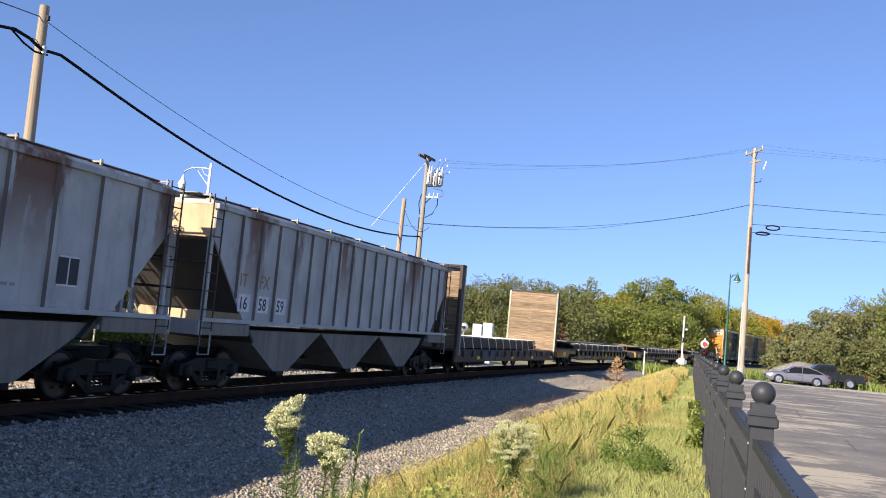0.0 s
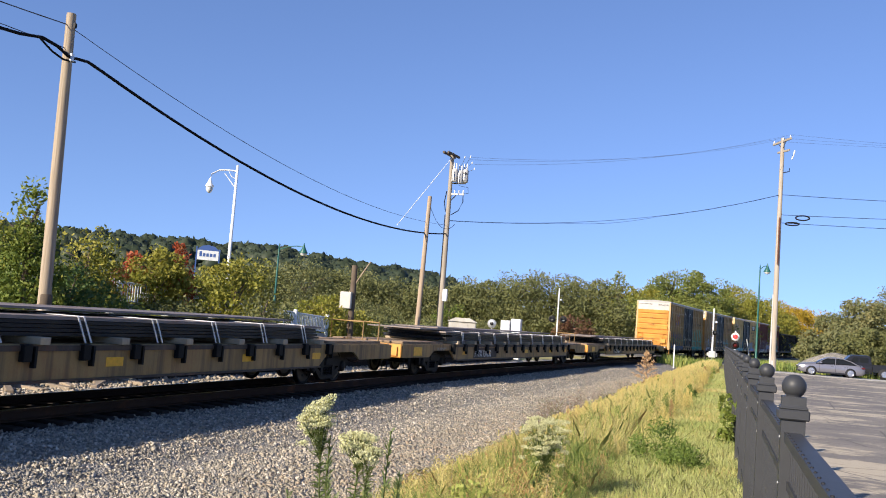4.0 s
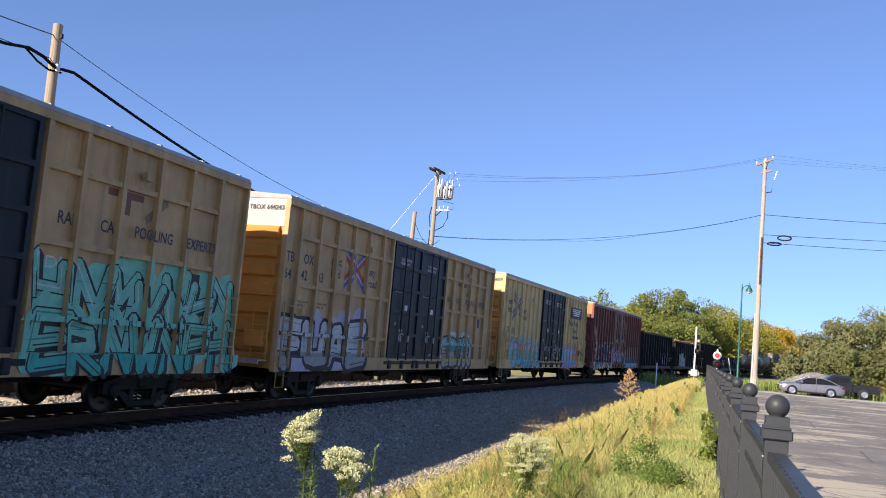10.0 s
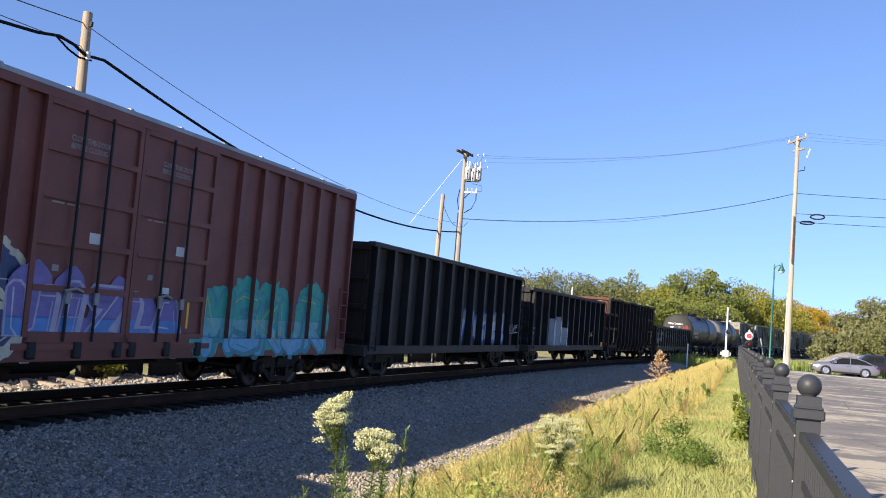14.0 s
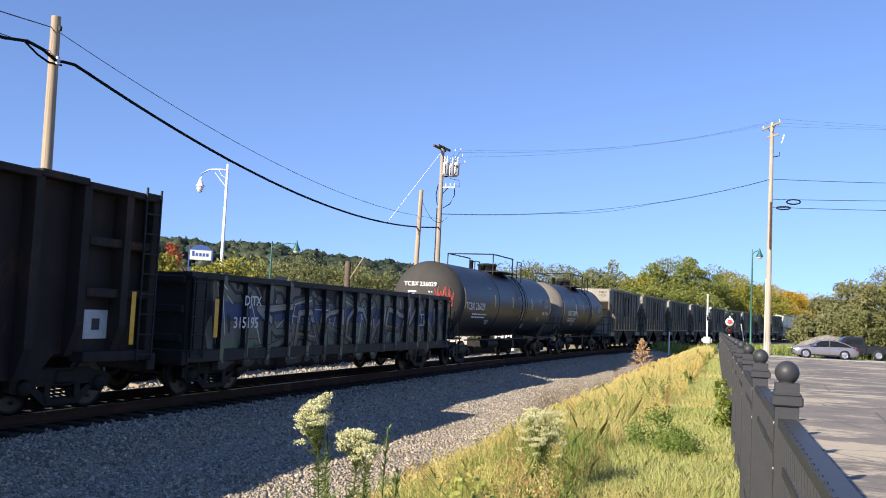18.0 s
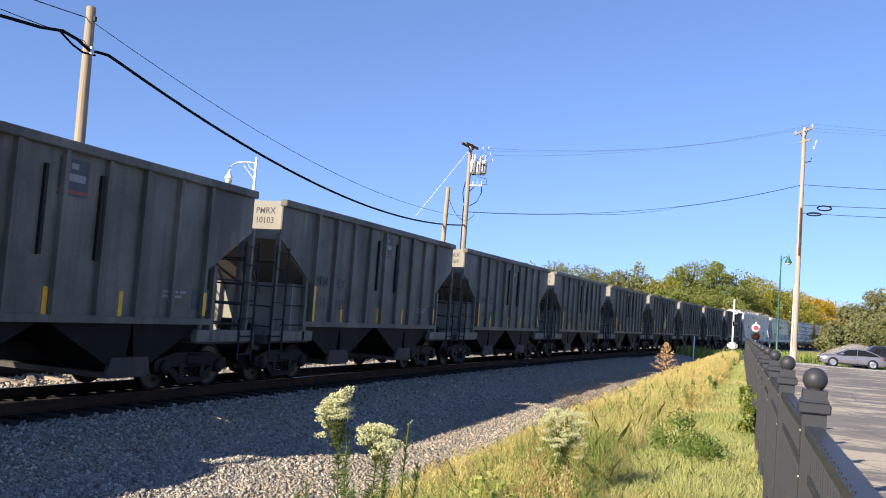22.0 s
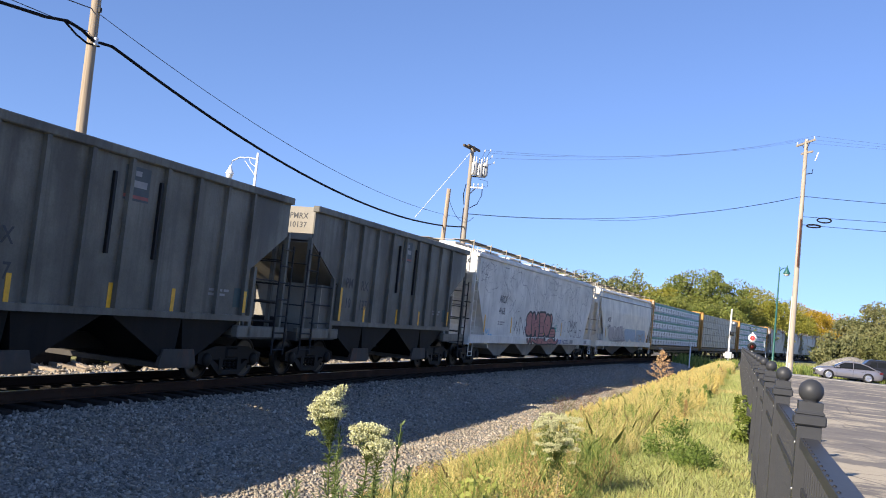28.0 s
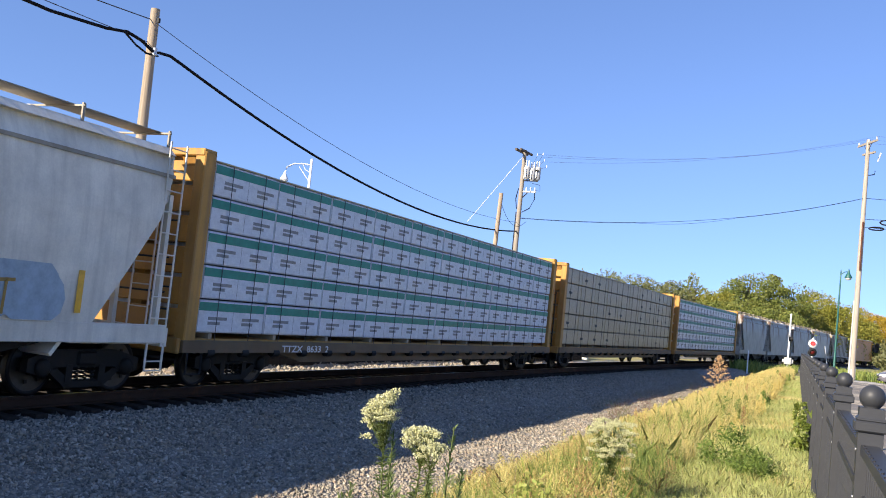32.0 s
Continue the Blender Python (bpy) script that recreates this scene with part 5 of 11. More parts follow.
# ---- gondolas ----
def gondola(name, label, front, length, top, side, end, post_gap, floor=0.95, skin=1.40, post_half=0.07, post_mat=""):
    ob = car(name, label, front, length, "gondolas of the train")
    h = length / 2
    for sx in (-1, 1):
        part("side_wall", Geo().box(*sorted(((skin - 0.04) * sx, skin * sx)), -h + 0.1, h - 0.1, floor, top - 0.05), M[side], ob)
        part("side_sill", Geo().box(*sorted((1.36 * sx, 1.52 * sx)), -h + 0.05, h - 0.05, floor - 0.2, floor + 0.05, 0.01), M[side], ob)
        part("top_chord", Geo().box(*sorted((1.30 * sx, 1.52 * sx)), -h + 0.05, h - 0.05, top - 0.14, top, 0.015), M[side], ob)
        k = int((length - 0.6) / post_gap)
        for i in range(k + 1):
            y = -h + 0.3 + i * (length - 0.6) / k
            pr = [(skin * sx, floor - 0.1), (1.46 * sx, floor - 0.18), (1.52 * sx, floor), (1.52 * sx, top - 0.14), (skin * sx, top - 0.14)]
            post = part("side_post", Geo().prism(pr if sx < 0 else pr[::-1], "y", y - post_half, y + post_half), M[post_mat or side], ob)
            # post_mat blackens the flanks, standing in for shade between the posts
            if post_mat:
                part("post_face", Geo().box(*sorted((1.52 * sx, 1.525 * sx)), y - post_half, y + post_half, floor, top - 0.14), M[side], post, "dusty outer face of the post, its flanks blackened as shade")
    for sgn in (-1, 1):
        e = sgn * (h - 0.1)
        g = Geo().box(-1.36, 1.36, *sorted((e, e - sgn * 0.05)), floor - 0.1, top - 0.02)
        part("end_wall", g, M[end if sgn < 0 else side], ob)
        for z in np.linspace(floor + 0.2, top - 0.25, 3 if top < 3 else 4):
            part("end_rib", Geo().box(-1.36, 1.36, *sorted((e, e + sgn * 0.10)), z, z + 0.16, 0.02), M[end if sgn < 0 else side], ob)
        part("end_sill", Geo().box(-1.5, 1.5, *sorted((e, e + sgn * 0.18)), floor - 0.25, floor + 0.05, 0.02), M[side], ob)
    part("floor", Geo().box(-1.36, 1.36, -h + 0.15, h - 0.15, floor - 0.15, floor), M[side], ob)
    part("center_sill", Geo().box(-0.25, 0.25, -h, h, 0.6, 0.82), M["steel"], ob)
    for sx in (-1, 1):
        ladder(ob, 1.56 * sx, h - 0.3, floor - 0.1, top - 0.1, "y", 0.42, "iron")
        ladder(ob, 1.56 * sx, -h + 0.3, floor - 0.1, min(top - 0.1, 2.6), "y", 0.42, "iron")
        stirrup(ob, 1.50 * sx, h - 0.3, floor - 0.15)
        stirrup(ob, 1.50 * sx, -h + 0.3, floor - 0.15)
    ladder(ob, 1.0, h + 0.06, floor, top + 0.05, "x", 0.4, "iron")
    truck(ob, -h + 1.75)
    truck(ob, h - 1.75)
    couplers(ob, h, 0.1)
    return ob


gon1 = gondola("gondola", "high-sided black gondola with rusty end and pale graffiti", 219.0, 15.0, 3.92, "gondust", "gonrust", 1.20, skin=1.26, post_half=0.085, post_mat="gonblack")
graffiti(gon1, 1.528, 0.0, 5.6, 1.1, 2.35, "IKTE", ["g_white", "g_white", "g_grey"], "g_blue", 51, "", "", 0.28, posts=[(-7.2 + 1.2 * i, 0.085) for i in range(13)], inner=1.262)
scribble(gon1, 1.53, 5.8, 7.0, 1.5, 1.9, "g_grey", 3)
gon2 = gondola("gondola", "high-sided black gondola with white lettering and graffiti", 235.6, 15.2, 3.62, "gondust", "gonblack", 1.20, skin=1.26, post_half=0.085, post_mat="gonblack")
lettering(gon2, "BBXX", 1.264, -6.93, 2.98, 0.34, "letters_white", squeeze=0.7)
lettering(gon2, "2022", 1.264, -6.93, 2.50, 0.34, "letters_white", squeeze=0.72)
lettering(gon2, "03", 1.264, -5.55, 2.45, 0.34, "letters_white", squeeze=0.9)
for k, (a, b) in enumerate((("LD LMT", "221800"), ("LT WT", "64200"), ("CU FT", "4000"))):
    lettering(gon2, a, 1.264, -6.98, 1.72 - 0.23 * k, 0.15, "letters_white", squeeze=0.75)
    lettering(gon2, b, 1.264, -6.56 if k == 0 else -6.52, 1.72 - 0.23 * k, 0.15, "letters_white", squeeze=0.75)
graffiti(gon2, 1.528, -3.9, -0.7, 0.95, 2.5, "ICHI", ["g_white", "g_white", "g_white", "g_white"], "g_navy", 52, "", "g_grey", 0.34, wild=0.05, edge=1.22, posts=[(-7.3 + 14.6 / 12 * i, 0.085) for i in range(13)], inner=1.262)
for k, z1 in ((3, 2.3), (4, 2.42), (5, 1.9)):
    y = -7.3 + 14.6 / 12 * k - 0.085
    part("sprayed_side", Geo().box(1.264, 1.518, y - 0.004, y - 0.001, 1.0, z1), M["g_white"], gon2, "white spray paint on the side of a post")
mark(gon2, "reflector", 1.264, -6.9, -6.5, 1.05, 1.25, "amber")
for y in (-4.6, 0.25, 5.1):
    mark(gon2, "reflector", 1.264, y + 0.1, y + 0.45, 1.02, 1.14, "amber")
scribble(gon2, 1.53, 3.6, 4.4, 1.5, 1.8, "g_lime", 5)
mark(gon2, "reflector", 1.525, 6.7, 7.1, 0.95, 1.2, "amber")


def tub_gondola():
    """A worn, deep-bellied gondola: tapered posts, sunken side sheets, stepped rusty ends."""
    L, top = 14.3, 3.92
    ob = car("gondola", "rust-brown deep-bellied gondola with bent top edge and pale tags", 252.1, L, "gondolas of the train")
    h, rnd = L / 2, random.Random(31)
    posts = [-5.75 + 1.09 * i for i in range(12)]
    for sx in (-1, 1):
        sheet = [(-h + 0.1, top - 0.05), (-h + 0.1, 1.0), (-4.35, 1.0), (-3.95, 0.62), (4.5, 0.62), (4.9, 1.0), (h - 0.1, 1.0), (h - 0.1, top - 0.05)]
        part("side_wall", Geo().prism(sheet, "x", *sorted((1.22 * sx, 1.26 * sx))), M["gonrust"], ob, "sunken dark rusty side sheet")
        for y in posts:
            low = 0.62 if -4.2 < y < 4.7 else 0.98
            pr = [(1.26 * sx, low), (1.33 * sx, low), (1.52 * sx, low + 0.5), (1.52 * sx, top - 0.1), (1.26 * sx, top - 0.1)]
            part("side_post", Geo().prism(pr if sx < 0 else pr[::-1], "y", y - 0.09, y + 0.09), M["gonrust"], ob)
        for a, b in zip([-h + 0.05] + posts, posts + [h - 0.05]):
            dz = rnd.uniform(-0.03, 0.035)
            part("top_chord", Geo().box(*sorted((1.24 * sx, 1.54 * sx)), a, b, top - 0.12 + dz, top + dz, 0.015), M["gonrust"], ob)
        for a, b in ((-h + 0.08, -4.75), (5.33, h - 0.08)):
            for z in (2.05, 2.93):
                part("side_rail", Geo().box(*sorted((1.26 * sx, 1.46 * sx)), a, b, z - 0.08, z + 0.08, 0.015), M["gonrust"], ob)
            part("side_sill", Geo().box(*sorted((1.20 * sx, 1.50 * sx)), a, b, 0.86, 1.04, 0.015), M["gonrust"], ob)
        ladder(ob, 1.56 * sx, h - 0.3, 0.85, top + 0.1, "y", 0.42, "iron")
        stirrup(ob, 1.50 * sx, -h + 0.3, 0.9)
    for sgn in (-1, 1):
        e = sgn * (h - 0.1)
        # front end: rust in a brighter tone, sunlight put into the colour
        m = M["rustlit" if sgn < 0 else "gonrust"]
        part("end_wall", Geo().box(-1.36, 1.36, *sorted((e, e - sgn * 0.05)), 0.86, top - 0.02), m, ob, "rust-stained end wall")
        for z, d in ((1.0, 0.22), (1.95, 0.16), (2.85, 0.30), (3.80, 0.12)):
            part("end_rib", Geo().box(-1.42, 1.42, *sorted((e, e + sgn * d)), z, z + 0.15, 0.02), m, ob)
        for x in (-1.4, 1.4):
            part("corner_post", Geo().box(x - 0.1, x + 0.1, *sorted((e - sgn * 0.1, e + sgn * 0.1)), 0.86, top - 0.05, 0.015), M["gonrust"], ob)
        part("end_sill", Geo().box(-1.5, 1.5, *sorted((e, e + sgn * 0.25)), 0.66, 0.98, 0.02), M["gonrust"], ob)
    part("floor", Geo().box(-1.22, 1.22, -4.3, 4.8, 0.62, 0.68), M["gonrust"], ob)
    part("center_sill", Geo().box(-0.25, 0.25, -h, h, 0.66, 0.86), M["steel"], ob)
    ladder(ob, -0.95, -h - 0.2, 0.95, 2.8, "x", 0.4, "iron")
    truck(ob, -h + 1.75)
    truck(ob, h - 1.75)
    couplers(ob, h, 0.1)
    lettering(ob, "SHNX", 1.262, -5.30, 2.52, 0.30, "letters_grey", squeeze=0.9)
    lettering(ob, "100624", 1.262, -5.33, 2.20, 0.30, "letters_grey", squeeze=0.85)
    for k in range(6):
        scribble(ob, 1.263, -4.45 + 1.09 * k, -4.05 + 1.09 * k, 1.45, 2.05, "g_khaki" if k % 3 else "g_ochre", 60 + k, 6, 0.022)
        scribble(ob, 1.263, -4.45 + 1.09 * k, -4.05 + 1.09 * k, 1.15, 1.45, "letters_grey" if k % 2 else "g_khaki", 70 + k, 5, 0.02)
    mark(ob, "patch", 1.262, 0.95, 1.4, 2.85, 3.5, "g_white", "torn white notice")
    mark(ob, "paint_patch", 1.262, 5.55, 6.15, 1.25, 1.75, "g_white", "white painted patch")
    part("patch_mark", Geo().box(1.266, 1.269, 5.75, 5.95, 1.4, 1.6), M["letters_dark"], ob)
    part("end_patch", Geo().box(-0.75, 0.95, -h + 0.075, -h + 0.095, 3.05, 3.74), M["hopend"], ob, "pale rust-stained panel on the end")
    bars(ob, -0.2, -h + 0.07, 3.62, [0.7], "letters_white", "front", 0.07, seed=6)
    for y in (-5.95, 6.45):
        mark(ob, "reflector", 1.522, y, y + 0.12, 1.15, 2.1, "amber", "amber reflective strip")
    return ob


tub_gondola()
gon4 = gondola("gondola", "low black mill gondola covered in worn graffiti", 267.5, 15.8, 2.58, "gonblack", "gonblack", 0.93)
P4 = dict(posts=[(-15.8/2 + 0.3 + i * (15.8 - 0.6) / int((15.8 - 0.6) / 0.93), 0.07) for i in range(int((15.8 - 0.6) / 0.93) + 1)], inner=1.402)
graffiti(gon4, 1.522, -6.7, 7.5, 0.78, 2.42, "DNAESWRKOZHCUS", ["g_moss", "g_khaki", "g_navy", "g_khaki"], "g_black", 61, "g_khaki", "g_cream", 0.28, wild=0.3, **P4)
graffiti(gon4, 1.538, -5.0, 6.5, 0.9, 2.2, "SAROWEKN", ["g_khaki", "g_grey"], "g_black", 62, "", "g_ochre", 0.10, wild=0.4, posts=P4["posts"], inner=1.418)
mark(gon4, "data_plate", 1.43, 5.0, 5.45, 1.55, 1.9, "g_black", "black data plate")
part("data_frame", Geo().box(1.434, 1.437, 4.98, 5.47, 1.53, 1.56).box(1.434, 1.437, 4.98, 5.47, 1.89, 1.92).box(1.434, 1.437, 4.98, 5.01, 1.53, 1.92).box(1.434, 1.437, 5.44, 5.47, 1.53, 1.92).box(1.434, 1.437, 5.2, 5.23, 1.53, 1.92), M["letters_white"], gon4)
lettering(gon4, "DJTX", 1.545, -5.9, 1.95, 0.30, "letters_white")
lettering(gon4, "315195", 1.545, -6.3, 1.45, 0.34, "letters_white")
mark(gon4, "reflector", 1.525, -7.0, -6.86, 1.25, 2.05, "amber")


# ---- tank cars ----
def tank_car(label, front, length, text, seam_text, pale_end):
    ob = car("tank_car", label, front, length, "tank cars of the train")
    h, R, Z = length / 2, 1.47, 2.50
    b = h - 0.95  # where the rounded heads begin
    n = 40
    head = [(R * math.cos(a), 0.78 * math.sin(a)) for a in np.linspace(0, math.pi / 2, 9)]
    part("tank", Geo().lathe([(R, -b), (R, b)], n, (0, 0, Z), "y"), M["tank"], ob)
    part("front_head", Geo().lathe([(r, -b - d) for r, d in head][::-1], n, (0, 0, Z), "y"), M["tankdust" if pale_end else "tankhead"], ob, "dusty pale tank head" if pale_end else "dull dark tank head")
    part("rear_head", Geo().lathe([(r, b + d) for r, d in head], n, (0, 0, Z), "y"), M["tank"], ob)
    for y in (-b, -b * 0.33, b * 0.33, b):
        part("seam", Geo().lathe([(R, y - 0.03), (R + 0.012, y - 0.02), (R + 0.012, y + 0.02), (R, y + 0.03)], n, (0, 0, Z), "y"), M["tank"], ob)
    part("center_sill", Geo().box(-0.3, 0.3, -h - 0.1, -b + 0.9, 0.75, 1.05).box(-0.3, 0.3, b - 0.9, h + 0.1, 0.75, 1.05), M["tank"], ob)
    for sgn in (-1, 1):
        y = sgn * (b - 0.25)
        part("saddle", Geo().prism([(-1.25, 1.75), (-0.9, 1.02), (0.9, 1.02), (1.25, 1.75), (0.9, 1.35), (0, 1.12), (-0.9, 1.35)], "y", y - 0.35, y + 0.35), M["tank"], ob)
        part("end_platform", Geo().box(-1.45, 1.45, *sorted((sgn * (h - 0.75), sgn * (h + 0.08))), 1.02, 1.10), M["tank"], ob)
        part("end_handrail", Geo().tube([(1.4, sgn * (b + 0.3), 1.1), (1.4, sgn * (b + 0.3), 2.05), (1.4, sgn * h, 2.05), (1.4, sgn * h, 1.1)], 0.025, 6).tube(
            [(-1.4, sgn * (b + 0.3), 1.1), (-1.4, sgn * (b + 0.3), 2.05), (-1.4, sgn * h, 2.05), (-1.4, sgn * h, 1.1)], 0.025, 6).tube([(-1.4, sgn * h, 1.7), (1.4, sgn * h, 1.7)], 0.022, 6), M["iron"], ob)
        for sx in (-1, 1):
            ladder(ob, 1.46 * sx, sgn * (h - 0.35), 0.55, 1.1, "y", 0.4)
    part("running_rail", Geo().tube([(1.5, -b, 1.0), (1.5, b, 1.0)], 0.03, 6).tube([(-1.5, -b, 1.0), (-1.5, b, 1.0)], 0.03, 6), M["iron"], ob)
    part("manway", Geo().lathe([(0.42, 3.86), (0.42, 4.22), (0.46, 4.24), (0.46, 4.32), (0.2, 4.36), (0.0, 4.36)], 20, (0, 0.3, 0)), M["tank"], ob)
    part("valve", Geo().lathe([(0.1, 3.9), (0.1, 4.15), (0.16, 4.17), (0.16, 4.25), (0.0, 4.27)], 12, (0.2, -0.9, 0)), M["steel"], ob)
    part("valve", Geo().lathe([(0.07, 3.9), (0.07, 4.3), (0.13, 4.32), (0.0, 4.40)], 12, (-0.1, -1.6, 0)), M["steel"], ob)
    part("top_platform", Geo().box(-1.05, 1.05, -1.1, 1.6, 3.92, 3.96), M["iron"], ob)
    g = Geo()
    for sx in (-1.05, 1.05):
        g.tube([(sx, -2.1, 3.75), (sx, -2.1, 4.62), (sx, 0.85, 4.62), (sx, 0.85, 3.75)], 0.03, 6)
        g.tube([(sx, 1.6, 3.75), (sx, 1.6, 4.55), (sx, 2.3, 4.55), (sx, 2.3, 3.6)], 0.03, 6)
    g.tube([(-1.05, -2.1, 4.62), (1.05, -2.1, 4.62)], 0.03, 6)
    part("safety_rail", g, M["iron"], ob)
    g = Geo()
    arc = [(math.sin(t) * (R + 0.12), Z + math.cos(t) * (R + 0.12)) for t in np.linspace(0.55, 2.4, 9)]
    for y in (1.0, 1.45):
        g.tube([(x, y, z) for x, z in arc] + [(1.55, y, 0.6)], 0.02, 5)
    for x, z in arc[1:]:
        g.tube([(x, 1.0, z), (x, 1.45, z)], 0.016, 5)
    part("side_ladder", g, M["iron"], ob)
    for y in (-b + 0.08, -b * 0.42, -0.2, b * 0.45, b - 0.08):
        z0, z1 = (2.2, 3.0) if abs(y) > b - 0.2 else (2.35, 2.85)
        g = Geo()
        a0, a1 = math.asin((z0 - Z) / R), math.asin((z1 - Z) / R)
        pts = [(R + 0.006) * math.cos(a) for a in np.linspace(a0, a1, 5)]
        zs = [Z + (R + 0.006) * math.sin(a) for a in np.linspace(a0, a1, 5)]
        for i in range(4):
            g.add([(pts[i], y - 0.06, zs[i]), (pts[i], y + 0.06, zs[i]), (pts[i + 1], y + 0.06, zs[i + 1]), (pts[i + 1], y - 0.06, zs[i + 1])], [(0, 1, 2, 3)])
        part("reflector", g, M["amber"], ob, "amber reflective strip")
    lettering(ob, text, 1.475, -b + 1.0 if pale_end else -b + 0.15, 2.18, 0.40, "letters_white")
    bars(ob, 1.46, -b + 0.9, 1.98, [1.8], "letters_white", seed=3)
    bars(ob, 1.44, -b + 0.9, 1.86, [1.6], "letters_white", seed=4)
    bars(ob, 1.465, b - 2.4, 2.82, [0.7, 0.6], "letters_grey", seed=8)
    bars(ob, 1.476, b - 1.35, 2.82, [0.8, 0.8, 0.8, 0.8, 0.8, 0.8], "letters_grey", seed=9, gap=0.07)
    part("brake_gear", Geo().tube([(0.6, -1.5, 0.72), (0.6, 0.0, 0.72)], 0.2, 10).box(-1.1, 1.1, 1.1, 1.4, 0.5, 0.9), M["steel"], ob)
    part("bottom_outlet", Geo().lathe([(0.22, 0.6), (0.22, 1.15)], 12, (0, 0.5, 0)), M["steel"], ob)
    g = Geo()
    for y, z in ((-b * 0.55, 3.1), (-b * 0.55, 1.75), (0.1 * b, 2.85), (0.62 * b, 1.95), (0.3 * b, 1.6)):
        bars(ob, math.sqrt(R * R - (z - Z) ** 2) + 0.012, y, z, [0.55, 0.5, 0.3], "letters_grey", h=0.035, gap=0.065, seed=int(abs(y * 10)))
    truck(ob, -h + 1.75)
    truck(ob, h - 1.75)
    couplers(ob, h, 0.1)
    return ob


tank1 = tank_car("long black tank car with dusty front head and red tag", 284.1, 15.3, "TCBX 236029", "", False)
lettering(tank1, "TCBX", -0.78, -7.42, 2.98, 0.23, "letters_white", "front")
lettering(tank1, "236029", -0.12, -7.452, 2.98, 0.23, "letters_white", "front")
lettering(tank1, "AAR ST-464", 1.47, 5.0, 2.12, 0.22, "letters_white")
bars(tank1, -0.6, -7.45, 2.74, [1.0, 0.7], "letters_white", "front", seed=2)
tank2 = tank_car("short black tank car with pale dusty front head", 300.4, 11.9, "SHPX 209993", "", True)
lettering(tank2, "SHPX 209993", -0.75, -5.78, 2.85, 0.2, "letters_white", "front")
rnd = random.Random(5)
g = Geo()
for k in range(5):  # the tag follows the dished head
    line = []
    for i in range(7):
        px, pz = 0.55 + 0.13 * k + rnd.uniform(-0.06, 0.1), 2.35 + 0.55 * (i % 2) + rnd.uniform(-0.12, 0.12)
        rr = min(math.hypot(px, pz - 2.5) / 1.47, 0.98)
        line.append((px, -6.7 - 0.78 * math.sqrt(1 - rr * rr) - 0.012, pz))
    g.tube(line, 0.022, 4)
part("graffiti_tag", g, M["g_red"], tank1, "red sprayed tag")
scribble(tank1, 1.472, 0.95, 1.9, 2.2, 2.65, "letters_grey", 95, 9, 0.02)
scribble(tank1, 1.44, 1.0, 1.8, 1.85, 2.15, "letters_grey", 96, 9, 0.02)


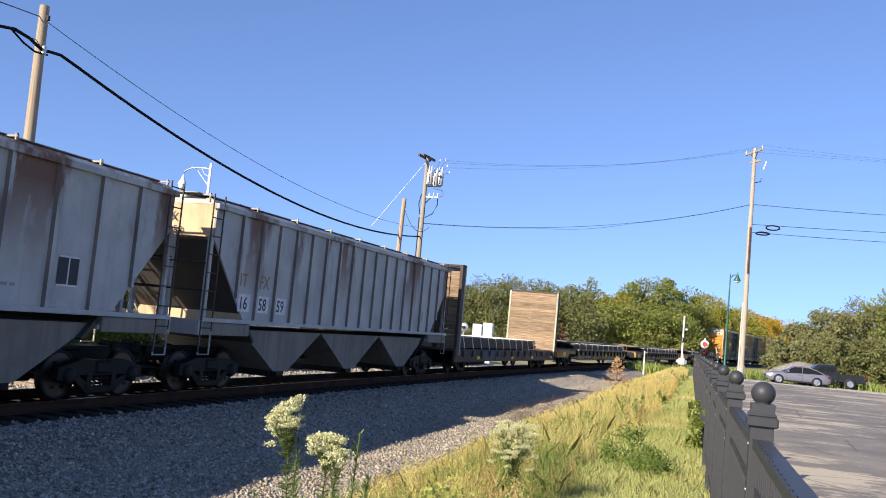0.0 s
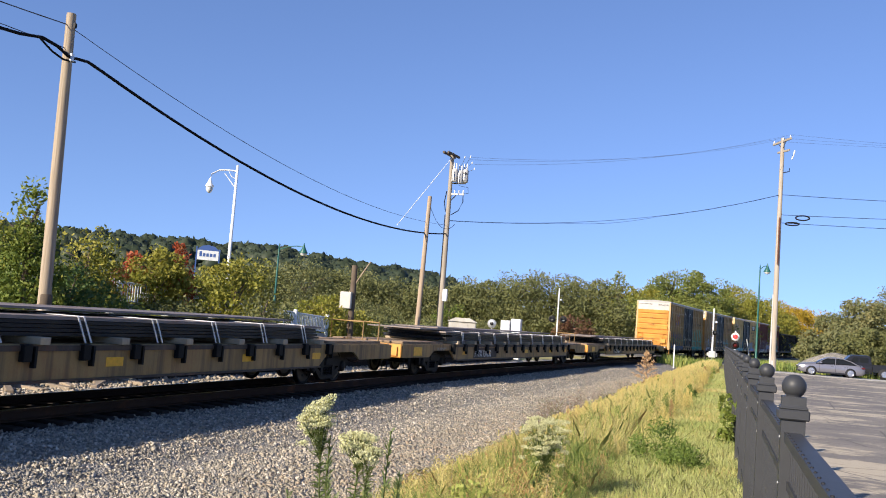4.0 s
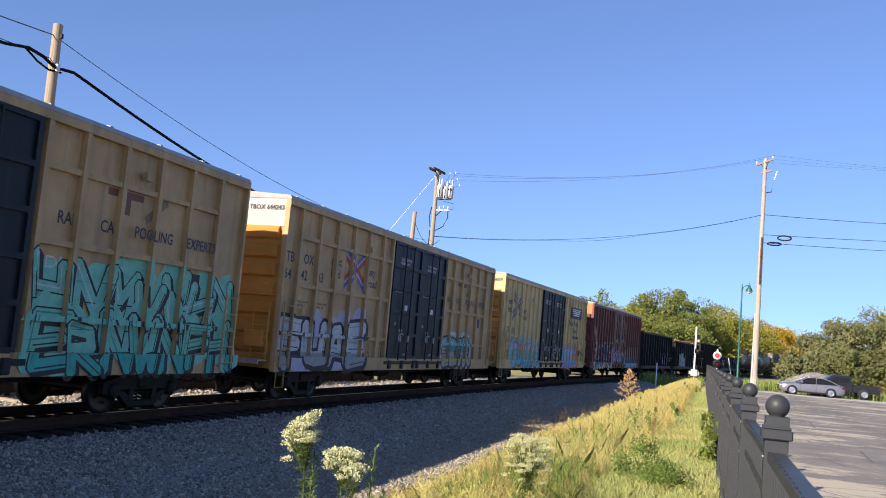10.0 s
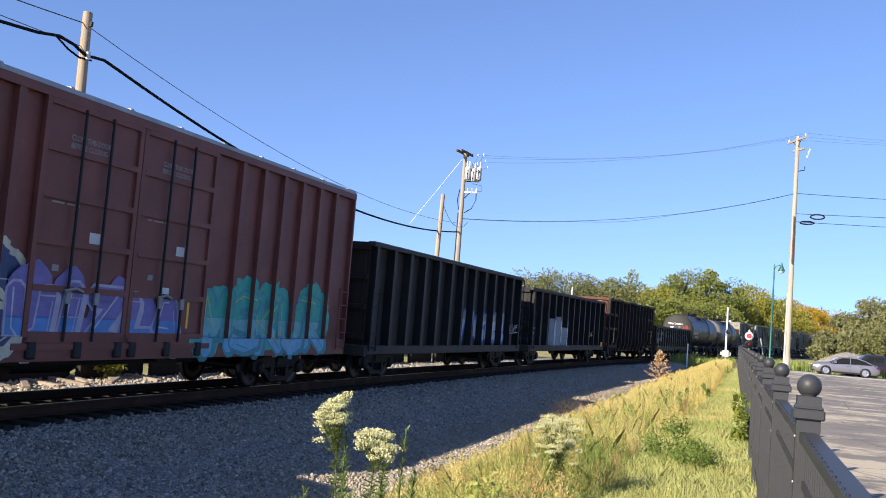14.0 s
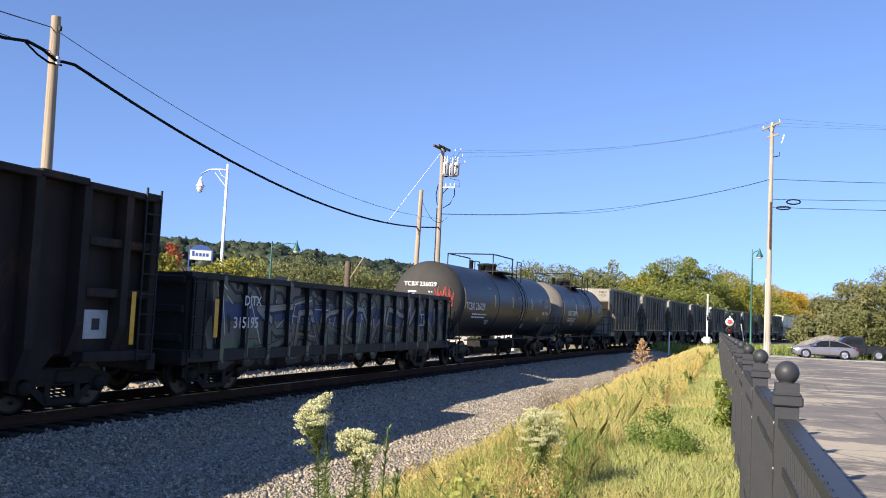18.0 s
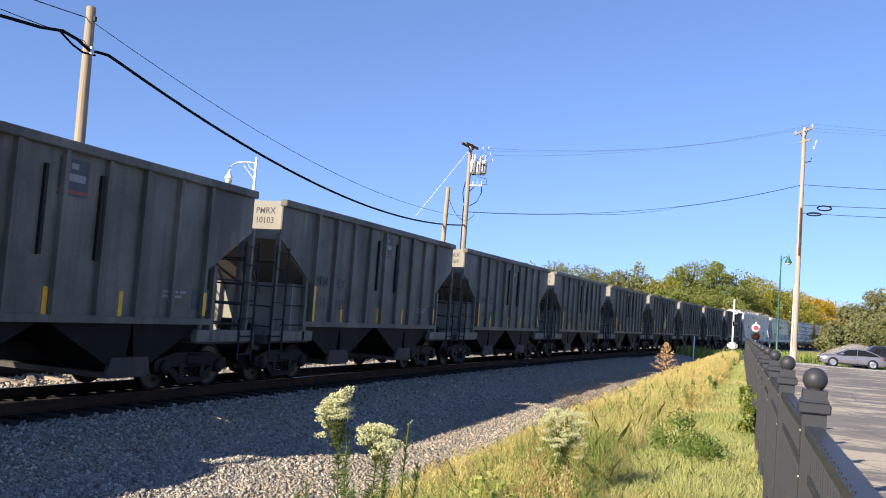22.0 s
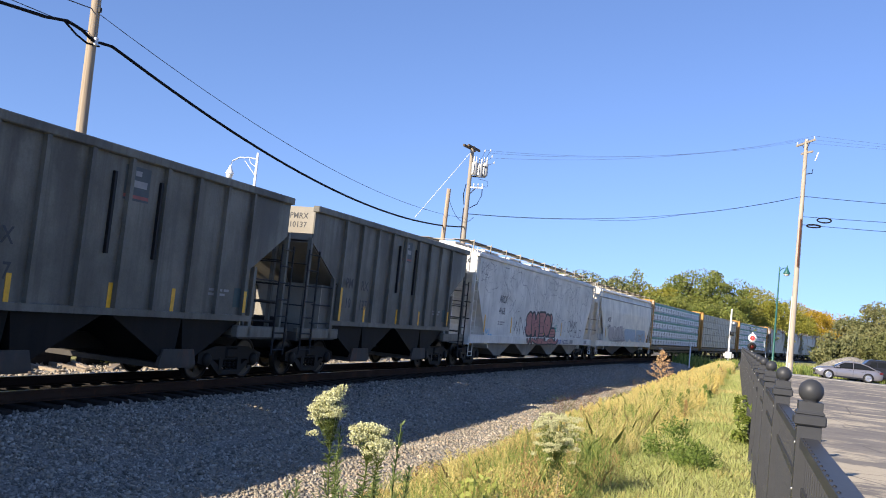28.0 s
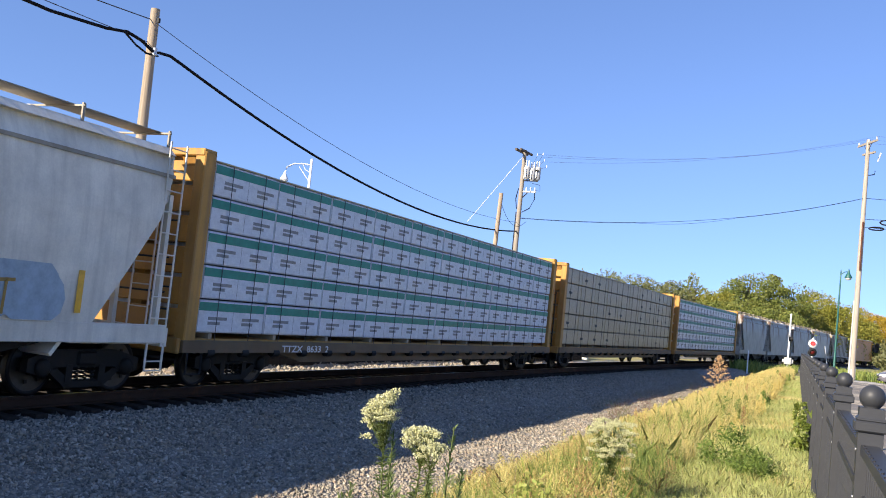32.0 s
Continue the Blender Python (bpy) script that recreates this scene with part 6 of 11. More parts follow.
# ---- open hoppers ----
def open_hopper(front):
    L, top, belt = 11.0, 4.15, 1.38
    ob = car("hopper_car", "warm grey ribbed open hopper car, its ends coloured lighter as sunlit", front, L, "grey open hopper cars of the train")
    h = L / 2
    for sx in (-1, 1):
        pr = [(-h, top), (-h, 3.30), (-h + 1.55, 2.33), (-h + 1.55, belt), (h - 1.55, belt), (h - 1.55, 2.33), (h, 3.30), (h, top)]
        part("side_sheet", Geo().prism(pr, "x", *sorted((1.40 * sx, 1.44 * sx))), M["pmgrey"], ob)
        part("top_chord", Geo().box(*sorted((1.36 * sx, 1.54 * sx)), -h - 0.02, h + 0.02, top - 0.12, top + 0.04, 0.02), M["pmgrey"], ob)
        part("side_sill", Geo().box(*sorted((1.38 * sx, 1.50 * sx)), -h + 1.3, h - 1.3, belt - 0.06, belt + 0.06), M["pmgrey"], ob)
        for sgn in (-1, 1):
            part("end_sill", Geo().box(*sorted((1.36 * sx, 1.50 * sx)), *sorted((sgn * (h + 0.35), sgn * (h - 1.7))), belt - 0.40, belt - 0.16, 0.01), M["pmgrey"], ob)
        for i in range(9):
            y = -h + 1.60 + i * (L - 3.2) / 8
            part("side_post", Geo().box(*sorted((1.44 * sx, 1.53 * sx)), y - 0.045, y + 0.045, belt + 0.06, top - 0.12), M["pmgrey"], ob)
    for sgn in (-1, 1):
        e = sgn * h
        # lit copy of the body grey for the end sheets
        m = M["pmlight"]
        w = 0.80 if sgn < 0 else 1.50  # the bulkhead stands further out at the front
        part("end_sheet", Geo().box(-1.40, 1.40, *sorted((e, e - sgn * 0.04)), 3.30, top), m, ob, "end sheet in a grey lightened for sunlight")
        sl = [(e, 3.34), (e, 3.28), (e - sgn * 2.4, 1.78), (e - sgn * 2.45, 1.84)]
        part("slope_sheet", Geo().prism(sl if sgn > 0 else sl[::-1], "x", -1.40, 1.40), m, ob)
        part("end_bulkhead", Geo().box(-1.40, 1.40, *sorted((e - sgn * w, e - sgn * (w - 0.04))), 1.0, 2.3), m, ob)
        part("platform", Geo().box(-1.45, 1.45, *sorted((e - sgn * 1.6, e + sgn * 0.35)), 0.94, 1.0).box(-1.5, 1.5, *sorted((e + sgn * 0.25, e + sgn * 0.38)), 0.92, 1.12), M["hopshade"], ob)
        part("brake_cylinder", Geo().tube([(-0.5, e - sgn * 0.75, 1.22), (0.35, e - sgn * 0.75, 1.22)], 0.11, 10).box(-0.2, 0.3, *sorted((e - sgn * 0.55, e - sgn * 0.3)), 1.0, 1.4, 0.03), M["steel"], ob)
        for x in (-1.42, -0.5, 0.45, 1.42):
            part("end_post", Geo().box(x - 0.05, x + 0.05, *sorted((e + sgn * 0.02, e + sgn * 0.10)), 1.0, 3.3 if abs(x) < 1 else 3.4), M["pmgrey"], ob)
        for x in (-0.5, 0.45):
            part("end_brace", Geo().tube([(x, e + sgn * 0.02, 3.2), (x + 0.05, e - sgn * (w - 0.02), 2.05 if sgn < 0 else 1.75)], 0.03, 6), M["pmgrey"], ob)
        for z in (1.3, 1.75, 2.2, 2.75):
            part("grab_rail", Geo().tube([(-1.42, e + sgn * 0.12, z), (1.42, e + sgn * 0.12, z)], 0.016, 5), M["iron"], ob)
        for sx in (-1, 1):
            part("corner_post", Geo().box(*sorted((1.40 * sx, 1.50 * sx)), *sorted((e - sgn * 1.30, e - sgn * 1.20)), 1.0, 2.50), M["pmgrey"], ob)
            if sgn < 0:
                part("wing_plate", Geo().box(*sorted((1.37 * sx, 1.395 * sx)), e + 0.80, e + 1.56, 1.0, 2.3), M["pmgrey"], ob)
            ladder(ob, 1.52 * sx, e - sgn * 0.02, 0.6, 3.1, "y", 0.5)
            for z in (1.35, 1.8, 2.25):
                part("grab_iron", Geo().tube([(1.46 * sx, e - sgn * 0.25, z), (1.46 * sx, e - sgn * 1.2, z)], 0.016, 5), M["iron"], ob)
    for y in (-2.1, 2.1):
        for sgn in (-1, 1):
            # near-black slopes: the shadow under the belt put into their colour
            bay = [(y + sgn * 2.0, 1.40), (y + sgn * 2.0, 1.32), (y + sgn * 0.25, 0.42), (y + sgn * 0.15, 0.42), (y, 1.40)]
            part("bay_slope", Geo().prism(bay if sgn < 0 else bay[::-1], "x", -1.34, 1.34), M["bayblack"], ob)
        part("outlet_gate", Geo().box(-1.36, 1.36, y - 0.55, y + 0.5, 0.36, 0.46).prism([(y - 0.6, 0.40), (y + 0.55, 0.40), (y + 0.45, 0.72), (y - 0.5, 0.72)], "x", 1.30, 1.38), M["hopshade"], ob)
    part("center_sill", Geo().box(-0.22, 0.22, -h - 0.3, h + 0.3, 0.62, 0.92), M["steel"], ob)
    for sx in (-1, 1):
        for y in (-0.38, 0.85):
            part("vibrator_bracket", Geo().box(*sorted((1.44 * sx, 1.50 * sx)), y - 0.03, y + 0.03, 2.35, 3.75), M["gonblack"], ob)
    for y, z in ((-3.9, 1.45), (-2.3, 1.42), (-0.12, 1.42), (1.6, 1.42), (3.9, 1.5)):
        x = 1.531 if abs(y) > 3.5 else 1.441
        part("reflector", Geo().box(x, x + 0.007, y - 0.05, y + 0.05, z, z + (0.85 if y < -3 else 0.45)), M["amber"], ob, "amber reflective strip")
    g = Geo().use(0).box(1.441, 1.445, -0.10, 0.56, 3.32, 3.92)
    g.use(1).box(1.445, 1.447, -0.03, 0.49, 3.56, 3.68).box(1.445, 1.447, 0.16, 0.32, 3.76, 3.85).use(2).box(1.445, 1.447, -0.10, 0.56, 3.36, 3.42)
    part("emblem", g, [M["badge"], M["letters_grey"], M["emb_red"]], ob, "grey-teal badge with a pale bar and a red foot")
    bars(ob, 1.446, 2.7, 1.9, [0.7, 0.6], "letters_grey", seed=3)
    g = Geo().box(1.445, 1.447, 3.6, 4.15, 1.6, 2.0)
    part("data_plate", g, M["slate"], ob)
    truck(ob, -h + 1.15)
    truck(ob, h - 1.15)
    couplers(ob, h, 0.25)
    return ob


pm_numbers = ["10120", "10103", "10069", "10132", "10112", "10050", "10130", "10117", "10137"]
PM_FRONT = [313.7 + 12.22 * i for i in range(9)]
for k, num in enumerate(pm_numbers):
    if k == 0:
        pm = pm_first = open_hopper(PM_FRONT[0])
    else:
        x, y, a = track(PM_FRONT[k] + 5.5)
        pm = copy_thing(pm_first, pose(x, y, 0, 0, 0, -math.degrees(a)))
        CARS.append((pm, PM_FRONT[k] + 5.5))
        wheels = [o for o in pm.children_recursive if o.name.startswith("wheelset")]
        for w in wheels:
            WHEELSETS.append((w, 0 if w.location.y < 0 else 1))
for (pm, _), num in zip([c for c in CARS if c[0].name.startswith("hopper_car")], pm_numbers):
    lettering(pm, "PMRX", 0.72, -5.502, 3.86, 0.20, "letters_dark", "front")
    lettering(pm, num, 0.72, -5.502, 3.64, 0.20, "letters_dark", "front")
    for t, y, z in (("PM", -3.72, 2.32), ("RX", -2.82, 2.30), (num[:2], -3.66, 1.80), (num[2:], -2.86, 1.78)):
        lettering(pm, t, 1.534, y, z, 0.36, "letters_dark", squeeze=0.9)
pm_face = [c[0] for c in CARS if c[0].name.startswith("hopper_car")][5]
g = Geo()  # a green blot sprayed over the posts
for k, (ry, rz, slot) in enumerate(((0.50, 0.60, 0), (0.42, 0.52, 3), (0.36, 0.46, 1), (0.12, 0.15, 2))):
    n = 26
    g.use(slot).add([(1.536 + 0.002 * k, 0.1 + (0.04 * k) + ry * math.cos(2 * math.pi * j / n) * (1 + 0.12 * math.sin(5 * j)) + 0.12 * math.sin(2 * math.pi * j / n), 2.05 + 0.06 * k + rz * math.sin(2 * math.pi * j / n)) for j in range(n)], [tuple(range(n))])
for k, (a, b) in enumerate((((-0.15, 2.6), (-0.3, 2.82)), ((0.3, 2.6), (0.45, 2.9)), ((-0.2, 1.6), (-0.42, 1.3)), ((0.2, 1.5), (0.3, 1.2)))):
    ribbon(g, [a, b], 0.10, 1.537, 1 if k < 2 else 0)
part("graffiti", g, [M["g_pink2"], M["g_lime"], M["g_teal2"], M["g_black"]], pm_face, "lime green sprayed blot with a dark line and pink edge")
scribble(pm_face, 1.446, 0.95, 1.35, 1.6, 2.3, "g_white", 72, 8, 0.03)


# ---- covered hoppers ----
def covered_hopper(label, front, length, top, belt, side, ribs, bays, roof_lift=0.32, curved=False, gap=0.14):
    ob = car("covered_hopper", label, front, length, "covered hopper cars of the train")
    h = length / 2
    cut = 1.55
    eave = top
    for sx in (-1, 1):
        pr = [(-h + 0.1, eave), (-h + 0.1, eave - 0.75), (-h + 0.1 + cut, belt), (h - 0.1 - cut, belt), (h - 0.1, eave - 0.75), (h - 0.1, eave)]
        if curved:
            g = Geo()
            prof = [(1.52, belt), (1.55, belt + 0.9), (1.54, belt + 1.8), (1.46, eave - 0.35), (1.30, eave)]
            for (xa, za), (xb, zb) in zip(prof, prof[1:]):
                ya, yb = [-h + 0.1 + cut * max(0, min(1, (eave - 0.75 - z) / (eave - 0.75 - belt))) for z in (za, zb)]
                q = [(xa * sx, ya, za), (xa * sx, -ya, za), (xb * sx, -yb, zb), (xb * sx, yb, zb)]
                g.add(q + [(x - 0.05 * sx, y, z) for x, y, z in q], [(0, 1, 2, 3) if sx > 0 else (3, 2, 1, 0), (7, 6, 5, 4) if sx > 0 else (4, 5, 6, 7)], False)
            part("side_sheet", g, M[side], ob)
        else:
            part("side_sheet", Geo().prism(pr, "x", *sorted((1.42 * sx, 1.46 * sx))), M[side], ob)
        part("side_sill", Geo().box(*sorted((1.40 * sx, 1.53 * sx)), -h - 0.1, h + 0.1, belt - (0.06 if ribs else 0.28), belt + 0.03, 0.01), M[side], ob)
        if ribs:
            for sgn in (-1, 1):
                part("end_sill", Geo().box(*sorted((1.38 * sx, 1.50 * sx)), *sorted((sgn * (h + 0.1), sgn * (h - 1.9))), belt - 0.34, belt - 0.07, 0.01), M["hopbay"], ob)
        if not curved:
            part("top_chord", Geo().box(*sorted((1.40 * sx, 1.54 * sx)), -h + 0.05, h - 0.05, eave - 0.1, eave + 0.02, 0.01), M[side], ob)
        else:
            part("eave_strip", Geo().box(*sorted((1.42 * sx, 1.50 * sx)), -h + 0.1, h - 0.1, eave - 0.42, eave - 0.36), M["walk"], ob)
        for i in range(ribs):
            y = -h + 1.2 + i * (length - 2.4) / max(1, ribs - 1)
            z0 = belt if abs(y) < h - 0.1 - cut else belt + (abs(y) - h + 0.1 + cut) * (eave - 0.75 - belt) / cut
            g = Geo().prism([(1.46 * sx, y - 0.06), (1.525 * sx, y - 0.04), (1.525 * sx, y + 0.04), (1.46 * sx, y + 0.06)][::-1 if sx > 0 else 1], "z", z0, eave - 0.08)
            # slot 1 darkens only the two flanks, as painted shade
            g.m = [0, 0, 1, 0, 1, 0] if sx < 0 else [0, 0, 1, 0, 1, 0]
            part("side_post", g, [M[side], M["ribshade"]], ob)
    part("roof", Geo().prism([(-1.45, eave - 0.02), (1.45, eave - 0.02), (1.30, eave + 0.12), (0.7, eave + roof_lift * 0.8), (0, eave + roof_lift), (-0.7, eave + roof_lift * 0.8), (-1.30, eave + 0.12)], "y", -h + 0.1, h - 0.1), M[side], ob)
    rz = eave + roof_lift + gap
    for sx in (-0.75, 0.75):
        g = Geo()
        g.box(sx - 0.3, sx + 0.3, -h - 0.1, h + 0.1, rz, rz + 0.014)
        part("roof_walk", g, M["walk"], ob, "steel grating roof walk")
    for i in range(int(length / 1.9) + 1):
        y = -h + 0.1 + i * (length - 0.2) / int(length / 1.9)
        part("walk_bracket", Geo().box(-1.28, 1.28, y - 0.02, y + 0.02, rz - 0.03, rz).box(1.235, 1.265, y - 0.025, y + 0.025, eave + 0.05, rz + 0.03).box(-1.265, -1.235, y - 0.025, y + 0.025, eave + 0.05, rz + 0.03), M["walk"], ob)
    for i in range(max(3, int(length / 3))):
        y = -h + 1.4 + i * (length - 2.8) / (max(3, int(length / 3)) - 1)
        part("hatch", Geo().box(-0.35, 0.35, y - 0.9, y + 0.9, eave + roof_lift - 0.05, eave + roof_lift + 0.1, 0.03), M[side], ob)
    for sgn in (-1, 1):
        e = sgn * (h - 0.1)
        part("end_sheet", Geo().box(-1.42, 1.42, *sorted((e, e - sgn * 0.04)), eave - 0.78, eave), M["hopend" if ribs else side], ob)
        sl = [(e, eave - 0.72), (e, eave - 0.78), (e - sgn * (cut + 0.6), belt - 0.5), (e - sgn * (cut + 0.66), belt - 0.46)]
        # on ribbed cars the slope sheet carries painted shade
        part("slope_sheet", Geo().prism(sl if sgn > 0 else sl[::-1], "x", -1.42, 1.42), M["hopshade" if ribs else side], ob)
        part("platform", Geo().box(-1.45, 1.45, *sorted((e - sgn * (cut + 0.3), e + sgn * 0.25)), belt - 0.3, belt - 0.22).box(-1.5, 1.5, *sorted((e + sgn * 0.12, e + sgn * 0.28)), belt - 0.34, belt - 0.02), M[side], ob)
        part("shear_plate", Geo().box(-1.40, 1.40, *sorted((e - sgn * (cut - 0.05), e - sgn * (cut - 0.01))), belt - 0.25, belt + 0.75), M["hopend" if ribs else side], ob)
        for x in (-1.40, -0.45, 0.45, 1.40):
            part("end_post", Geo().box(x - 0.05, x + 0.05, *sorted((e - sgn * 0.02, e + sgn * 0.07)), belt - 0.25, eave - 0.7), M[side], ob)
        for sx in (-1, 1):
            ladder(ob, 1.5 * sx, e + sgn * 0.0, belt - 0.7, eave + 0.2, "y", 0.42, "hopshade" if ribs else side, r=0.013)
            stirrup(ob, 1.5 * sx, e, belt - 0.25, side, 0.5)
        ladder(ob, -1.1 if ribs else 0.9, e + sgn * 0.14, belt - 0.2, eave + 0.2, "x", 0.42, "hopshade" if ribs else side, r=0.013)
        part("grab_rail", Geo().tube([(-1.42, e + sgn * 0.16, belt + 0.6), (1.42, e + sgn * 0.16, belt + 0.6)], 0.018, 5).tube([(-1.42, e + sgn * 0.16, belt + 1.2), (1.42, e + sgn * 0.16, belt + 1.2)], 0.018, 5), M["iron"], ob)
    inner = length - 2 * cut - 0.6
    w = inner / bays
    for k in range(bays):
        y = -inner / 2 + (k + 0.5) * w
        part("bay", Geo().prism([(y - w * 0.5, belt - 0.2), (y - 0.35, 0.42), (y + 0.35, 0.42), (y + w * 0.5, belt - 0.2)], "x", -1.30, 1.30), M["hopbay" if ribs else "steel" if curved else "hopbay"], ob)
        part("outlet_gate", Geo().box(-1.2, 1.2, y - 0.4, y + 0.4, 0.28, 0.44, 0.02).tube([(1.2, y - 0.25, 0.36), (1.36, y - 0.25, 0.36)], 0.06, 8), M["steel"], ob)
    part("center_sill", Geo().box(-0.22, 0.22, -h - 0.1, h + 0.1, 0.62, 0.92), M["steel"], ob)
    truck(ob, -h + 1.15)
    truck(ob, h - 1.15)
    couplers(ob, h, 0.2)
    return ob


RUSTY = "light grey covered hopper streaked with rust, steel roof walk"
hop0 = covered_hopper(RUSTY, -0.9, 16.5, 4.10, 1.62, "hopgrey", 14, 3, 0.16, gap=0.05)
g = Geo().box(1.47, 1.474, 5.1, 5.6, 2.05, 2.5)
part("data_plate", g, M["g_black"], hop0, "black data plate")
part("data_frame", Geo().box(1.474, 1.477, 5.1, 5.6, 2.02, 2.05).box(1.474, 1.477, 5.1, 5.6, 2.5, 2.53).box(1.474, 1.477, 5.34, 5.37, 2.05, 2.5), M["letters_white"], hop0)
bars(hop0, 1.47, 3.0, 1.95, [1.2, 0.9], "letters_grey", seed=3)
hop1 = covered_hopper(RUSTY, 17.0, 16.4, 4.10, 1.62, "hopgrey", 17, 3, 0.16, gap=0.05)
lettering(hop1, "ITFX", -0.05, -8.16, 3.72, 0.26, "letters_dark", "front")
lettering(hop1, "165859", -0.05, -8.16, 3.42, 0.24, "letters_dark", "front")
for k, (a, b) in enumerate((("IT", "16"), ("FX", "58"), ("", "59"))):
    if a:
        lettering(hop1, a, 1.464, -6.88 + 0.875 * k, 2.42, 0.42, "letters_faint", squeeze=0.95)
    mark(hop1, "number_patch", 1.461, -6.87 + 0.875 * k, -6.35 + 0.875 * k, 1.84, 2.24, "letters_white", "white painted patch behind a number")
    lettering(hop1, b, 1.466, -6.84 + 0.875 * k, 1.90, 0.40, "letters_dark", squeeze=0.95)
mark(hop1, "data_plate", 1.463, 5.2, 5.6, 2.0, 2.35, "letters_grey")
wh1 = covered_hopper("white covered hopper with cracked paint lines and bold graffiti", 423.6, 19.3, 4.22, 1.20, "hopwhite", 0, 4)
lettering(wh1, "ARSX", 0.55, -9.56, 3.85, 0.26, "letters_dark", "front")
lettering(wh1, "4165", 0.58, -9.56, 3.55, 0.26, "letters_dark", "front")
lettering(wh1, "ARSX", 1.4655, -6.6, 2.55, 0.42, "letters_dark", squeeze=0.95)
lettering(wh1, "4165", 1.465, -6.55, 2.08, 0.40, "letters_dark", squeeze=0.95)
bars(wh1, 1.465, -6.6, 1.75, [0.9, 0.7], "letters_grey", seed=4)
graffiti(wh1, 1.462, -2.7, 2.0, 1.24, 2.42, "SHEOL", ["g_salmon", "g_salmon"], "g_black", 81, "", "g_wine", 0.34, wild=0.05, edge=1.45, label="rounded salmon graffiti letters with thick black outline")
graffiti(wh1, 1.538, -2.9, 2.3, 0.94, 1.22, "INELOU", ["g_salmon"], "g_black", 85, "g_black", "", 0.36, wild=0.05, edge=1.4)
scribble(wh1, 1.467, -4.6, -2.8, 1.3, 2.1, "g_black", 82, 9, 0.04, "WN")
scribble(wh1, 1.467, 2.5, 4.2, 1.5, 2.15, "g_grey", 87, 9, 0.025, "DEO")
scribble(wh1, 1.467, 4.5, 6.4, 1.5, 2.2, "g_black", 83, 12, 0.045, "CMMS")
scribble(wh1, 1.467, 5.0, 7.6, 1.24, 1.75, "g_black", 86, 12, 0.03, "CUUD")
scribble(wh1, 1.54, 2.5, 3.2, 0.97, 1.15, "g_blue", 88, 12, 0.03, "STBE")
scribble(wh1, 1.54, 3.4, 4.6, 0.97, 1.15, "g_navy", 89, 12, 0.03, "MEZZL")
scribble(wh1, 1.467, 2.0, 2.4, 1.5, 1.85, "g_tealdeep", 90, 6, 0.05)
scribble(wh1, 1.467, -8.0, -7.2, 1.2, 1.5, "g_sky", 84, 6, 0.05)
for y in (4.9, 8.0):
    mark(wh1, "cover_patch", 1.537, y, y + 0.6, 0.98, 1.16, "letters_grey", "dark grey painted-over patch")
for y in (-8.2, -4.9, 0.1, 3.2):
    mark(wh1, "reflector", 1.465, y, y + 0.12, 1.35, 2.0, "amber")
rnd = random.Random(8)
g = Geo()


def crack(y, z, a, n, w):
    """A wandering split in the paint that forks as it goes."""
    for k in range(n):
        y2, z2 = y + 0.11 * math.cos(a) * rnd.uniform(0.6, 1.3), z + 0.11 * math.sin(a) * rnd.uniform(0.6, 1.3)
        if not (1.3 < z2 < 4.02 and abs(y2) < 9.1 - max(0, (3.4 - z2) * 0.75)):
            return
        ribbon(g, [(y, z), (y2, z2)], w, 1.4622, 0)
        y, z = y2, z2
        a += rnd.uniform(-0.45, 0.45)
        if rnd.random() < 0.17:
            crack(y, z, a + rnd.choice((-1.4, 1.4)), rnd.randint(2, 7), w * 0.75)


for k in range(9):  # long splits down the sheet joints, with side cracks
    crack(-8.2 + 2.05 * k + rnd.uniform(-0.2, 0.2), 3.98, -1.6, 26, 0.024)
for k in range(95):  # short splits along the eave, and patches of crazing
    y = rnd.uniform(-9, 9)
    z = rnd.choice((3.95, 3.95, 3.6, rnd.uniform(2.2, 3.6)))
    if noise.noise((y * 0.5, z * 0.8, 5)) > -0.08:
        crack(y, z, rnd.choice((-1.6, -1.0, 0.0, 3.1, -2.2)), rnd.randint(3, 9), 0.018)
part("paint_cracks", g, M["g_crack"], wh1, "crazed lines in the old paint")
wh2 = covered_hopper("cream covered hopper with rounded sides and painted-over graffiti", 444.4, 16.1, 4.15, 1.18, "hopcream", 0, 2, 0.25, True)
lettering(wh2, "ACFX", 1.56, -5.9, 2.38, 0.36, "letters_dark", squeeze=0.9)
lettering(wh2, "51291", 1.56, -5.9, 1.95, 0.36, "letters_dark", squeeze=0.9)
g = Geo()
rnd = random.Random(92)
for k in range(46):  # painted-over patches, pale and blue-grey
    y, z, r = rnd.uniform(-5.2, 5.3), rnd.uniform(1.3, 1.9), rnd.uniform(0.25, 0.5)
    n = 14
    slot = 0 if y < -0.8 else 1
    g.use(slot).add([(1.557 + 0.0002 * k, y + r * 1.2 * math.cos(2 * math.pi * j / n), min(2.05 if slot else 2.2, max(1.22, z + r * math.sin(2 * math.pi * j / n)))) for j in range(n)], [tuple(range(n))])
part("painted_patch", g, [M["primer"], M["bluegrey"]], wh2, "rolled-over patches of pale primer")["kind"] = "stuff"
g = Geo()
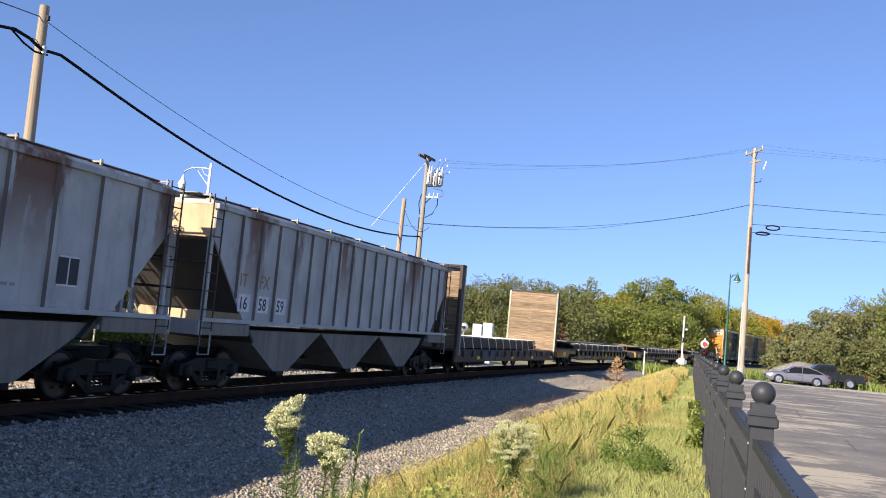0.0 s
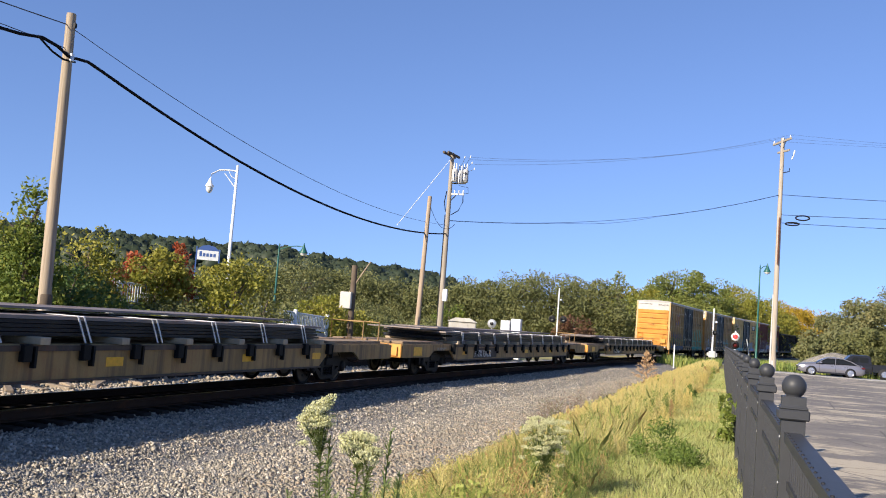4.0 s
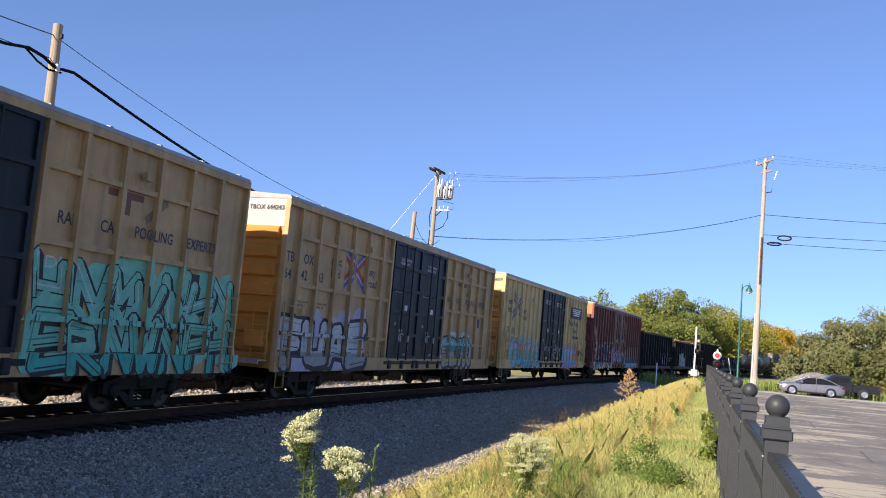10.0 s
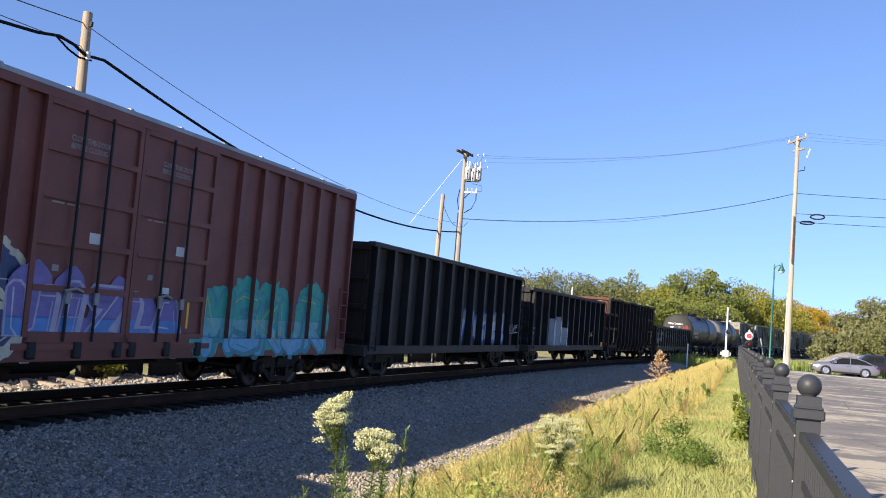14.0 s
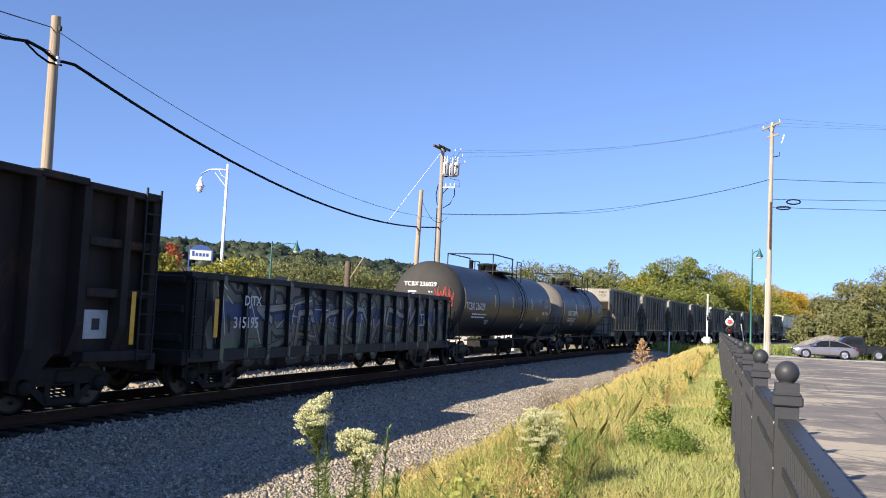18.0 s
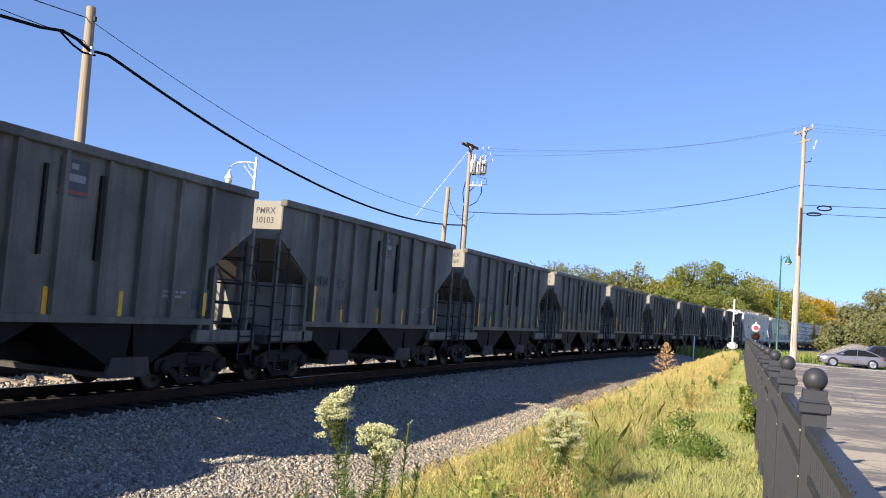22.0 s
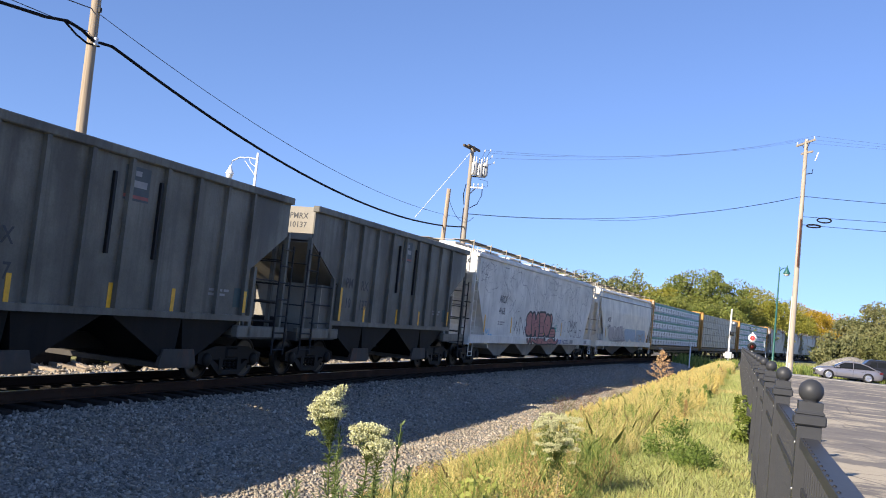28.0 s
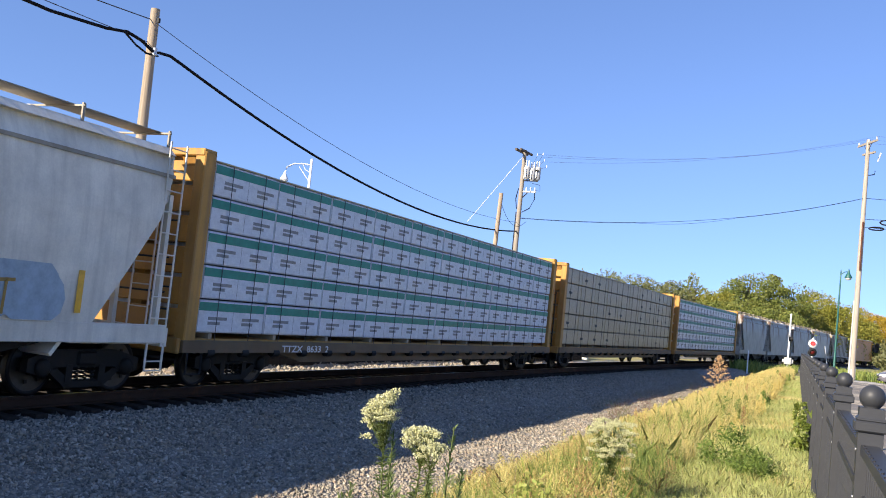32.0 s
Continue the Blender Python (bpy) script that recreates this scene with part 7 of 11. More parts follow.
for k, (c, w_) in enumerate(((-4.0, 0.75), (-3.1, 0.6), (-2.3, 0.6), (-1.4, 0.65))):  # rounded outlines in black spray
    arch = [(c + w_ * 0.55 * math.cos(a), 1.5 + 0.62 * max(0, math.sin(a)) - (0.45 if abs(math.sin(a)) < 0.01 else 0)) for a in np.linspace(0, math.pi, 11)]
    ribbon(g, arch, 0.03, 1.574, 0)
    ribbon(g, [(c + w_ * 0.2 * math.cos(a), 1.2 + 0.3 * max(0, math.sin(a))) for a in np.linspace(0, math.pi, 7)], 0.03, 1.579, 0)
part("graffiti", g, M["g_black"], wh2, "rounded graffiti letters in thin black outline")
scribble(wh2, 1.572, 2.2, 3.2, 1.3, 1.75, "letters_grey", 93, 11, 0.03, "HUE")
scribble(wh2, 1.572, 3.3, 4.9, 1.3, 1.8, "g_ochre", 94, 11, 0.05, "COOT")
part("side_box", Geo().box(1.2, 1.5, -7.0, -6.55, 1.25, 1.6, 0.02), M["white"], wh2, "white equipment box")
for y in (-6.3, 6.0):
    mark(wh2, "reflector", 1.556, y, y + 0.12, 1.35, 2.0, "amber")
GREY = "smooth grey covered hopper with pale roof edge"
grey_first = covered_hopper(GREY, 530.3, 12.7, 4.15, 1.2, "hopgrey", 0, 2, 0.25, True)
for u in (544.3, 558.4, 572.5):
    x, y, a = track(u + 6.35)
    c = copy_thing(grey_first, pose(x, y, 0, 0, 0, -math.degrees(a)))
    CARS.append((c, u + 6.35))
    WHEELSETS += [(w, 0 if w.location.y < 0 else 1) for w in c.children_recursive if w.name.startswith("wheelset")]
covered_hopper("blue-grey covered hopper far down the train", 586.7, 14.5, 4.1, 1.2, "hopgrey", 12, 3)


# ---- flatcars with loads ----
def plates(parent, y0, y1, z0, layers, seed, wide=1.28):
    """A stack of dark steel plates in uneven layers, strapped down."""
    rnd = random.Random(seed)
    z = z0
    for i in range(layers):
        t = 0.055
        a, b = y0 + rnd.uniform(0, 0.7), y1 - rnd.uniform(0, 0.5)
        w = wide + rnd.uniform(-0.05, 0.03)
        part("steel_plate", Geo().box(-w, w, a, b, z, z + t), [M["plate"] if i < layers - 1 else M["platetop"]], parent)
        z += t + 0.012
    return z


def straps(parent, y0, y1, n, z0, z1, wide=1.34):
    for i in range(n):
        y = y0 + (y1 - y0) * (i + 0.5) / n
        for d in (0.0, 0.14):
            part("strap", Geo().prism([(y + d, z1), (y + d + 0.24, z0), (y + d + 0.275, z0), (y + d + 0.035, z1)], "x", wide, wide + 0.012).box(-wide, wide, y + d, y + d + 0.035, z1, z1 + 0.008), M["strap"], parent, "white tie-down strap")


def flatcar(front, number, seed, label):
    L = 27.0
    ob = car("flatcar", label, front, L, "long flatcars of the train")
    h = L / 2
    part("deck", Geo().box(-1.38, 1.38, -h, h, 1.02, 1.10, 0.01), M["flatyel"], ob)
    for sx in (-1, 1):
        side = [(-h, 1.08), (-h, 0.66), (-h + 2.3, 0.66), (-h + 2.7, 0.88), (-h + 4.3, 0.88), (-h + 4.8, 0.52), (h - 4.8, 0.52), (h - 4.3, 0.88), (h - 2.7, 0.88), (h - 2.3, 0.66), (h, 0.66), (h, 1.08)]
        part("side_sill", Geo().prism(side, "x", *sorted((1.38 * sx, 1.44 * sx))), M["flatyel"], ob)
        part("sill_flange", Geo().box(*sorted((1.36 * sx, 1.50 * sx)), -h + 4.8, h - 4.8, 0.50, 0.54), M["flatdark"], ob)
        for i in range(15):
            y = -h + 4.4 + i * (L - 8.8) / 14
            part("stake_pocket", Geo().box(*sorted((1.44 * sx, 1.55 * sx)), y - 0.09, y + 0.09, 0.84, 1.11, 0.01).box(*sorted((1.44 * sx, 1.53 * sx)), y + 0.16, y + 0.21, 0.74, 1.08), M["bayblack"], ob)
        part("rub_strip", Geo().box(*sorted((1.441 * sx, 1.475 * sx)), -h + 4.8, h - 4.8, 1.0, 1.09), M["flatdark"], ob, "dark worn strip along the deck edge")
    for i in range(10):
        y = -h + 4.9 + i * (L - 9.8) / 9
        part("dunnage", Geo().box(-1.42, 1.54, y - 0.11, y + 0.11, 1.10, 1.22, 0.01), M["dunnage"], ob, "pale timber bearer")
    for sgn in (-1, 1):
        part("end_sill", Geo().box(-1.42, 1.42, *sorted((sgn * h, sgn * (h + 0.1))), 0.66, 1.08, 0.02), M["flator"], ob, "orange end sill")
        part("end_step", Geo().box(0.7, 1.3, *sorted((sgn * (h + 0.1), sgn * (h + 0.16))), 0.72, 1.0), M["flator"], ob)
        part("end_handrail", Geo().tube([(-0.6, sgn * (h - 0.1), 1.1), (-0.6, sgn * (h - 0.1), 1.72), (0.5, sgn * (h - 0.1), 1.72), (0.5, sgn * (h - 0.1), 1.1)], 0.025, 6), M["flatyel"], ob)
        stirrup(ob, 1.42, sgn * (h - 0.4), 0.7, "iron", 0.35)
        for k in range(6):
            part("deck_board", Geo().box(-1.26 + 0.42 * k, -0.86 + 0.42 * k, *sorted((sgn * (h - 0.3 - 0.1 * (k % 2)), sgn * (h - 4.0))), 1.10, 1.15 + 0.01 * (k % 3), 0.008), M["oldwood"], ob, "weathered deck board")
    z = plates(ob, -h + 4.1, h - 4.3, 1.225, 5, seed)
    straps(ob, -h + 4.6, h - 4.8, 9, 1.12, z)
    part("upper_plate", Geo().box(-1.15, 0.9, -h + 2.6, -h + 12.0, z + 0.02, z + 0.06), M["platetop"], ob, "brown steel plate laid on top")
    part("upper_plate", Geo().box(-1.3, 0.6, -h + 5.0, h - 5.0, z + 0.07, z + 0.11), M["platetop"], ob, "brown steel plate laid on top")
    for y in (-h + 5.6, -h + 8.5, 0.6, 5.0, h - 5.2):
        mark(ob, "reflector", 1.442, y, y + 0.45, 0.72, 0.88, "amber")
    mark(ob, "end_patch", 1.442, -h + 0.9, -h + 1.6, 0.72, 1.0, "amber")
    mark(ob, "number_panel", 1.441, -h + 6.85, -h + 9.75, 0.57, 0.97, "flatdark", "dark brown number panel")
    lettering(ob, number, 1.446, -h + 7.0, 0.62, 0.36, "letters_white", squeeze=1.0)
    bars(ob, 1.442, -h + 3.0, 0.95, [0.9, 0.7], "letters_grey", h=0.03, gap=0.06)
    part("center_sill", Geo().box(-0.3, 0.3, -h, h, 0.6, 1.02), M["steel"], ob)
    part("air_line", Geo().tube([(1.0, -h + 5, 0.55), (1.0, h - 5, 0.55)], 0.03, 6), M["steel"], ob)
    truck(ob, -h + 3.5)
    truck(ob, h - 3.5)
    couplers(ob, h, 0.15)
    return ob


flatcar(55.0, "PTTX 136139", 3, "ochre flatcar loaded with strapped dark steel plates")
flatcar(83.0, "PTTX 138152", 4, "ochre flatcar loaded with strapped black steel plates")
flatcar(111.0, "PTTX 142659", 5, "ochre flatcar with stacked brown and black steel plates")


def bulkhead_flatcar():
    L = 18.4
    ob = car("bulkhead_flatcar", "brown bulkhead flatcar with plank-faced end wall and strapped bars", 35.1, L)
    h = L / 2
    part("deck", Geo().box(-1.40, 1.40, -h, h, 0.96, 1.04, 0.01), M["flatdark"], ob)
    for sx in (-1, 1):
        part("side_sill", Geo().box(*sorted((1.36 * sx, 1.46 * sx)), -h, h, 0.52, 1.02, 0.01), M["flatdark"], ob)
        for i in range(14):
            y = -h + 1.0 + i * (L - 2) / 13
            part("stake_pocket", Geo().box(*sorted((1.46 * sx, 1.54 * sx)), y - 0.07, y + 0.07, 0.74, 1.0), M["flatdark"], ob)
    for e, d in ((-h + 0.1, 1), (h - 0.1, -1)):
        for x in (-1.42, 1.42):
            part("bulkhead_post", Geo().prism([(e - d * 0.05, 0.75), (e - d * 0.1, 4.45), (e + d * 0.26, 4.45), (e + d * 0.30, 0.75)] if d > 0 else [(e + d * 0.30, 0.75), (e + d * 0.26, 4.45), (e - d * 0.1, 4.45), (e - d * 0.05, 0.75)], "x", x - 0.06, x + 0.06), M["flatdark"], ob, "dark steel bulkhead post")
            part("edge_strip", Geo().box(x + 0.02 * (1 if x > 0 else -1) - 0.045, x + 0.02 * (1 if x > 0 else -1) + 0.045, *sorted((e + d * 0.31, e + d * 0.41)), 0.8, 4.44), M["creamgreen"], ob, "worn pale green edge strip")
        for x in (-0.5, 0.5):
            part("bulkhead_rib", Geo().box(x - 0.07, x + 0.07, *sorted((e, e + d * 0.22)), 1.0, 4.40), M["flatdark"], ob)
        part("bulkhead_top", Geo().box(-1.5, 1.5, *sorted((e - d * 0.02, e + d * 0.36)), 4.38, 4.46, 0.01), M["flatdark"], ob)
        face = e + d * 0.30
        z = 1.06
        k = 0
        while z < 4.36:
            w = random.uniform(0.13, 0.24)
            part("plank", Geo().box(-1.395 + random.uniform(-0.01, 0.01), 1.395 + random.uniform(-0.02, 0.01), *sorted((face + d * 0.01, face + d * random.uniform(0.075, 0.09))), z, min(z + w - 0.007, 4.37), 0.005), M["oldwood"], ob)
            z += w
            k += 1
    rnd = random.Random(9)
    for k in range(9):  # bundles of bars in uneven layers
        for x in (-0.95, -0.32, 0.32, 0.95):
            z = 1.10 + 0.052 * k
            part("steel_bar", Geo().box(x - 0.29, x + 0.29 + rnd.uniform(-0.03, 0.03), -h + 0.8 + rnd.uniform(0, 0.25), h - 4.2 + rnd.uniform(-0.4, 0.2), z, z + 0.045), M["plate"] if k < 8 else M["platetop"], ob)
    for i in range(11):
        y = -h + 1.3 + i * 1.2
        part("strap", Geo().prism([(y, 1.56), (y + 0.06, 1.56), (y + 0.46, 0.98), (y + 0.40, 0.98)], "x", 1.30, 1.315).box(-1.3, 1.3, y, y + 0.06, 1.56, 1.57), M["strap"], ob, "white tie-down strap")
    for y in (-6.2, -0.6, 3.4, 7.9):
        mark(ob, "reflector", 1.462, y, y + 0.4, 0.62, 0.76, "amber")
    bars(ob, 1.462, 4.2, 0.85, [0.7, 0.5], "letters_white")
    for y, w_ in ((-5.2, 1.5), (-3.3, 0.6)):
        mark(ob, "paint_patch", 1.461, y, y + w_, 0.56, 0.98, "slate", "dull blue-green repaint patch")
    part("center_sill", Geo().box(-0.3, 0.3, -h, h, 0.6, 0.96), M["steel"], ob)
    ladder(ob, 1.56, h - 0.4, 0.4, 1.0, "y", 0.4)
    truck(ob, -h + 2.1)
    truck(ob, h - 2.1)
    couplers(ob, h, 0.1)
    return ob


bulkhead_flatcar()


# ---- centre-beam flatcars with wrapped lumber ----
def centerbeam(label, front, wrap, band, writing, seed):
    L = 21.6
    ob = car("centerbeam_flatcar", label, front, L, "centre-beam lumber cars of the train")
    h = L / 2
    rnd = random.Random(seed)
    part("deck", Geo().box(-1.40, 1.40, -h, h, 0.86, 0.98, 0.02), M["cbgold"], ob)
    for sx in (-1, 1):
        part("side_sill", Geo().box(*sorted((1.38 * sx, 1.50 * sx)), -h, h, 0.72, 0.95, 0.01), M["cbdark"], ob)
        for i in range(20):
            y = -h + 0.8 + i * (L - 1.6) / 19
            part("winch", Geo().tube([(1.44 * sx, y - 0.1, 0.72), (1.44 * sx, y + 0.1, 0.72)], 0.085, 8), M["steel"], ob)
    part("center_beam", Geo().box(-0.12, 0.12, -h + 0.3, h - 0.3, 0.95, 4.40), M["cbgold"], ob)
    part("beam_cap", Geo().box(-0.28, 0.28, -h + 0.3, h - 0.3, 4.36, 4.46), M["cbgold"], ob)
    for sgn in (-1, 1):
        e = sgn * h
        for x in (-1.36, 1.36):
            part("bulkhead_post", Geo().box(x - 0.12, x + 0.12, *sorted((e - sgn * 0.02, e - sgn * 0.34)), 0.86, 4.40, 0.02), M["cbgold"], ob, "gold-painted bulkhead post")
        part("bulkhead_top", Geo().box(-1.46, 1.46, *sorted((e, e - sgn * 0.36)), 4.30, 4.44, 0.02).prism([(e - sgn * 0.05, 4.3), (e - sgn * 0.30, 4.3), (e - sgn * 0.18, 4.1)][::1 if sgn > 0 else -1], "x", 0.9, 1.2), M["cbgold"], ob)
        for i in range(6):
            z = 1.0 + i * 0.57
            part("bulkhead_panel", Geo().box(-1.24, 1.24, *sorted((e - sgn * 0.16, e - sgn * 0.22)), z, z + 0.5, 0.02), M["cbgold"], ob)
        part("end_sill", Geo().box(-1.45, 1.45, *sorted((e, e + sgn * 0.1)), 0.7, 0.98, 0.02), M["cbgold"], ob)
        ladder(ob, 0.95, e + sgn * 0.1, 0.95, 3.2, "x", 0.4, "iron")
        stirrup(ob, 1.45, e - sgn * 0.4, 0.75)
    y0, y1, z0, z1 = -h + 0.42, h - 0.42, 1.08, 4.28
    rows, cols = 5, 10
    dz, dy = (z1 - z0) / rows, (y1 - y0) / cols
    for i in range(cols):
        part("bearer", Geo().box(-1.4, 1.4, y0 + (i + 0.2) * dy - 0.05, y0 + (i + 0.2) * dy + 0.05, 0.98, 1.08), M["dunnage"], ob)
        for r in range(rows):
            a, b = y0 + i * dy + 0.012, y0 + (i + 1) * dy - 0.012
            c, d = z0 + r * dz + 0.01, z0 + (r + 1) * dz - 0.02
            x = 1.40 + rnd.uniform(-0.015, 0.015)
            pk = part("lumber_pack", Geo().box(0.14, x, a, b, c, d, 0.025), M[wrap], ob, "lumber pack in printed plastic wrap" if band else "lumber pack in tan wrap")
            part("lumber_pack", Geo().box(-x, -0.14, a, b, c, d, 0.025), M[wrap], ob)
            if band:
                part("wrap_band", Geo().box(x + 0.001, x + 0.004, a + 0.02, b - 0.02, d - 0.20, d - 0.04), M[band], pk, "green printed band")
                g = Geo()
                for q in (a, (a + b) / 2):
                    g.box(x + 0.001, x + 0.003, q + 0.30, q + 0.86, c + 0.24, c + 0.30).box(x + 0.001, x + 0.003, q + 0.30, q + 0.66, c + 0.15, c + 0.21)
                    g.box(x + 0.001, x + 0.003, q + 0.01, q + 0.016, c + 0.02, d - 0.02)
                part("wrap_print", g, M["letters_grey"], pk)
            elif rnd.random() < 0.35:
                part("wrap_print", Geo().box(x + 0.001, x + 0.003, a + 0.4, a + 0.8, c + 0.2, c + 0.3), M["letters_dark"], pk)
    for i in range(cols * 2):
        y = y0 + (i + 0.5) * dy / 2
        part("tie_cable", Geo().tube([(0.2, y, 4.42), (1.38, y, z1 + 0.01), (1.425, y, z1 - 0.05), (1.43, y, 0.95)], 0.008, 4), M["wire"], ob)
    g = Geo()
    part("top_sheet", Geo().box(0.14, 1.41, y0, y1, z1 - 0.015, z1 + 0.012).box(-1.41, -0.14, y0, y1, z1 - 0.015, z1 + 0.012), M["tanwrap"], ob)
    if writing:
        lettering(ob, writing[0], -0.75, -h + 0.155, 3.98, 0.24, "letters_dark", "front")
        lettering(ob, writing[1], 1.502, -h + 3.1, 0.74, 0.20, "letters_white", squeeze=1.5)
    part("center_sill", Geo().box(-0.3, 0.3, -h, h, 0.55, 0.86), M["steel"], ob)
    for sx in (-1, 1):
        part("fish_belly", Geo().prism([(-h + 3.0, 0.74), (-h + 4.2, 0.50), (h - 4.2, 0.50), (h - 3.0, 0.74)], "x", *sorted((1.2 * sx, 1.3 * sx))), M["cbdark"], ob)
    truck(ob, -h + 2.1)
    truck(ob, h - 2.1)
    couplers(ob, h, 0.1)
    return ob


centerbeam("gold lumber flatcar stacked with white and green wrapped packs", 461.2, "wrap", "green", ("TTZX 8633", "TTZX  8633  2"), 1)
centerbeam("gold lumber flatcar stacked with tan wrapped packs", 484.1, "tanwrap", "", (), 2)
centerbeam("gold lumber flatcar with white and green wrapped packs", 507.0, "wrap", "green", (), 3)
boxcar_base("boxcar", "plain yellow boxcar far down the train", 604.8, 16.4, "yellow", "yellow", "white", 4.2)
gondola("gondola", "dark high-sided gondola far down the train", 623.0, 15.0, 4.1, "gonblack", "gonblack", 1.1)

# ---- poles and wires ----
def at(az, r):
    return r * math.sin(radians(az)), r * math.cos(radians(az))


def sag(p, q, drop, n=24):
    p, q = Vector(p), Vector(q)
    return [p.lerp(q, i / n) - Vector((0, 0, 4 * drop * (i / n) * (1 - i / n))) for i in range(n + 1)]


def pole(name, x, y, top, r0, r1, mat, label, lean=(0, 0)):
    base = ground_z(x, y) - 0.3
    ob = thing(name, label, "utility pole", "utility poles along the railway", m=pose(x, y, base))
    h = top - base
    part("shaft", Geo().tube([(lean[0] * i / 8, lean[1] * i / 8, h * i / 8) for i in range(9)], r0, 14, r1), M[mat], ob)
    return ob, base


lp, lb = pole("utility_pole", -18.80, 20.8, 10.05, 0.19, 0.135, "wood", "tall bleached wooden utility pole carrying a thick black cable", (-0.19, 0))
part("cable_clamp", Geo().box(-0.09, 0.04, -0.06, 0.06, 8.62 - lb, 8.86 - lb, 0.02), M["galv"], lp)
part("wire_clamp", Geo().box(-0.10, 0.02, -0.04, 0.04, 9.62 - lb, 9.76 - lb), M["iron"], lp)
part("tar_band", Geo().lathe([(0.175, 2.4), (0.182, 2.45), (0.18, 2.75), (0.172, 2.8)], 14, (0, 0, 0)), M["bark"], lp)
mx, my = at(-18.45, 60)
mp, mb = pole("utility_pole", mx, my, 13.2, 0.2, 0.13, "polepale", "bleached wooden pole with crossarms, grey transformers and cable drops")
part("crossarm", Geo().box(-1.0, 1.0, -0.16, -0.06, 13.0 - mb, 13.15 - mb), M["bark"], mp).rotation_euler = (0, 0, radians(85))
part("crossarm", Geo().box(-1.0, 1.0, 0.16, 0.28, 13.0 - mb, 13.15 - mb), M["bark"], mp).rotation_euler = (0, 0, radians(85))
for dx, dy, dz in ((0.36, -0.25, 0.0), (0.66, 0.0, -0.08), (0.94, 0.25, 0.05)):
    q = 11.2 - mb + dz
    t = part("transformer", Geo().lathe([(0.0, q - 0.02), (0.19, q), (0.21, q + 0.03), (0.21, q + 0.78), (0.16, q + 0.88), (0.0, q + 0.9)], 16, (dx, dy, 0)), M["cangrey"], mp, "pale grey transformer can")
    for k in (-0.09, 0.09):
        part("bushing", Geo().lathe([(0.035, q + 0.82), (0.06, q + 0.93), (0.035, q + 0.98), (0.06, q + 1.05), (0.035, q + 1.1), (0.05, q + 1.17), (0.02, q + 1.28)], 8, (dx + k, dy, 0)), M["insul"], t)
    part("cooling_fin", Geo().box(dx - 0.03, dx + 0.03, dy - 0.30, dy - 0.2, q + 0.1, q + 0.7), M["galv"], t)
part("hanger", Geo().box(0.1, 1.1, -0.05, 0.05, 11.8 - mb, 11.88 - mb), M["iron"], mp)
part("hanger", Geo().box(0.1, 1.1, -0.05, 0.05, 11.1 - mb, 11.18 - mb), M["iron"], mp)
part("bracket", Geo().box(0.1, 1.02, -0.05, 0.05, 10.35 - mb, 10.45 - mb), M["cangrey"], mp)
part("bracket_brace", Geo().tube([(0.15, 0, 10.0 - mb), (0.5, 0, 10.38 - mb)], 0.035, 6), M["iron"], mp)
for k in (0.35, 0.65, 0.95):
    part("arrester", Geo().lathe([(0.03, 10.45 - mb), (0.055, 10.5 - mb), (0.03, 10.55 - mb), (0.055, 10.62 - mb), (0.02, 10.7 - mb)], 8, (k, 0, 0)), M["insul"], mp)
part("jumper_cable", Geo().tube([(0.95, 0, 10.5 - mb), (0.98, 0, 9.9 - mb), (0.7, 0, 9.3 - mb), (0.2, 0, 9.0 - mb)], 0.03, 6).tube([(-0.2, 0, 10.6 - mb), (-0.32, 0, 9.9 - mb), (-0.2, 0, 9.2 - mb)], 0.03, 6).tube(
    [(0.6, 0, 11.0 - mb), (1.2, 0.2, 10.9 - mb), (1.25, 0.2, 10.5 - mb), (1.0, 0, 10.5 - mb)], 0.015, 5), M["cable"], mp)
for k, (dx, dz) in enumerate(((0.9, 0.0), (1.4, -0.35), (1.55, -0.75), (1.2, 0.1))):
    part("drop_wire", Geo().tube(sag((0.5, 0.1 * k, 12.1 - mb), (dx, 0.1 * k, 12.9 + dz - mb), 0.12, 8), 0.012, 5), M["wire"], mp)
    part("insulator", Geo().lathe([(0.02, 12.85 + dz - mb), (0.05, 12.9 + dz - mb), (0.02, 13.0 + dz - mb)], 8, (dx, 0.1 * k, 0)), M["insul"], mp)
part("meter_box", Geo().box(0.12, 0.42, -0.28, -0.05, 3.2 - mb, 4.0 - mb, 0.03), M["lampwhite"], mp, "small white service box")
part("ground_conduit", Geo().tube([(-0.2, -0.05, 0.3), (-0.19, -0.05, 9.0 - mb)], 0.035, 6), M["iron"], mp)
sx_, sy_ = at(-19.93, 56)
sp, sb = pole("utility_pole", sx_, sy_, 9.6, 0.17, 0.13, "pole", "short brown wooden pole beside the transformer pole", (0.25, 0.0))
part("drop_wire", Geo().tube(sag((0.3, 0, 9.0 - sb), (0.9, 3.5, 8.3 - sb), 0.8, 10), 0.015, 5), M["cable"], sp)
tx, ty = at(-24.1, 52)
tp, tb = pole("utility_pole", tx, ty, 4.7, 0.19, 0.17, "bark", "cut-off dark pole stub with a slanting prop and white box")
part("prop", Geo().tube([(-2.2, -0.4, 0.5), (0.9, 0.1, 4.95 - tb)], 0.035, 8), M["pole"], tp)
part("service_box", Geo().box(-0.6, 0.08, -0.42, -0.18, 2.2 - tb, 3.15 - tb, 0.03), M["white"], tp, "cream service box")
rx_, ry_ = at(1.87, 77)
rp, rb = pole("utility_pole", rx_, ry_, 18.75, 0.24, 0.15, "polepale", "very tall pale utility pole with crossarms beside the lot")
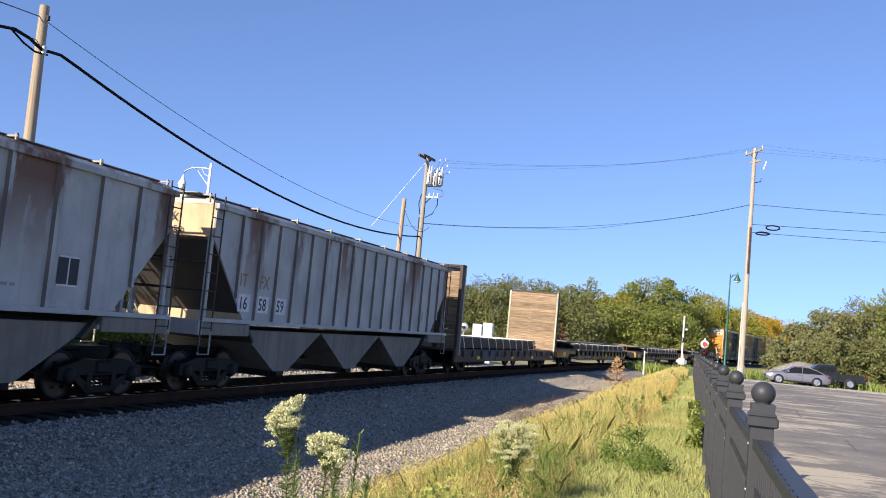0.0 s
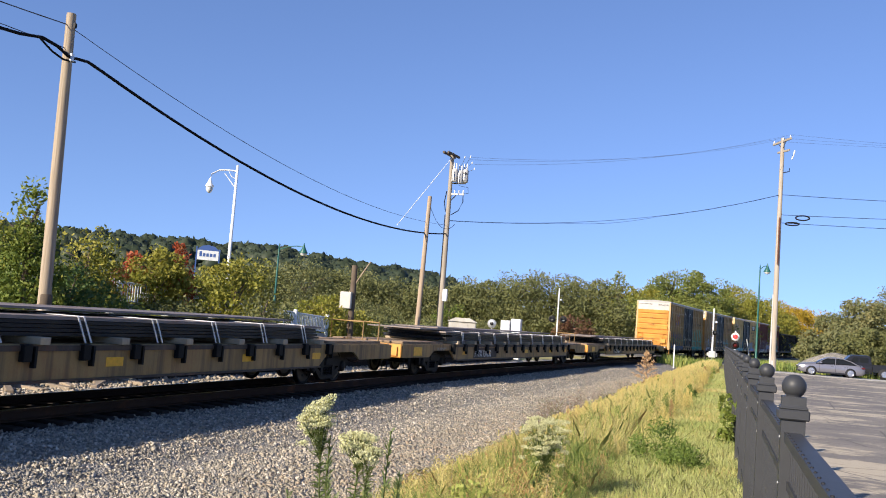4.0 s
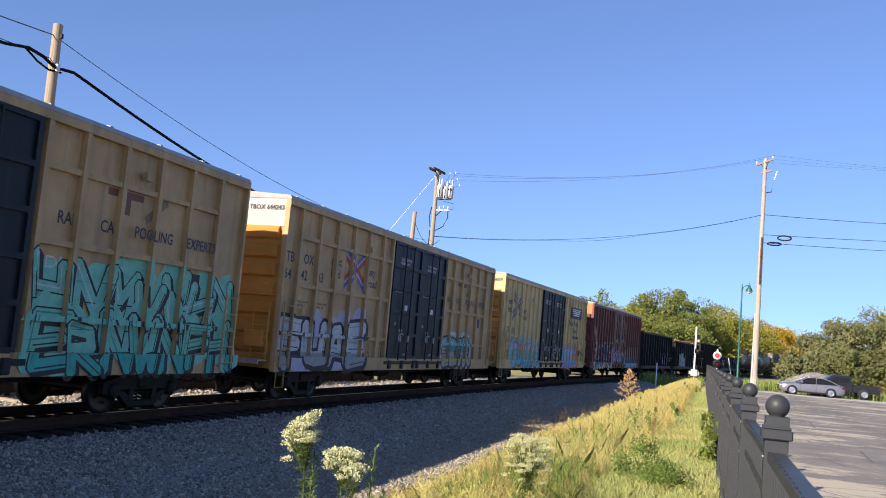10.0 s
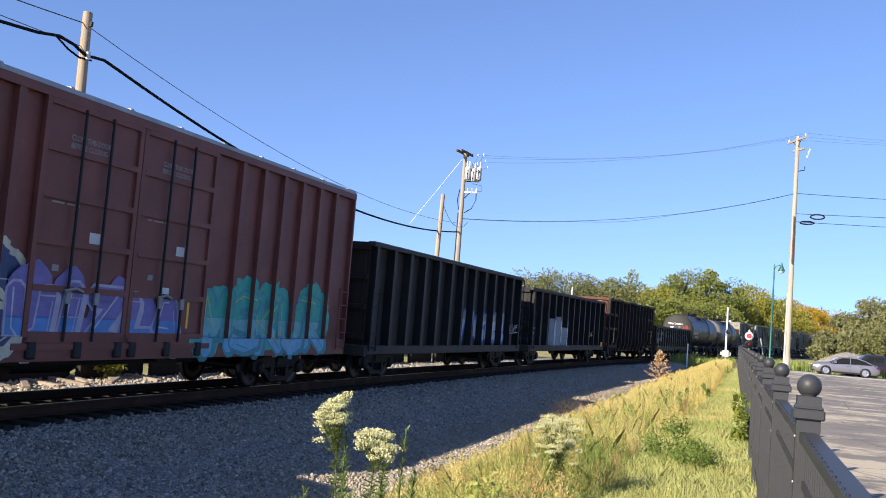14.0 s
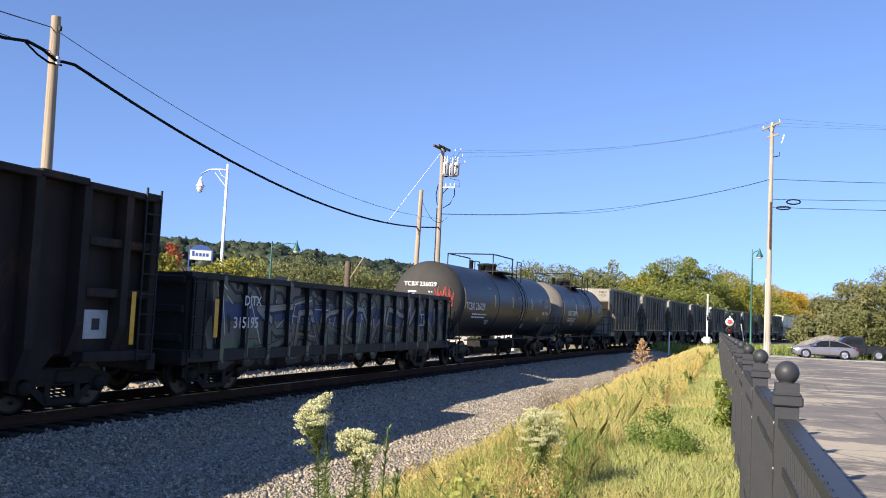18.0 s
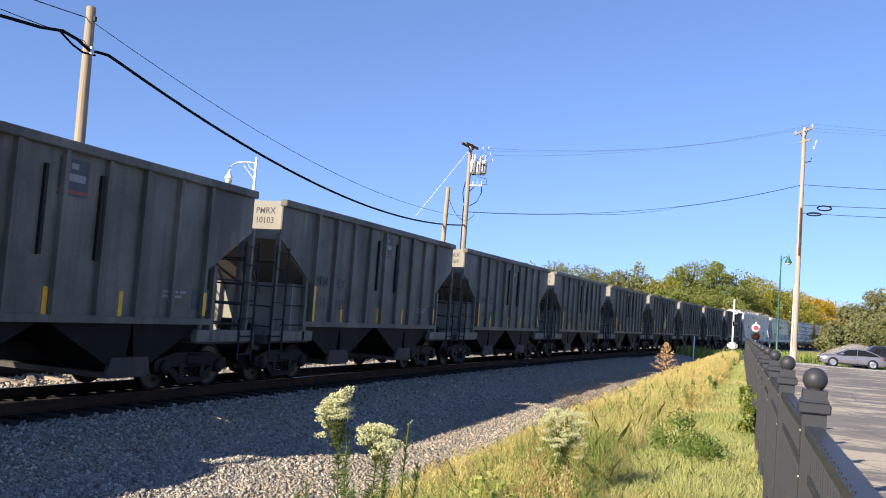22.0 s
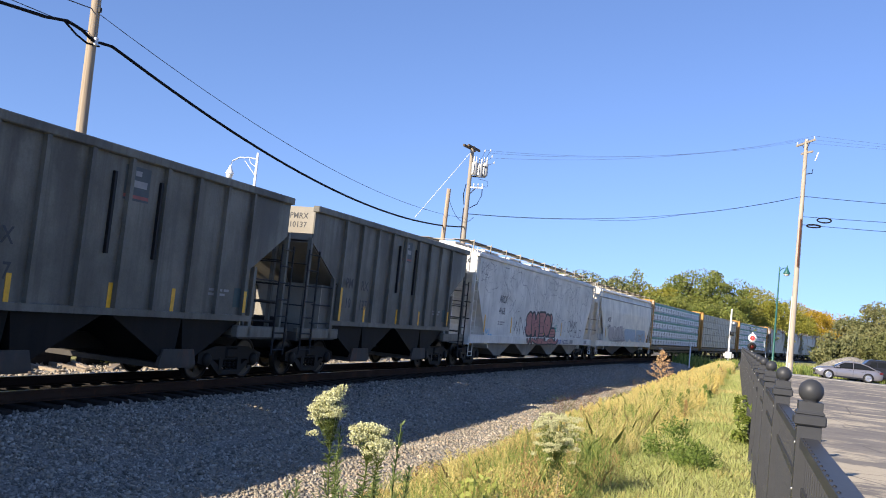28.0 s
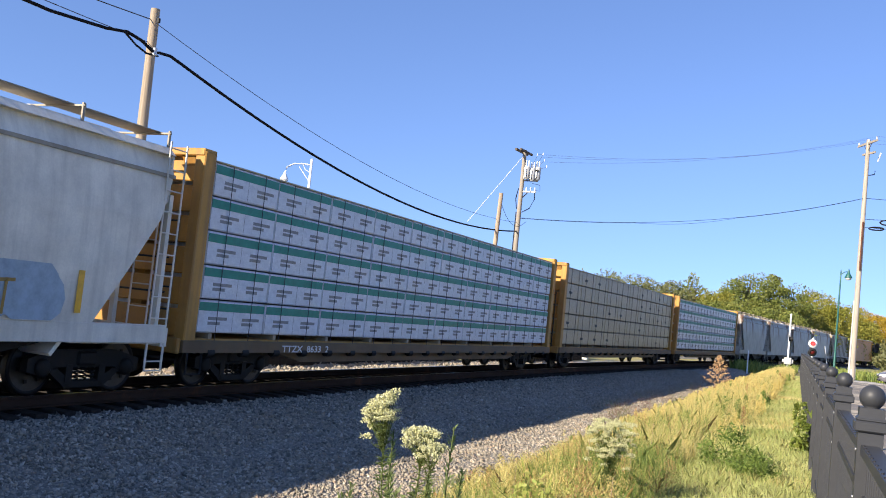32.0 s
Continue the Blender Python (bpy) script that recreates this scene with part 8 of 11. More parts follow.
def slanting(g, p, q, z, w, h):
    """A level timber between two points of the plan."""
    p, q = Vector(p), Vector(q)
    d = (q - p).normalized()
    n = Vector((-d.y, d.x)) * w / 2
    c = [p + n, p - n, q - n, q + n]
    return g.add([(v.x, v.y, z) for v in c] + [(v.x, v.y, z + h) for v in c], [(3, 2, 1, 0), (4, 5, 6, 7), (0, 1, 5, 4), (1, 2, 6, 5), (2, 3, 7, 6), (3, 0, 4, 7)])


ARM = (Vector((-0.68, 1.35)), Vector((0.58, -1.3)))
part("crossarm", slanting(Geo(), *ARM, 18.38 - rb, 0.11, 0.16), M["polepale"], rp, "weathered grey crossarm")
part("crossarm", slanting(Geo(), (-0.32, 0.5), (0.5, -0.75), 17.55 - rb, 0.11, 0.15), M["polepale"], rp, "weathered grey crossarm")
part("brace", Geo().tube([(-0.3, 0.55, 18.4 - rb), (-0.02, 0.1, 17.85 - rb)], 0.025, 5), M["iron"], rp)
part("brace", Geo().tube([(0.25, -0.6, 18.4 - rb), (0.02, -0.1, 17.85 - rb)], 0.025, 5), M["iron"], rp)
for u in (0.04, 0.55, 0.96):
    q = ARM[0].lerp(ARM[1], u)
    part("insulator", Geo().lathe([(0.03, 18.54 - rb), (0.07, 18.6 - rb), (0.04, 18.66 - rb), (0.06, 18.72 - rb), (0.0, 18.78 - rb)], 8, (q.x, q.y, 0)), M["insul"], rp)
part("cutout", Geo().tube([(0.75, -0.1, 17.0 - rb), (0.95, -0.1, 17.7 - rb)], 0.06, 8), M["insul"], rp)
part("arm", Geo().tube([(0.1, 0, 15.9 - rb), (0.6, 0, 16.0 - rb), (0.62, 0, 16.3 - rb)], 0.04, 6), M["iron"], rp)
part("conduit", Geo().tube([(0.02, -0.27, 8.4 - rb), (0.02, -0.22, 12.2 - rb)], 0.06, 8), M["rustlit"], rp, "orange-brown conduit")
part("riser", Geo().tube([(-0.24, -0.1, 0.3), (-0.2, -0.1, 6.0 - rb)], 0.05, 8), M["cangrey"], rp)
part("riser", Geo().tube([(-0.2, -0.22, 0.3), (-0.18, -0.2, 3.0 - rb)], 0.045, 8), M["cangrey"], rp)
part("ground_collar", Geo().lathe([(0.27, 0.2), (0.27, 1.5)], 14, (0, 0, 0)), M["polepale"], rp)
part("bolt_row", Geo().box(0.2, 0.26, -0.1, 0.0, 0.5, 1.4).box(-0.1, 0.0, -0.3, -0.24, 0.5, 1.2), M["galv"], rp)


def wire(name, pts, r, mat, label):
    return solo(name, Geo().tube(pts, r, 6), M[mat], label, "cable", "overhead wires")


wire("power_cable", [Vector((-19, 20.8, 8.72)), Vector((-19, 21.2, 8.83)), Vector((-19, 21.7, 8.88))] + sag((-19, 22.3, 8.78), (-19, 57.0, 7.72), 1.32, 30), 0.048, "cable", "thick black cable sagging between two wooden poles")
wire("power_cable", [(-19.1, -20, 9.6), (-19.05, -2, 8.9), (-19, 12, 8.62), (-19, 17, 8.66), (-19, 19.0, 8.86), (-19, 19.8, 9.02), (-18.9, 20.3, 8.92), (-18.85, 20.8, 8.72)], 0.048, "cable", "thick black cable leading to the bleached pole")
wire("cable_loop", [(-18.95, 19.6, 8.98), (-18.9, 20.1, 8.72), (-18.85, 20.5, 8.6), (-18.85, 21.0, 8.66)], 0.03, "cable", "short black cable loop at the pole")
wire("overhead_wire", sag((-19, 20.75, 9.68), (-19, 57.0, 8.3), 1.15, 24), 0.011, "wire", "thin wire between two wooden poles")
wire("overhead_wire", sag((-19, -20, 10.2), (-19, 20.75, 9.7), 1.1, 24), 0.016, "wire", "thin wire leading to the bleached pole")
wire("overhead_wire", sag((-19, -20, 9.4), (-19, 20.8, 9.0), 0.5, 16), 0.012, "wire", "thin lower wire leading to the bleached pole")
wire("guy_wire", [(mx, my, 12.9), (-19.85, 50.0, 7.40)], 0.02, "lampwhite", "pale taut guy wire beside the transformer pole")
for k, (dx, dz) in enumerate(((0.0, 0.0), (0.3, -0.18), (0.7, -0.5))):
    wire("overhead_wire", sag((mx + 0.9 + dx, my, 12.95 + dz), (rx_ - 0.63 + 0.6 * k, ry_ + 1.25 - 1.25 * k, 18.76), 0.75, 20), 0.007, "wire", "thin power line across the tracks")
    wire("overhead_wire", sag((rx_ - 0.63 + 0.6 * k, ry_ + 1.25 - 1.25 * k, 18.76), (60, 112 + k, 26 - 0.5 * k), 0.9, 20), 0.007, "wire", "thin power line running over the lot")
wire("telephone_cable", sag((mx, my, 8.62), (rx_, ry_, 14.1), 0.95, 30), 0.015, "cable", "black telephone cable across the tracks")
wire("telephone_cable", [p + Vector((0, 0, -0.16 * math.sin(math.pi * min(1, max(0, (i - 9) / 9))))) for i, p in enumerate(sag((mx, my, 8.59), (rx_, ry_, 14.08), 0.96, 30))], 0.011, "cable", "black slack cable lashed below another")
wire("telephone_cable", sag((rx_, ry_, 14.1), (60, 112, 21.5), 1.2, 24), 0.022, "cable", "black telephone cable over the lot")
for k in range(2):
    wire("telephone_cable", sag((rx_, ry_, 12.45 - 0.65 * k), (60, 112 + k, 19.0 - 0.8 * k), 0.7 + 0.2 * k, 24), 0.022, "cable", "low black cable over the lot")
    c = Vector((rx_ + 1.75 - 0.75 * k, ry_, 12.24 - 0.50 * k))
    ring = [c + Vector((0.52 * math.cos(a), 0.1 * math.sin(a), 0.20 * (1 - 0.35 * k) * math.sin(a))) for a in np.linspace(0, 2 * math.pi, 21)]
    wire("cable_coil", ring, 0.06, "cable", "coil of spare black cable on a wire")


# ---- street lamps ----
wx, wy = at(-31.92, 45)
wl = thing("street_lamp", "white street lamp with a scrolled arm and hanging lantern", "street lamp", "street lamps", m=pose(wx, wy, 0.0))
part("post", Geo().lathe([(0.16, -0.6), (0.16, 0.5), (0.11, 0.7), (0.085, 4), (0.06, 8.75), (0.0, 8.78)], 14, (0, 0, 0)), M["lampwhite"], wl)
arm = [(0, 0, 8.45), (-0.35, -0.15, 8.48), (-0.75, -0.42, 8.42), (-1.0, -0.62, 8.2), (-1.05, -0.66, 7.95)]
part("arm", Geo().tube(arm, 0.035, 8).tube([(0, 0, 7.6), (-0.22, -0.12, 7.9), (-0.5, -0.3, 8.3)], 0.025, 6).tube([(0, 0, 8.05), (-0.25, -0.12, 8.2), (-0.35, -0.2, 8.44)], 0.02, 6), M["lampwhite"], wl)
lan = part("lantern", Geo().lathe([(0.03, 7.98), (0.07, 7.9), (0.1, 7.78), (0.2, 7.62), (0.2, 7.55)], 14, (-1.05, -0.66, 0)), M["lampwhite"], wl)
part("globe", Geo().lathe([(0.17, 7.56), (0.16, 7.4), (0.09, 7.28), (0.0, 7.24)], 14, (-1.05, -0.66, 0)), M["insul"], lan)


def green_lamp(x, y, top, reach, label):
    z0 = ground_z(x, y)
    ob = thing("street_lamp", label, "street lamp", "street lamps", m=pose(x, y, z0))
    h = top - z0
    part("post", Geo().lathe([(0.2, -0.3), (0.2, 0.4), (0.12, 0.6), (0.09, h * 0.5), (0.065, h), (0.0, h + 0.25)], 12, (0, 0, 0)), M["lampgreen"], ob)
    a = math.radians(20)
    arm = [(0, 0, h - 0.35), (reach * 0.35, 0, h - 0.05), (reach * 0.7, 0, h + 0.05), (reach, 0, h)]
    part("arm", Geo().tube(arm, 0.045, 8), M["lampgreen"], ob)
    s = part("shade", Geo().lathe([(0.03, h + 0.35), (0.06, h + 0.2), (0.12, h), (0.16, h - 0.12), (0.36, h - 0.5), (0.36, h - 0.56)], 16, (reach, 0, 0)), M["lampgreen"], ob, "green bell-shaped shade")
    part("globe", Geo().lathe([(0.30, h - 0.55), (0.24, h - 0.72), (0.0, h - 0.82)], 14, (reach, 0, 0)), M["insul"], s)
    return ob


gx, gy = at(-28.92, 80)
green_lamp(gx, gy, 7.35, 2.4, "dark green street lamp with a long arm and bell shade")
qx, qy = at(0.92, 98)
green_lamp(qx, qy, 9.9, 0.7, "dark green street lamp with a short arm by the crossing")


# ---- crossing signals and cabinets ----
def disc(g, x, y, z, r):
    return g.lathe([(0.0, y - 0.02), (r, y - 0.02), (r, y + 0.02), (0.0, y + 0.03)], 20, (x, 0, z), "y")


def hood(x, y0, y1, z, r):
    """An open visor over a round light."""
    g, n = Geo(), 12
    v = [(x + q * math.cos(a), y, z + q * math.sin(a)) for q in (r, r - 0.012) for y in (y0, y1) for a in np.linspace(-0.3, math.pi + 0.3, n)]
    f = []
    for k in range(2):
        f += [(2 * k * n + i, 2 * k * n + i + 1, (2 * k + 1) * n + i + 1, (2 * k + 1) * n + i) for i in range(n - 1)]
    f += [(i, i + 1, 2 * n + i + 1, 2 * n + i) for i in range(n - 1)]
    return g.add(v, f)


def lamp_glow(name, col, power):
    m, n, l, b = node_mat(name)
    b.inputs["Base Color"].default_value = (*col, 1)
    b.inputs["Emission Color"].default_value = (*col, 1)
    b.inputs["Emission Strength"].default_value = power
    b.inputs["Roughness"].default_value = 0.3
    return m


M["redlamp"] = lamp_glow("signal_red_lit", (0.9, 0.03, 0.03), 1.6)
M["reddark"] = plain("signal_red_dark", (0.10, 0.012, 0.012), 0.25)


def crossing_mast(x, y, top, lights_z, label, gate):
    z0 = ground_z(x, y)
    ob = thing("crossing_signal", label, "crossing signal", "level crossing signals", m=pose(x, y, z0))
    h = top - z0
    part("mast", Geo().lathe([(0.2, -0.2), (0.2, 0.25), (0.075, 0.3), (0.075, h), (0.09, h + 0.02), (0.0, h + 0.1)], 12, (0, 0, 0)), M["lampwhite"], ob)
    lz = lights_z - z0
    part("crossarm", Geo().tube([(-0.75, 0, lz), (0.75, 0, lz)] if not gate else [(0, -0.75, lz), (0, 0.75, lz)], 0.04, 8), M["iron"], ob)
    for s in () if gate else (-0.62, 0.62):
        b = part("background_disc", disc(Geo(), s, 0.08, lz, 0.38), M["iron"], ob, "black round light background")
        part("hood", hood(s, -0.30, 0.05, lz, 0.20), M["iron"], b)
        part("lens", disc(Geo(), s, 0.04, lz, 0.17), M["cangrey"], b, "unlit round lens")
    for s in (-0.62, 0.62) if gate else ():  # these lights face along the road
        b = part("background_disc", Geo().lathe([(0.0, -0.02), (0.36, -0.02), (0.36, 0.02), (0.0, 0.03)], 20, (0, s, lz), "x"), M["iron"], ob, "black round light background")
        part("hood", Geo().tube([(0.02, s, lz), (0.3, s, lz)], 0.18, 12), M["iron"], b)
    if gate:
        part("gate_mechanism", Geo().box(-0.3, 0.3, -0.25, 0.25, 0.75, 1.35, 0.05).box(0.3, 0.45, -0.1, 0.1, 0.85, 1.2, 0.03).box(-0.45, -0.3, -0.08, 0.08, 0.9, 1.2, 0.03), M["cangrey"], ob, "pale gate mechanism box")
        part("counterweight", Geo().box(-0.7, -0.5, -0.15, 0.15, 0.3, 0.95, 0.04), M["iron"], ob)
    part("bell", Geo().lathe([(0.14, h - 1.2), (0.12, h - 1.08), (0.0, h - 1.02)], 12, (0.25, 0, 0)), M["galv"], ob)
    part("side_bracket", Geo().tube([(0.05, 0, h - 0.75), (0.42, 0, h - 0.75), (0.42, 0, h - 1.35), (0.05, 0, h - 1.35)], 0.022, 6).tube([(0.05, 0, h - 1.05), (0.42, 0, h - 1.05)], 0.018, 6), M["iron"], ob)
    return ob


ax_, ay_ = at(-1.6, 84)
crossing_mast(ax_, ay_, 4.72, 2.62, "white level crossing mast with side lights and gate box", True)
bx_, by_ = at(-11.05, 98)
crossing_mast(bx_, by_, 6.2, 2.95, "white level crossing mast beyond the track with dark lights", False)
cx_, cy_ = at(-0.3, 86)
z0 = ground_z(cx_, cy_)
ps = thing("pedestrian_signal", "white signal post with two stacked round lights, upper one red", "crossing signal", "level crossing signals", m=pose(cx_, cy_, z0))
part("post", Geo().lathe([(0.12, -0.1), (0.12, 0.3), (0.075, 0.35), (0.075, 2.9 - z0), (0.0, 3.0 - z0)], 12, (0, 0, 0)), M["lampwhite"], ps)
for zz, mt in ((2.42, "redlamp"), (1.67, "reddark")):
    d = part("background_disc", disc(Geo(), 0, -0.1, zz - z0, 0.37), M["lampwhite" if mt == "redlamp" else "iron"], ps, "round light background")
    part("lens", disc(Geo(), 0, -0.16, zz - z0, 0.19), M[mt], d, "lit red lens" if mt == "redlamp" else "unlit dark lens")
    part("hood", hood(0, -0.36, -0.12, zz - z0, 0.22), M["iron"], d)
vx, vy = at(0.55, 88)
solo("leaning_post", Geo().tube([(vx - 0.3, vy, 2.3), (vx + 0.15, vy, -0.3)], 0.05, 8), M["galv"], "thin grey leaning post beside the crossing", "post")
ux, uy = at(-3.82, 75)
solo("marker_post", Geo().lathe([(0.05, ground_z(ux, uy) - 0.1), (0.05, 1.35), (0.0, 1.4)], 8, (ux, uy, 0)), M["lampwhite"], "thin white marker post in the ballast edge", "post")
hx, hy = at(-17.0, 64)
hz = ground_z(hx, hy)
hut = thing("signal_hut", "low cream equipment hut with a shallow roof", "equipment hut", m=pose(hx, hy, hz, 0, 0, 15))
part("walls", Geo().box(-0.95, 0.95, -0.8, 0.8, -0.1, 1.95 - hz, 0.02), M["concrete"], hut)
part("roof", Geo().prism([(-1.05, 1.93 - hz), (1.05, 1.93 - hz), (0.5, 2.2 - hz), (-0.5, 2.2 - hz)], "y", -0.9, 0.9), M["white"], hut)
part("door", Geo().box(-0.35, 0.35, -0.83, -0.8, 0.0, 1.75 - hz), M["white"], hut)
for k, (az, mt) in enumerate(((-14.25, "galv"), (-13.6, "lampwhite"))):
    px, py = at(az, 71)
    pz = ground_z(px, py)
    cb_ = thing("signal_cabinet", "grey upright signal cabinet" if k == 0 else "white upright signal cabinet with louvres", "cabinet", "signal cabinets", m=pose(px, py, pz))
    part("case", Geo().box(-0.38, 0.38, -0.3, 0.3, -0.05, 2.3 + 0.15 * k - pz, 0.03), M[mt], cb_)
    part("door", Geo().box(-0.33, 0.33, -0.32, -0.3, 0.3, 2.1 - pz, 0.008), M[mt], cb_)
    for j in range(4):
        part("louvre", Geo().box(-0.25, 0.25, -0.345, -0.32, 1.2 + 0.14 * j - pz + 0.4, 1.26 + 0.14 * j - pz + 0.4), M["galv"], cb_)
nx_, ny_ = at(-15.15, 66)
nz_ = ground_z(nx_, ny_)
dw = thing("dwarf_signal", "small round railway signal on a short post", "railway signal", m=pose(nx_, ny_, nz_))
part("post", Geo().tube([(0, 0, -0.1), (0, 0, 1.6 - nz_)], 0.05, 8), M["galv"], dw)
part("target", disc(Geo(), 0, 0, 1.95 - nz_, 0.33), M["galv"], dw)
part("lens", disc(Geo(), 0, -0.06, 1.95 - nz_, 0.13), M["iron"], dw)


# ---- white railing on the rise beyond the bushes ----
rl = thing("railing", "white picket railing climbing a ramp behind the bushes", "railing", m=pose(0, 0, 0))
pts = [(-29.0, 24.0, 3.0), (-26.6, 30.0, 2.35), (-25.2, 36.0, 1.75), (-23.4, 41.0, 1.35), (-22.0, 46.0, 1.05)]
path = []
for p, q in zip(pts, pts[1:]):
    n = 14
    path += [Vector(p).lerp(Vector(q), i / n) for i in range(n)]
path.append(Vector(pts[-1]))
part("top_rail", Geo().tube([p + Vector((0, 0, 0.55)) for p in path], 0.05, 6), M["lampwhite"], rl)
part("bottom_rail", Geo().tube([p + Vector((0, 0, -0.25)) for p in path], 0.04, 6), M["lampwhite"], rl)
picket = Geo().box(-0.022, 0.022, -0.022, 0.022, -0.25, 0.52).mesh("picket", [M["lampwhite"]])
big = Geo().box(-0.09, 0.09, -0.09, 0.09, -2.6, 0.72, 0.02).mesh("post", [M["lampwhite"]])
for i, p in enumerate(path):
    for k in range(3):
        if i + 1 < len(path):
            o = part("picket", picket, None, rl)
            o.location = p.lerp(path[i + 1], k / 3)
    if i % 7 == 0:
        o = part("post", big, None, rl)
        o.location = p
part("ramp_wall", Geo().add([(p.x, p.y, p.z - 0.35) for p in path] + [(p.x, p.y, -0.9) for p in path] + [(p.x - 1.5, p.y - 0.5, p.z - 0.35) for p in path],
                            [(i, i + 1, len(path) + i + 1, len(path) + i) for i in range(len(path) - 1)] + [(i + 1, i, 2 * len(path) + i, 2 * len(path) + i + 1) for i in range(len(path) - 1)]), M["concrete"], rl)


# ---- store sign on the far slope ----
gx_, gy_ = at(-33.2, 260)
sg = thing("store_sign", "distant white and blue store sign with an arched top", "sign", m=pose(gx_, gy_, 0, 0, 0, 33))
arch = [(-2.9, 13.6), (2.9, 13.6), (2.9, 16.6), (1.8, 17.5), (0, 17.9), (-1.8, 17.5), (-2.9, 16.6)]
part("panel", Geo().prism([(x, z) for x, z in arch], "y", 0.0, 0.4), M["signblue"], sg, "blue arched sign panel")
part("lower_panel", Geo().box(-2.9, 2.9, -0.06, 0.0, 13.6, 16.3), M["signwhite"], sg)
for k in range(5):
    part("sign_shape", Geo().box(-2.3 + 0.95 * k, -1.65 + 0.95 * k, -0.12, -0.06, 14.6, 16.0 if k == 0 else 15.5), M["signblue"], sg)
part("post", Geo().box(2.95, 3.3, -0.1, 0.5, 0.0, 16.8), M["signblue"], sg)
part("post", Geo().box(-3.3, -2.95, -0.1, 0.5, 0.0, 17.2), M["signblue"], sg)


# ---- fence along the lot ----
def fence_x(y):
    return 0.318 - 0.0195 * y


fence = thing("fence", "charcoal metal picket fence with ball-topped posts along the lot", "fence", m=pose(0, 0, 0))
post_geo = Geo().box(-0.05, 0.05, -0.05, 0.05, -0.1, 1.40)
post_mesh = post_geo.mesh("post", [M["fence"]])
cap = Geo().box(-0.066, 0.066, -0.066, 0.066, 1.30, 1.345, 0.006).box(-0.059, 0.059, -0.059, 0.059, 1.345, 1.357, 0.004)
lo, hi = [(-0.055, -0.055), (0.055, -0.055), (0.055, 0.055), (-0.055, 0.055)], [(-0.03, -0.03), (0.03, -0.03), (0.03, 0.03), (-0.03, 0.03)]
cap.add([(x, y, 1.357) for x, y in lo] + [(x, y, 1.392) for x, y in hi], [(0, 1, 5, 4), (1, 2, 6, 5), (2, 3, 7, 6), (3, 0, 4, 7), (4, 5, 6, 7)])
cap_mesh = cap.lathe([(0.042, 1.386), (0.042, 1.394), (0.03, 1.40)], 20, (0, 0, 0)).mesh("cap", [M["fence"]])
ball_prof = [(0.03, 1.39), (0.034, 1.395)] + [(0.0525 * math.sin(a), 1.445 - 0.0525 * math.cos(a)) for a in np.linspace(0.62, math.pi, 12)]
ball_mesh = Geo().lathe(ball_prof, 24, (0, 0, 0)).mesh("ball", [M["fence"]])
picket_mesh = Geo().box(-0.009, 0.009, -0.009, 0.009, 0.06, 1.205).mesh("picket", [M["fence"]])
screw_mesh = Geo().lathe([(0.006, 0.0), (0.005, 0.004), (0.0, 0.005)], 8, (0, 0, 0), "x").mesh("screw", [M["galv"]])
bolt_mesh = Geo().lathe([(0.006, 0.0), (0.0055, 0.004), (0.0, 0.005)], 8, (0, 0, 0)).mesh("bolt", [M["iron"]])
post_y = [4.3 + 2.45 * i for i in range(26)]
base_of = {y: 1.787 - 1.445 - 0.0035 * (y - 4.3) for y in post_y}
turn_deg = math.degrees(math.atan(0.0195))
spans = [(-1.2, post_y[0])] + list(zip(post_y, post_y[1:]))
for y in post_y:
    p = part("post", post_mesh, None, fence)
    p.matrix_basis = pose(fence_x(y), y, base_of[y], 0, 0, turn_deg)
    for nm, me in (("cap", cap_mesh), ("ball", ball_mesh)):
        part(nm, me, None, p)
    for z in (1.02, 1.22):
        s = part("screw", screw_mesh, None, p)
        s.matrix_basis = pose(-0.05, 0.0, z, 0, 0, 180)
for a, b in spans:
    za, zb = base_of.get(a, base_of[post_y[0]]), base_of[b]
    xa, xb = fence_x(a), fence_x(b)
    for nm, w, z0, z1 in (("top_rail", 0.036, 1.205, 1.245), ("middle_rail", 0.018, 1.00, 1.035), ("bottom_rail", 0.018, 0.10, 0.135)):
        g = Geo()
        v = [(xa + s * w, a, za + z) for z in (z0, z1) for s in (-1, 1)] + [(xb + s * w, b, zb + z) for z in (z0, z1) for s in (-1, 1)]
        g.add(v, [(0, 1, 3, 2), (4, 6, 7, 5), (0, 4, 5, 1), (2, 3, 7, 6), (0, 2, 6, 4), (1, 5, 7, 3)])
        part(nm, g, M["fence"], fence)
    if a < 14:
        for i in range(1, int((b - a) / 0.11)):
            o = part("bolt", bolt_mesh, None, fence)
            y = a + 0.11 * i
            o.location = (fence_x(y) - 0.027, y, za + (zb - za) * (y - a) / (b - a) + 1.245)
    if a < 30:
        n = int((b - a) / 0.098)
        for i in range(1, n):
            y = a + (b - a) * i / n
            o = part("picket", picket_mesh, None, fence)
            o.location = (fence_x(y), y, za + (zb - za) * i / n)
    else:
        g = Geo()
        n = int((b - a) / 0.098)
        for i in range(1, n):
            y = a + (b - a) * i / n
            g.box(fence_x(y) - 0.009, fence_x(y) + 0.009, y - 0.009, y + 0.009, za + 0.06, za + 1.205)
        tagged(part("pickets", g, M["fence"], fence), kind="stuff")


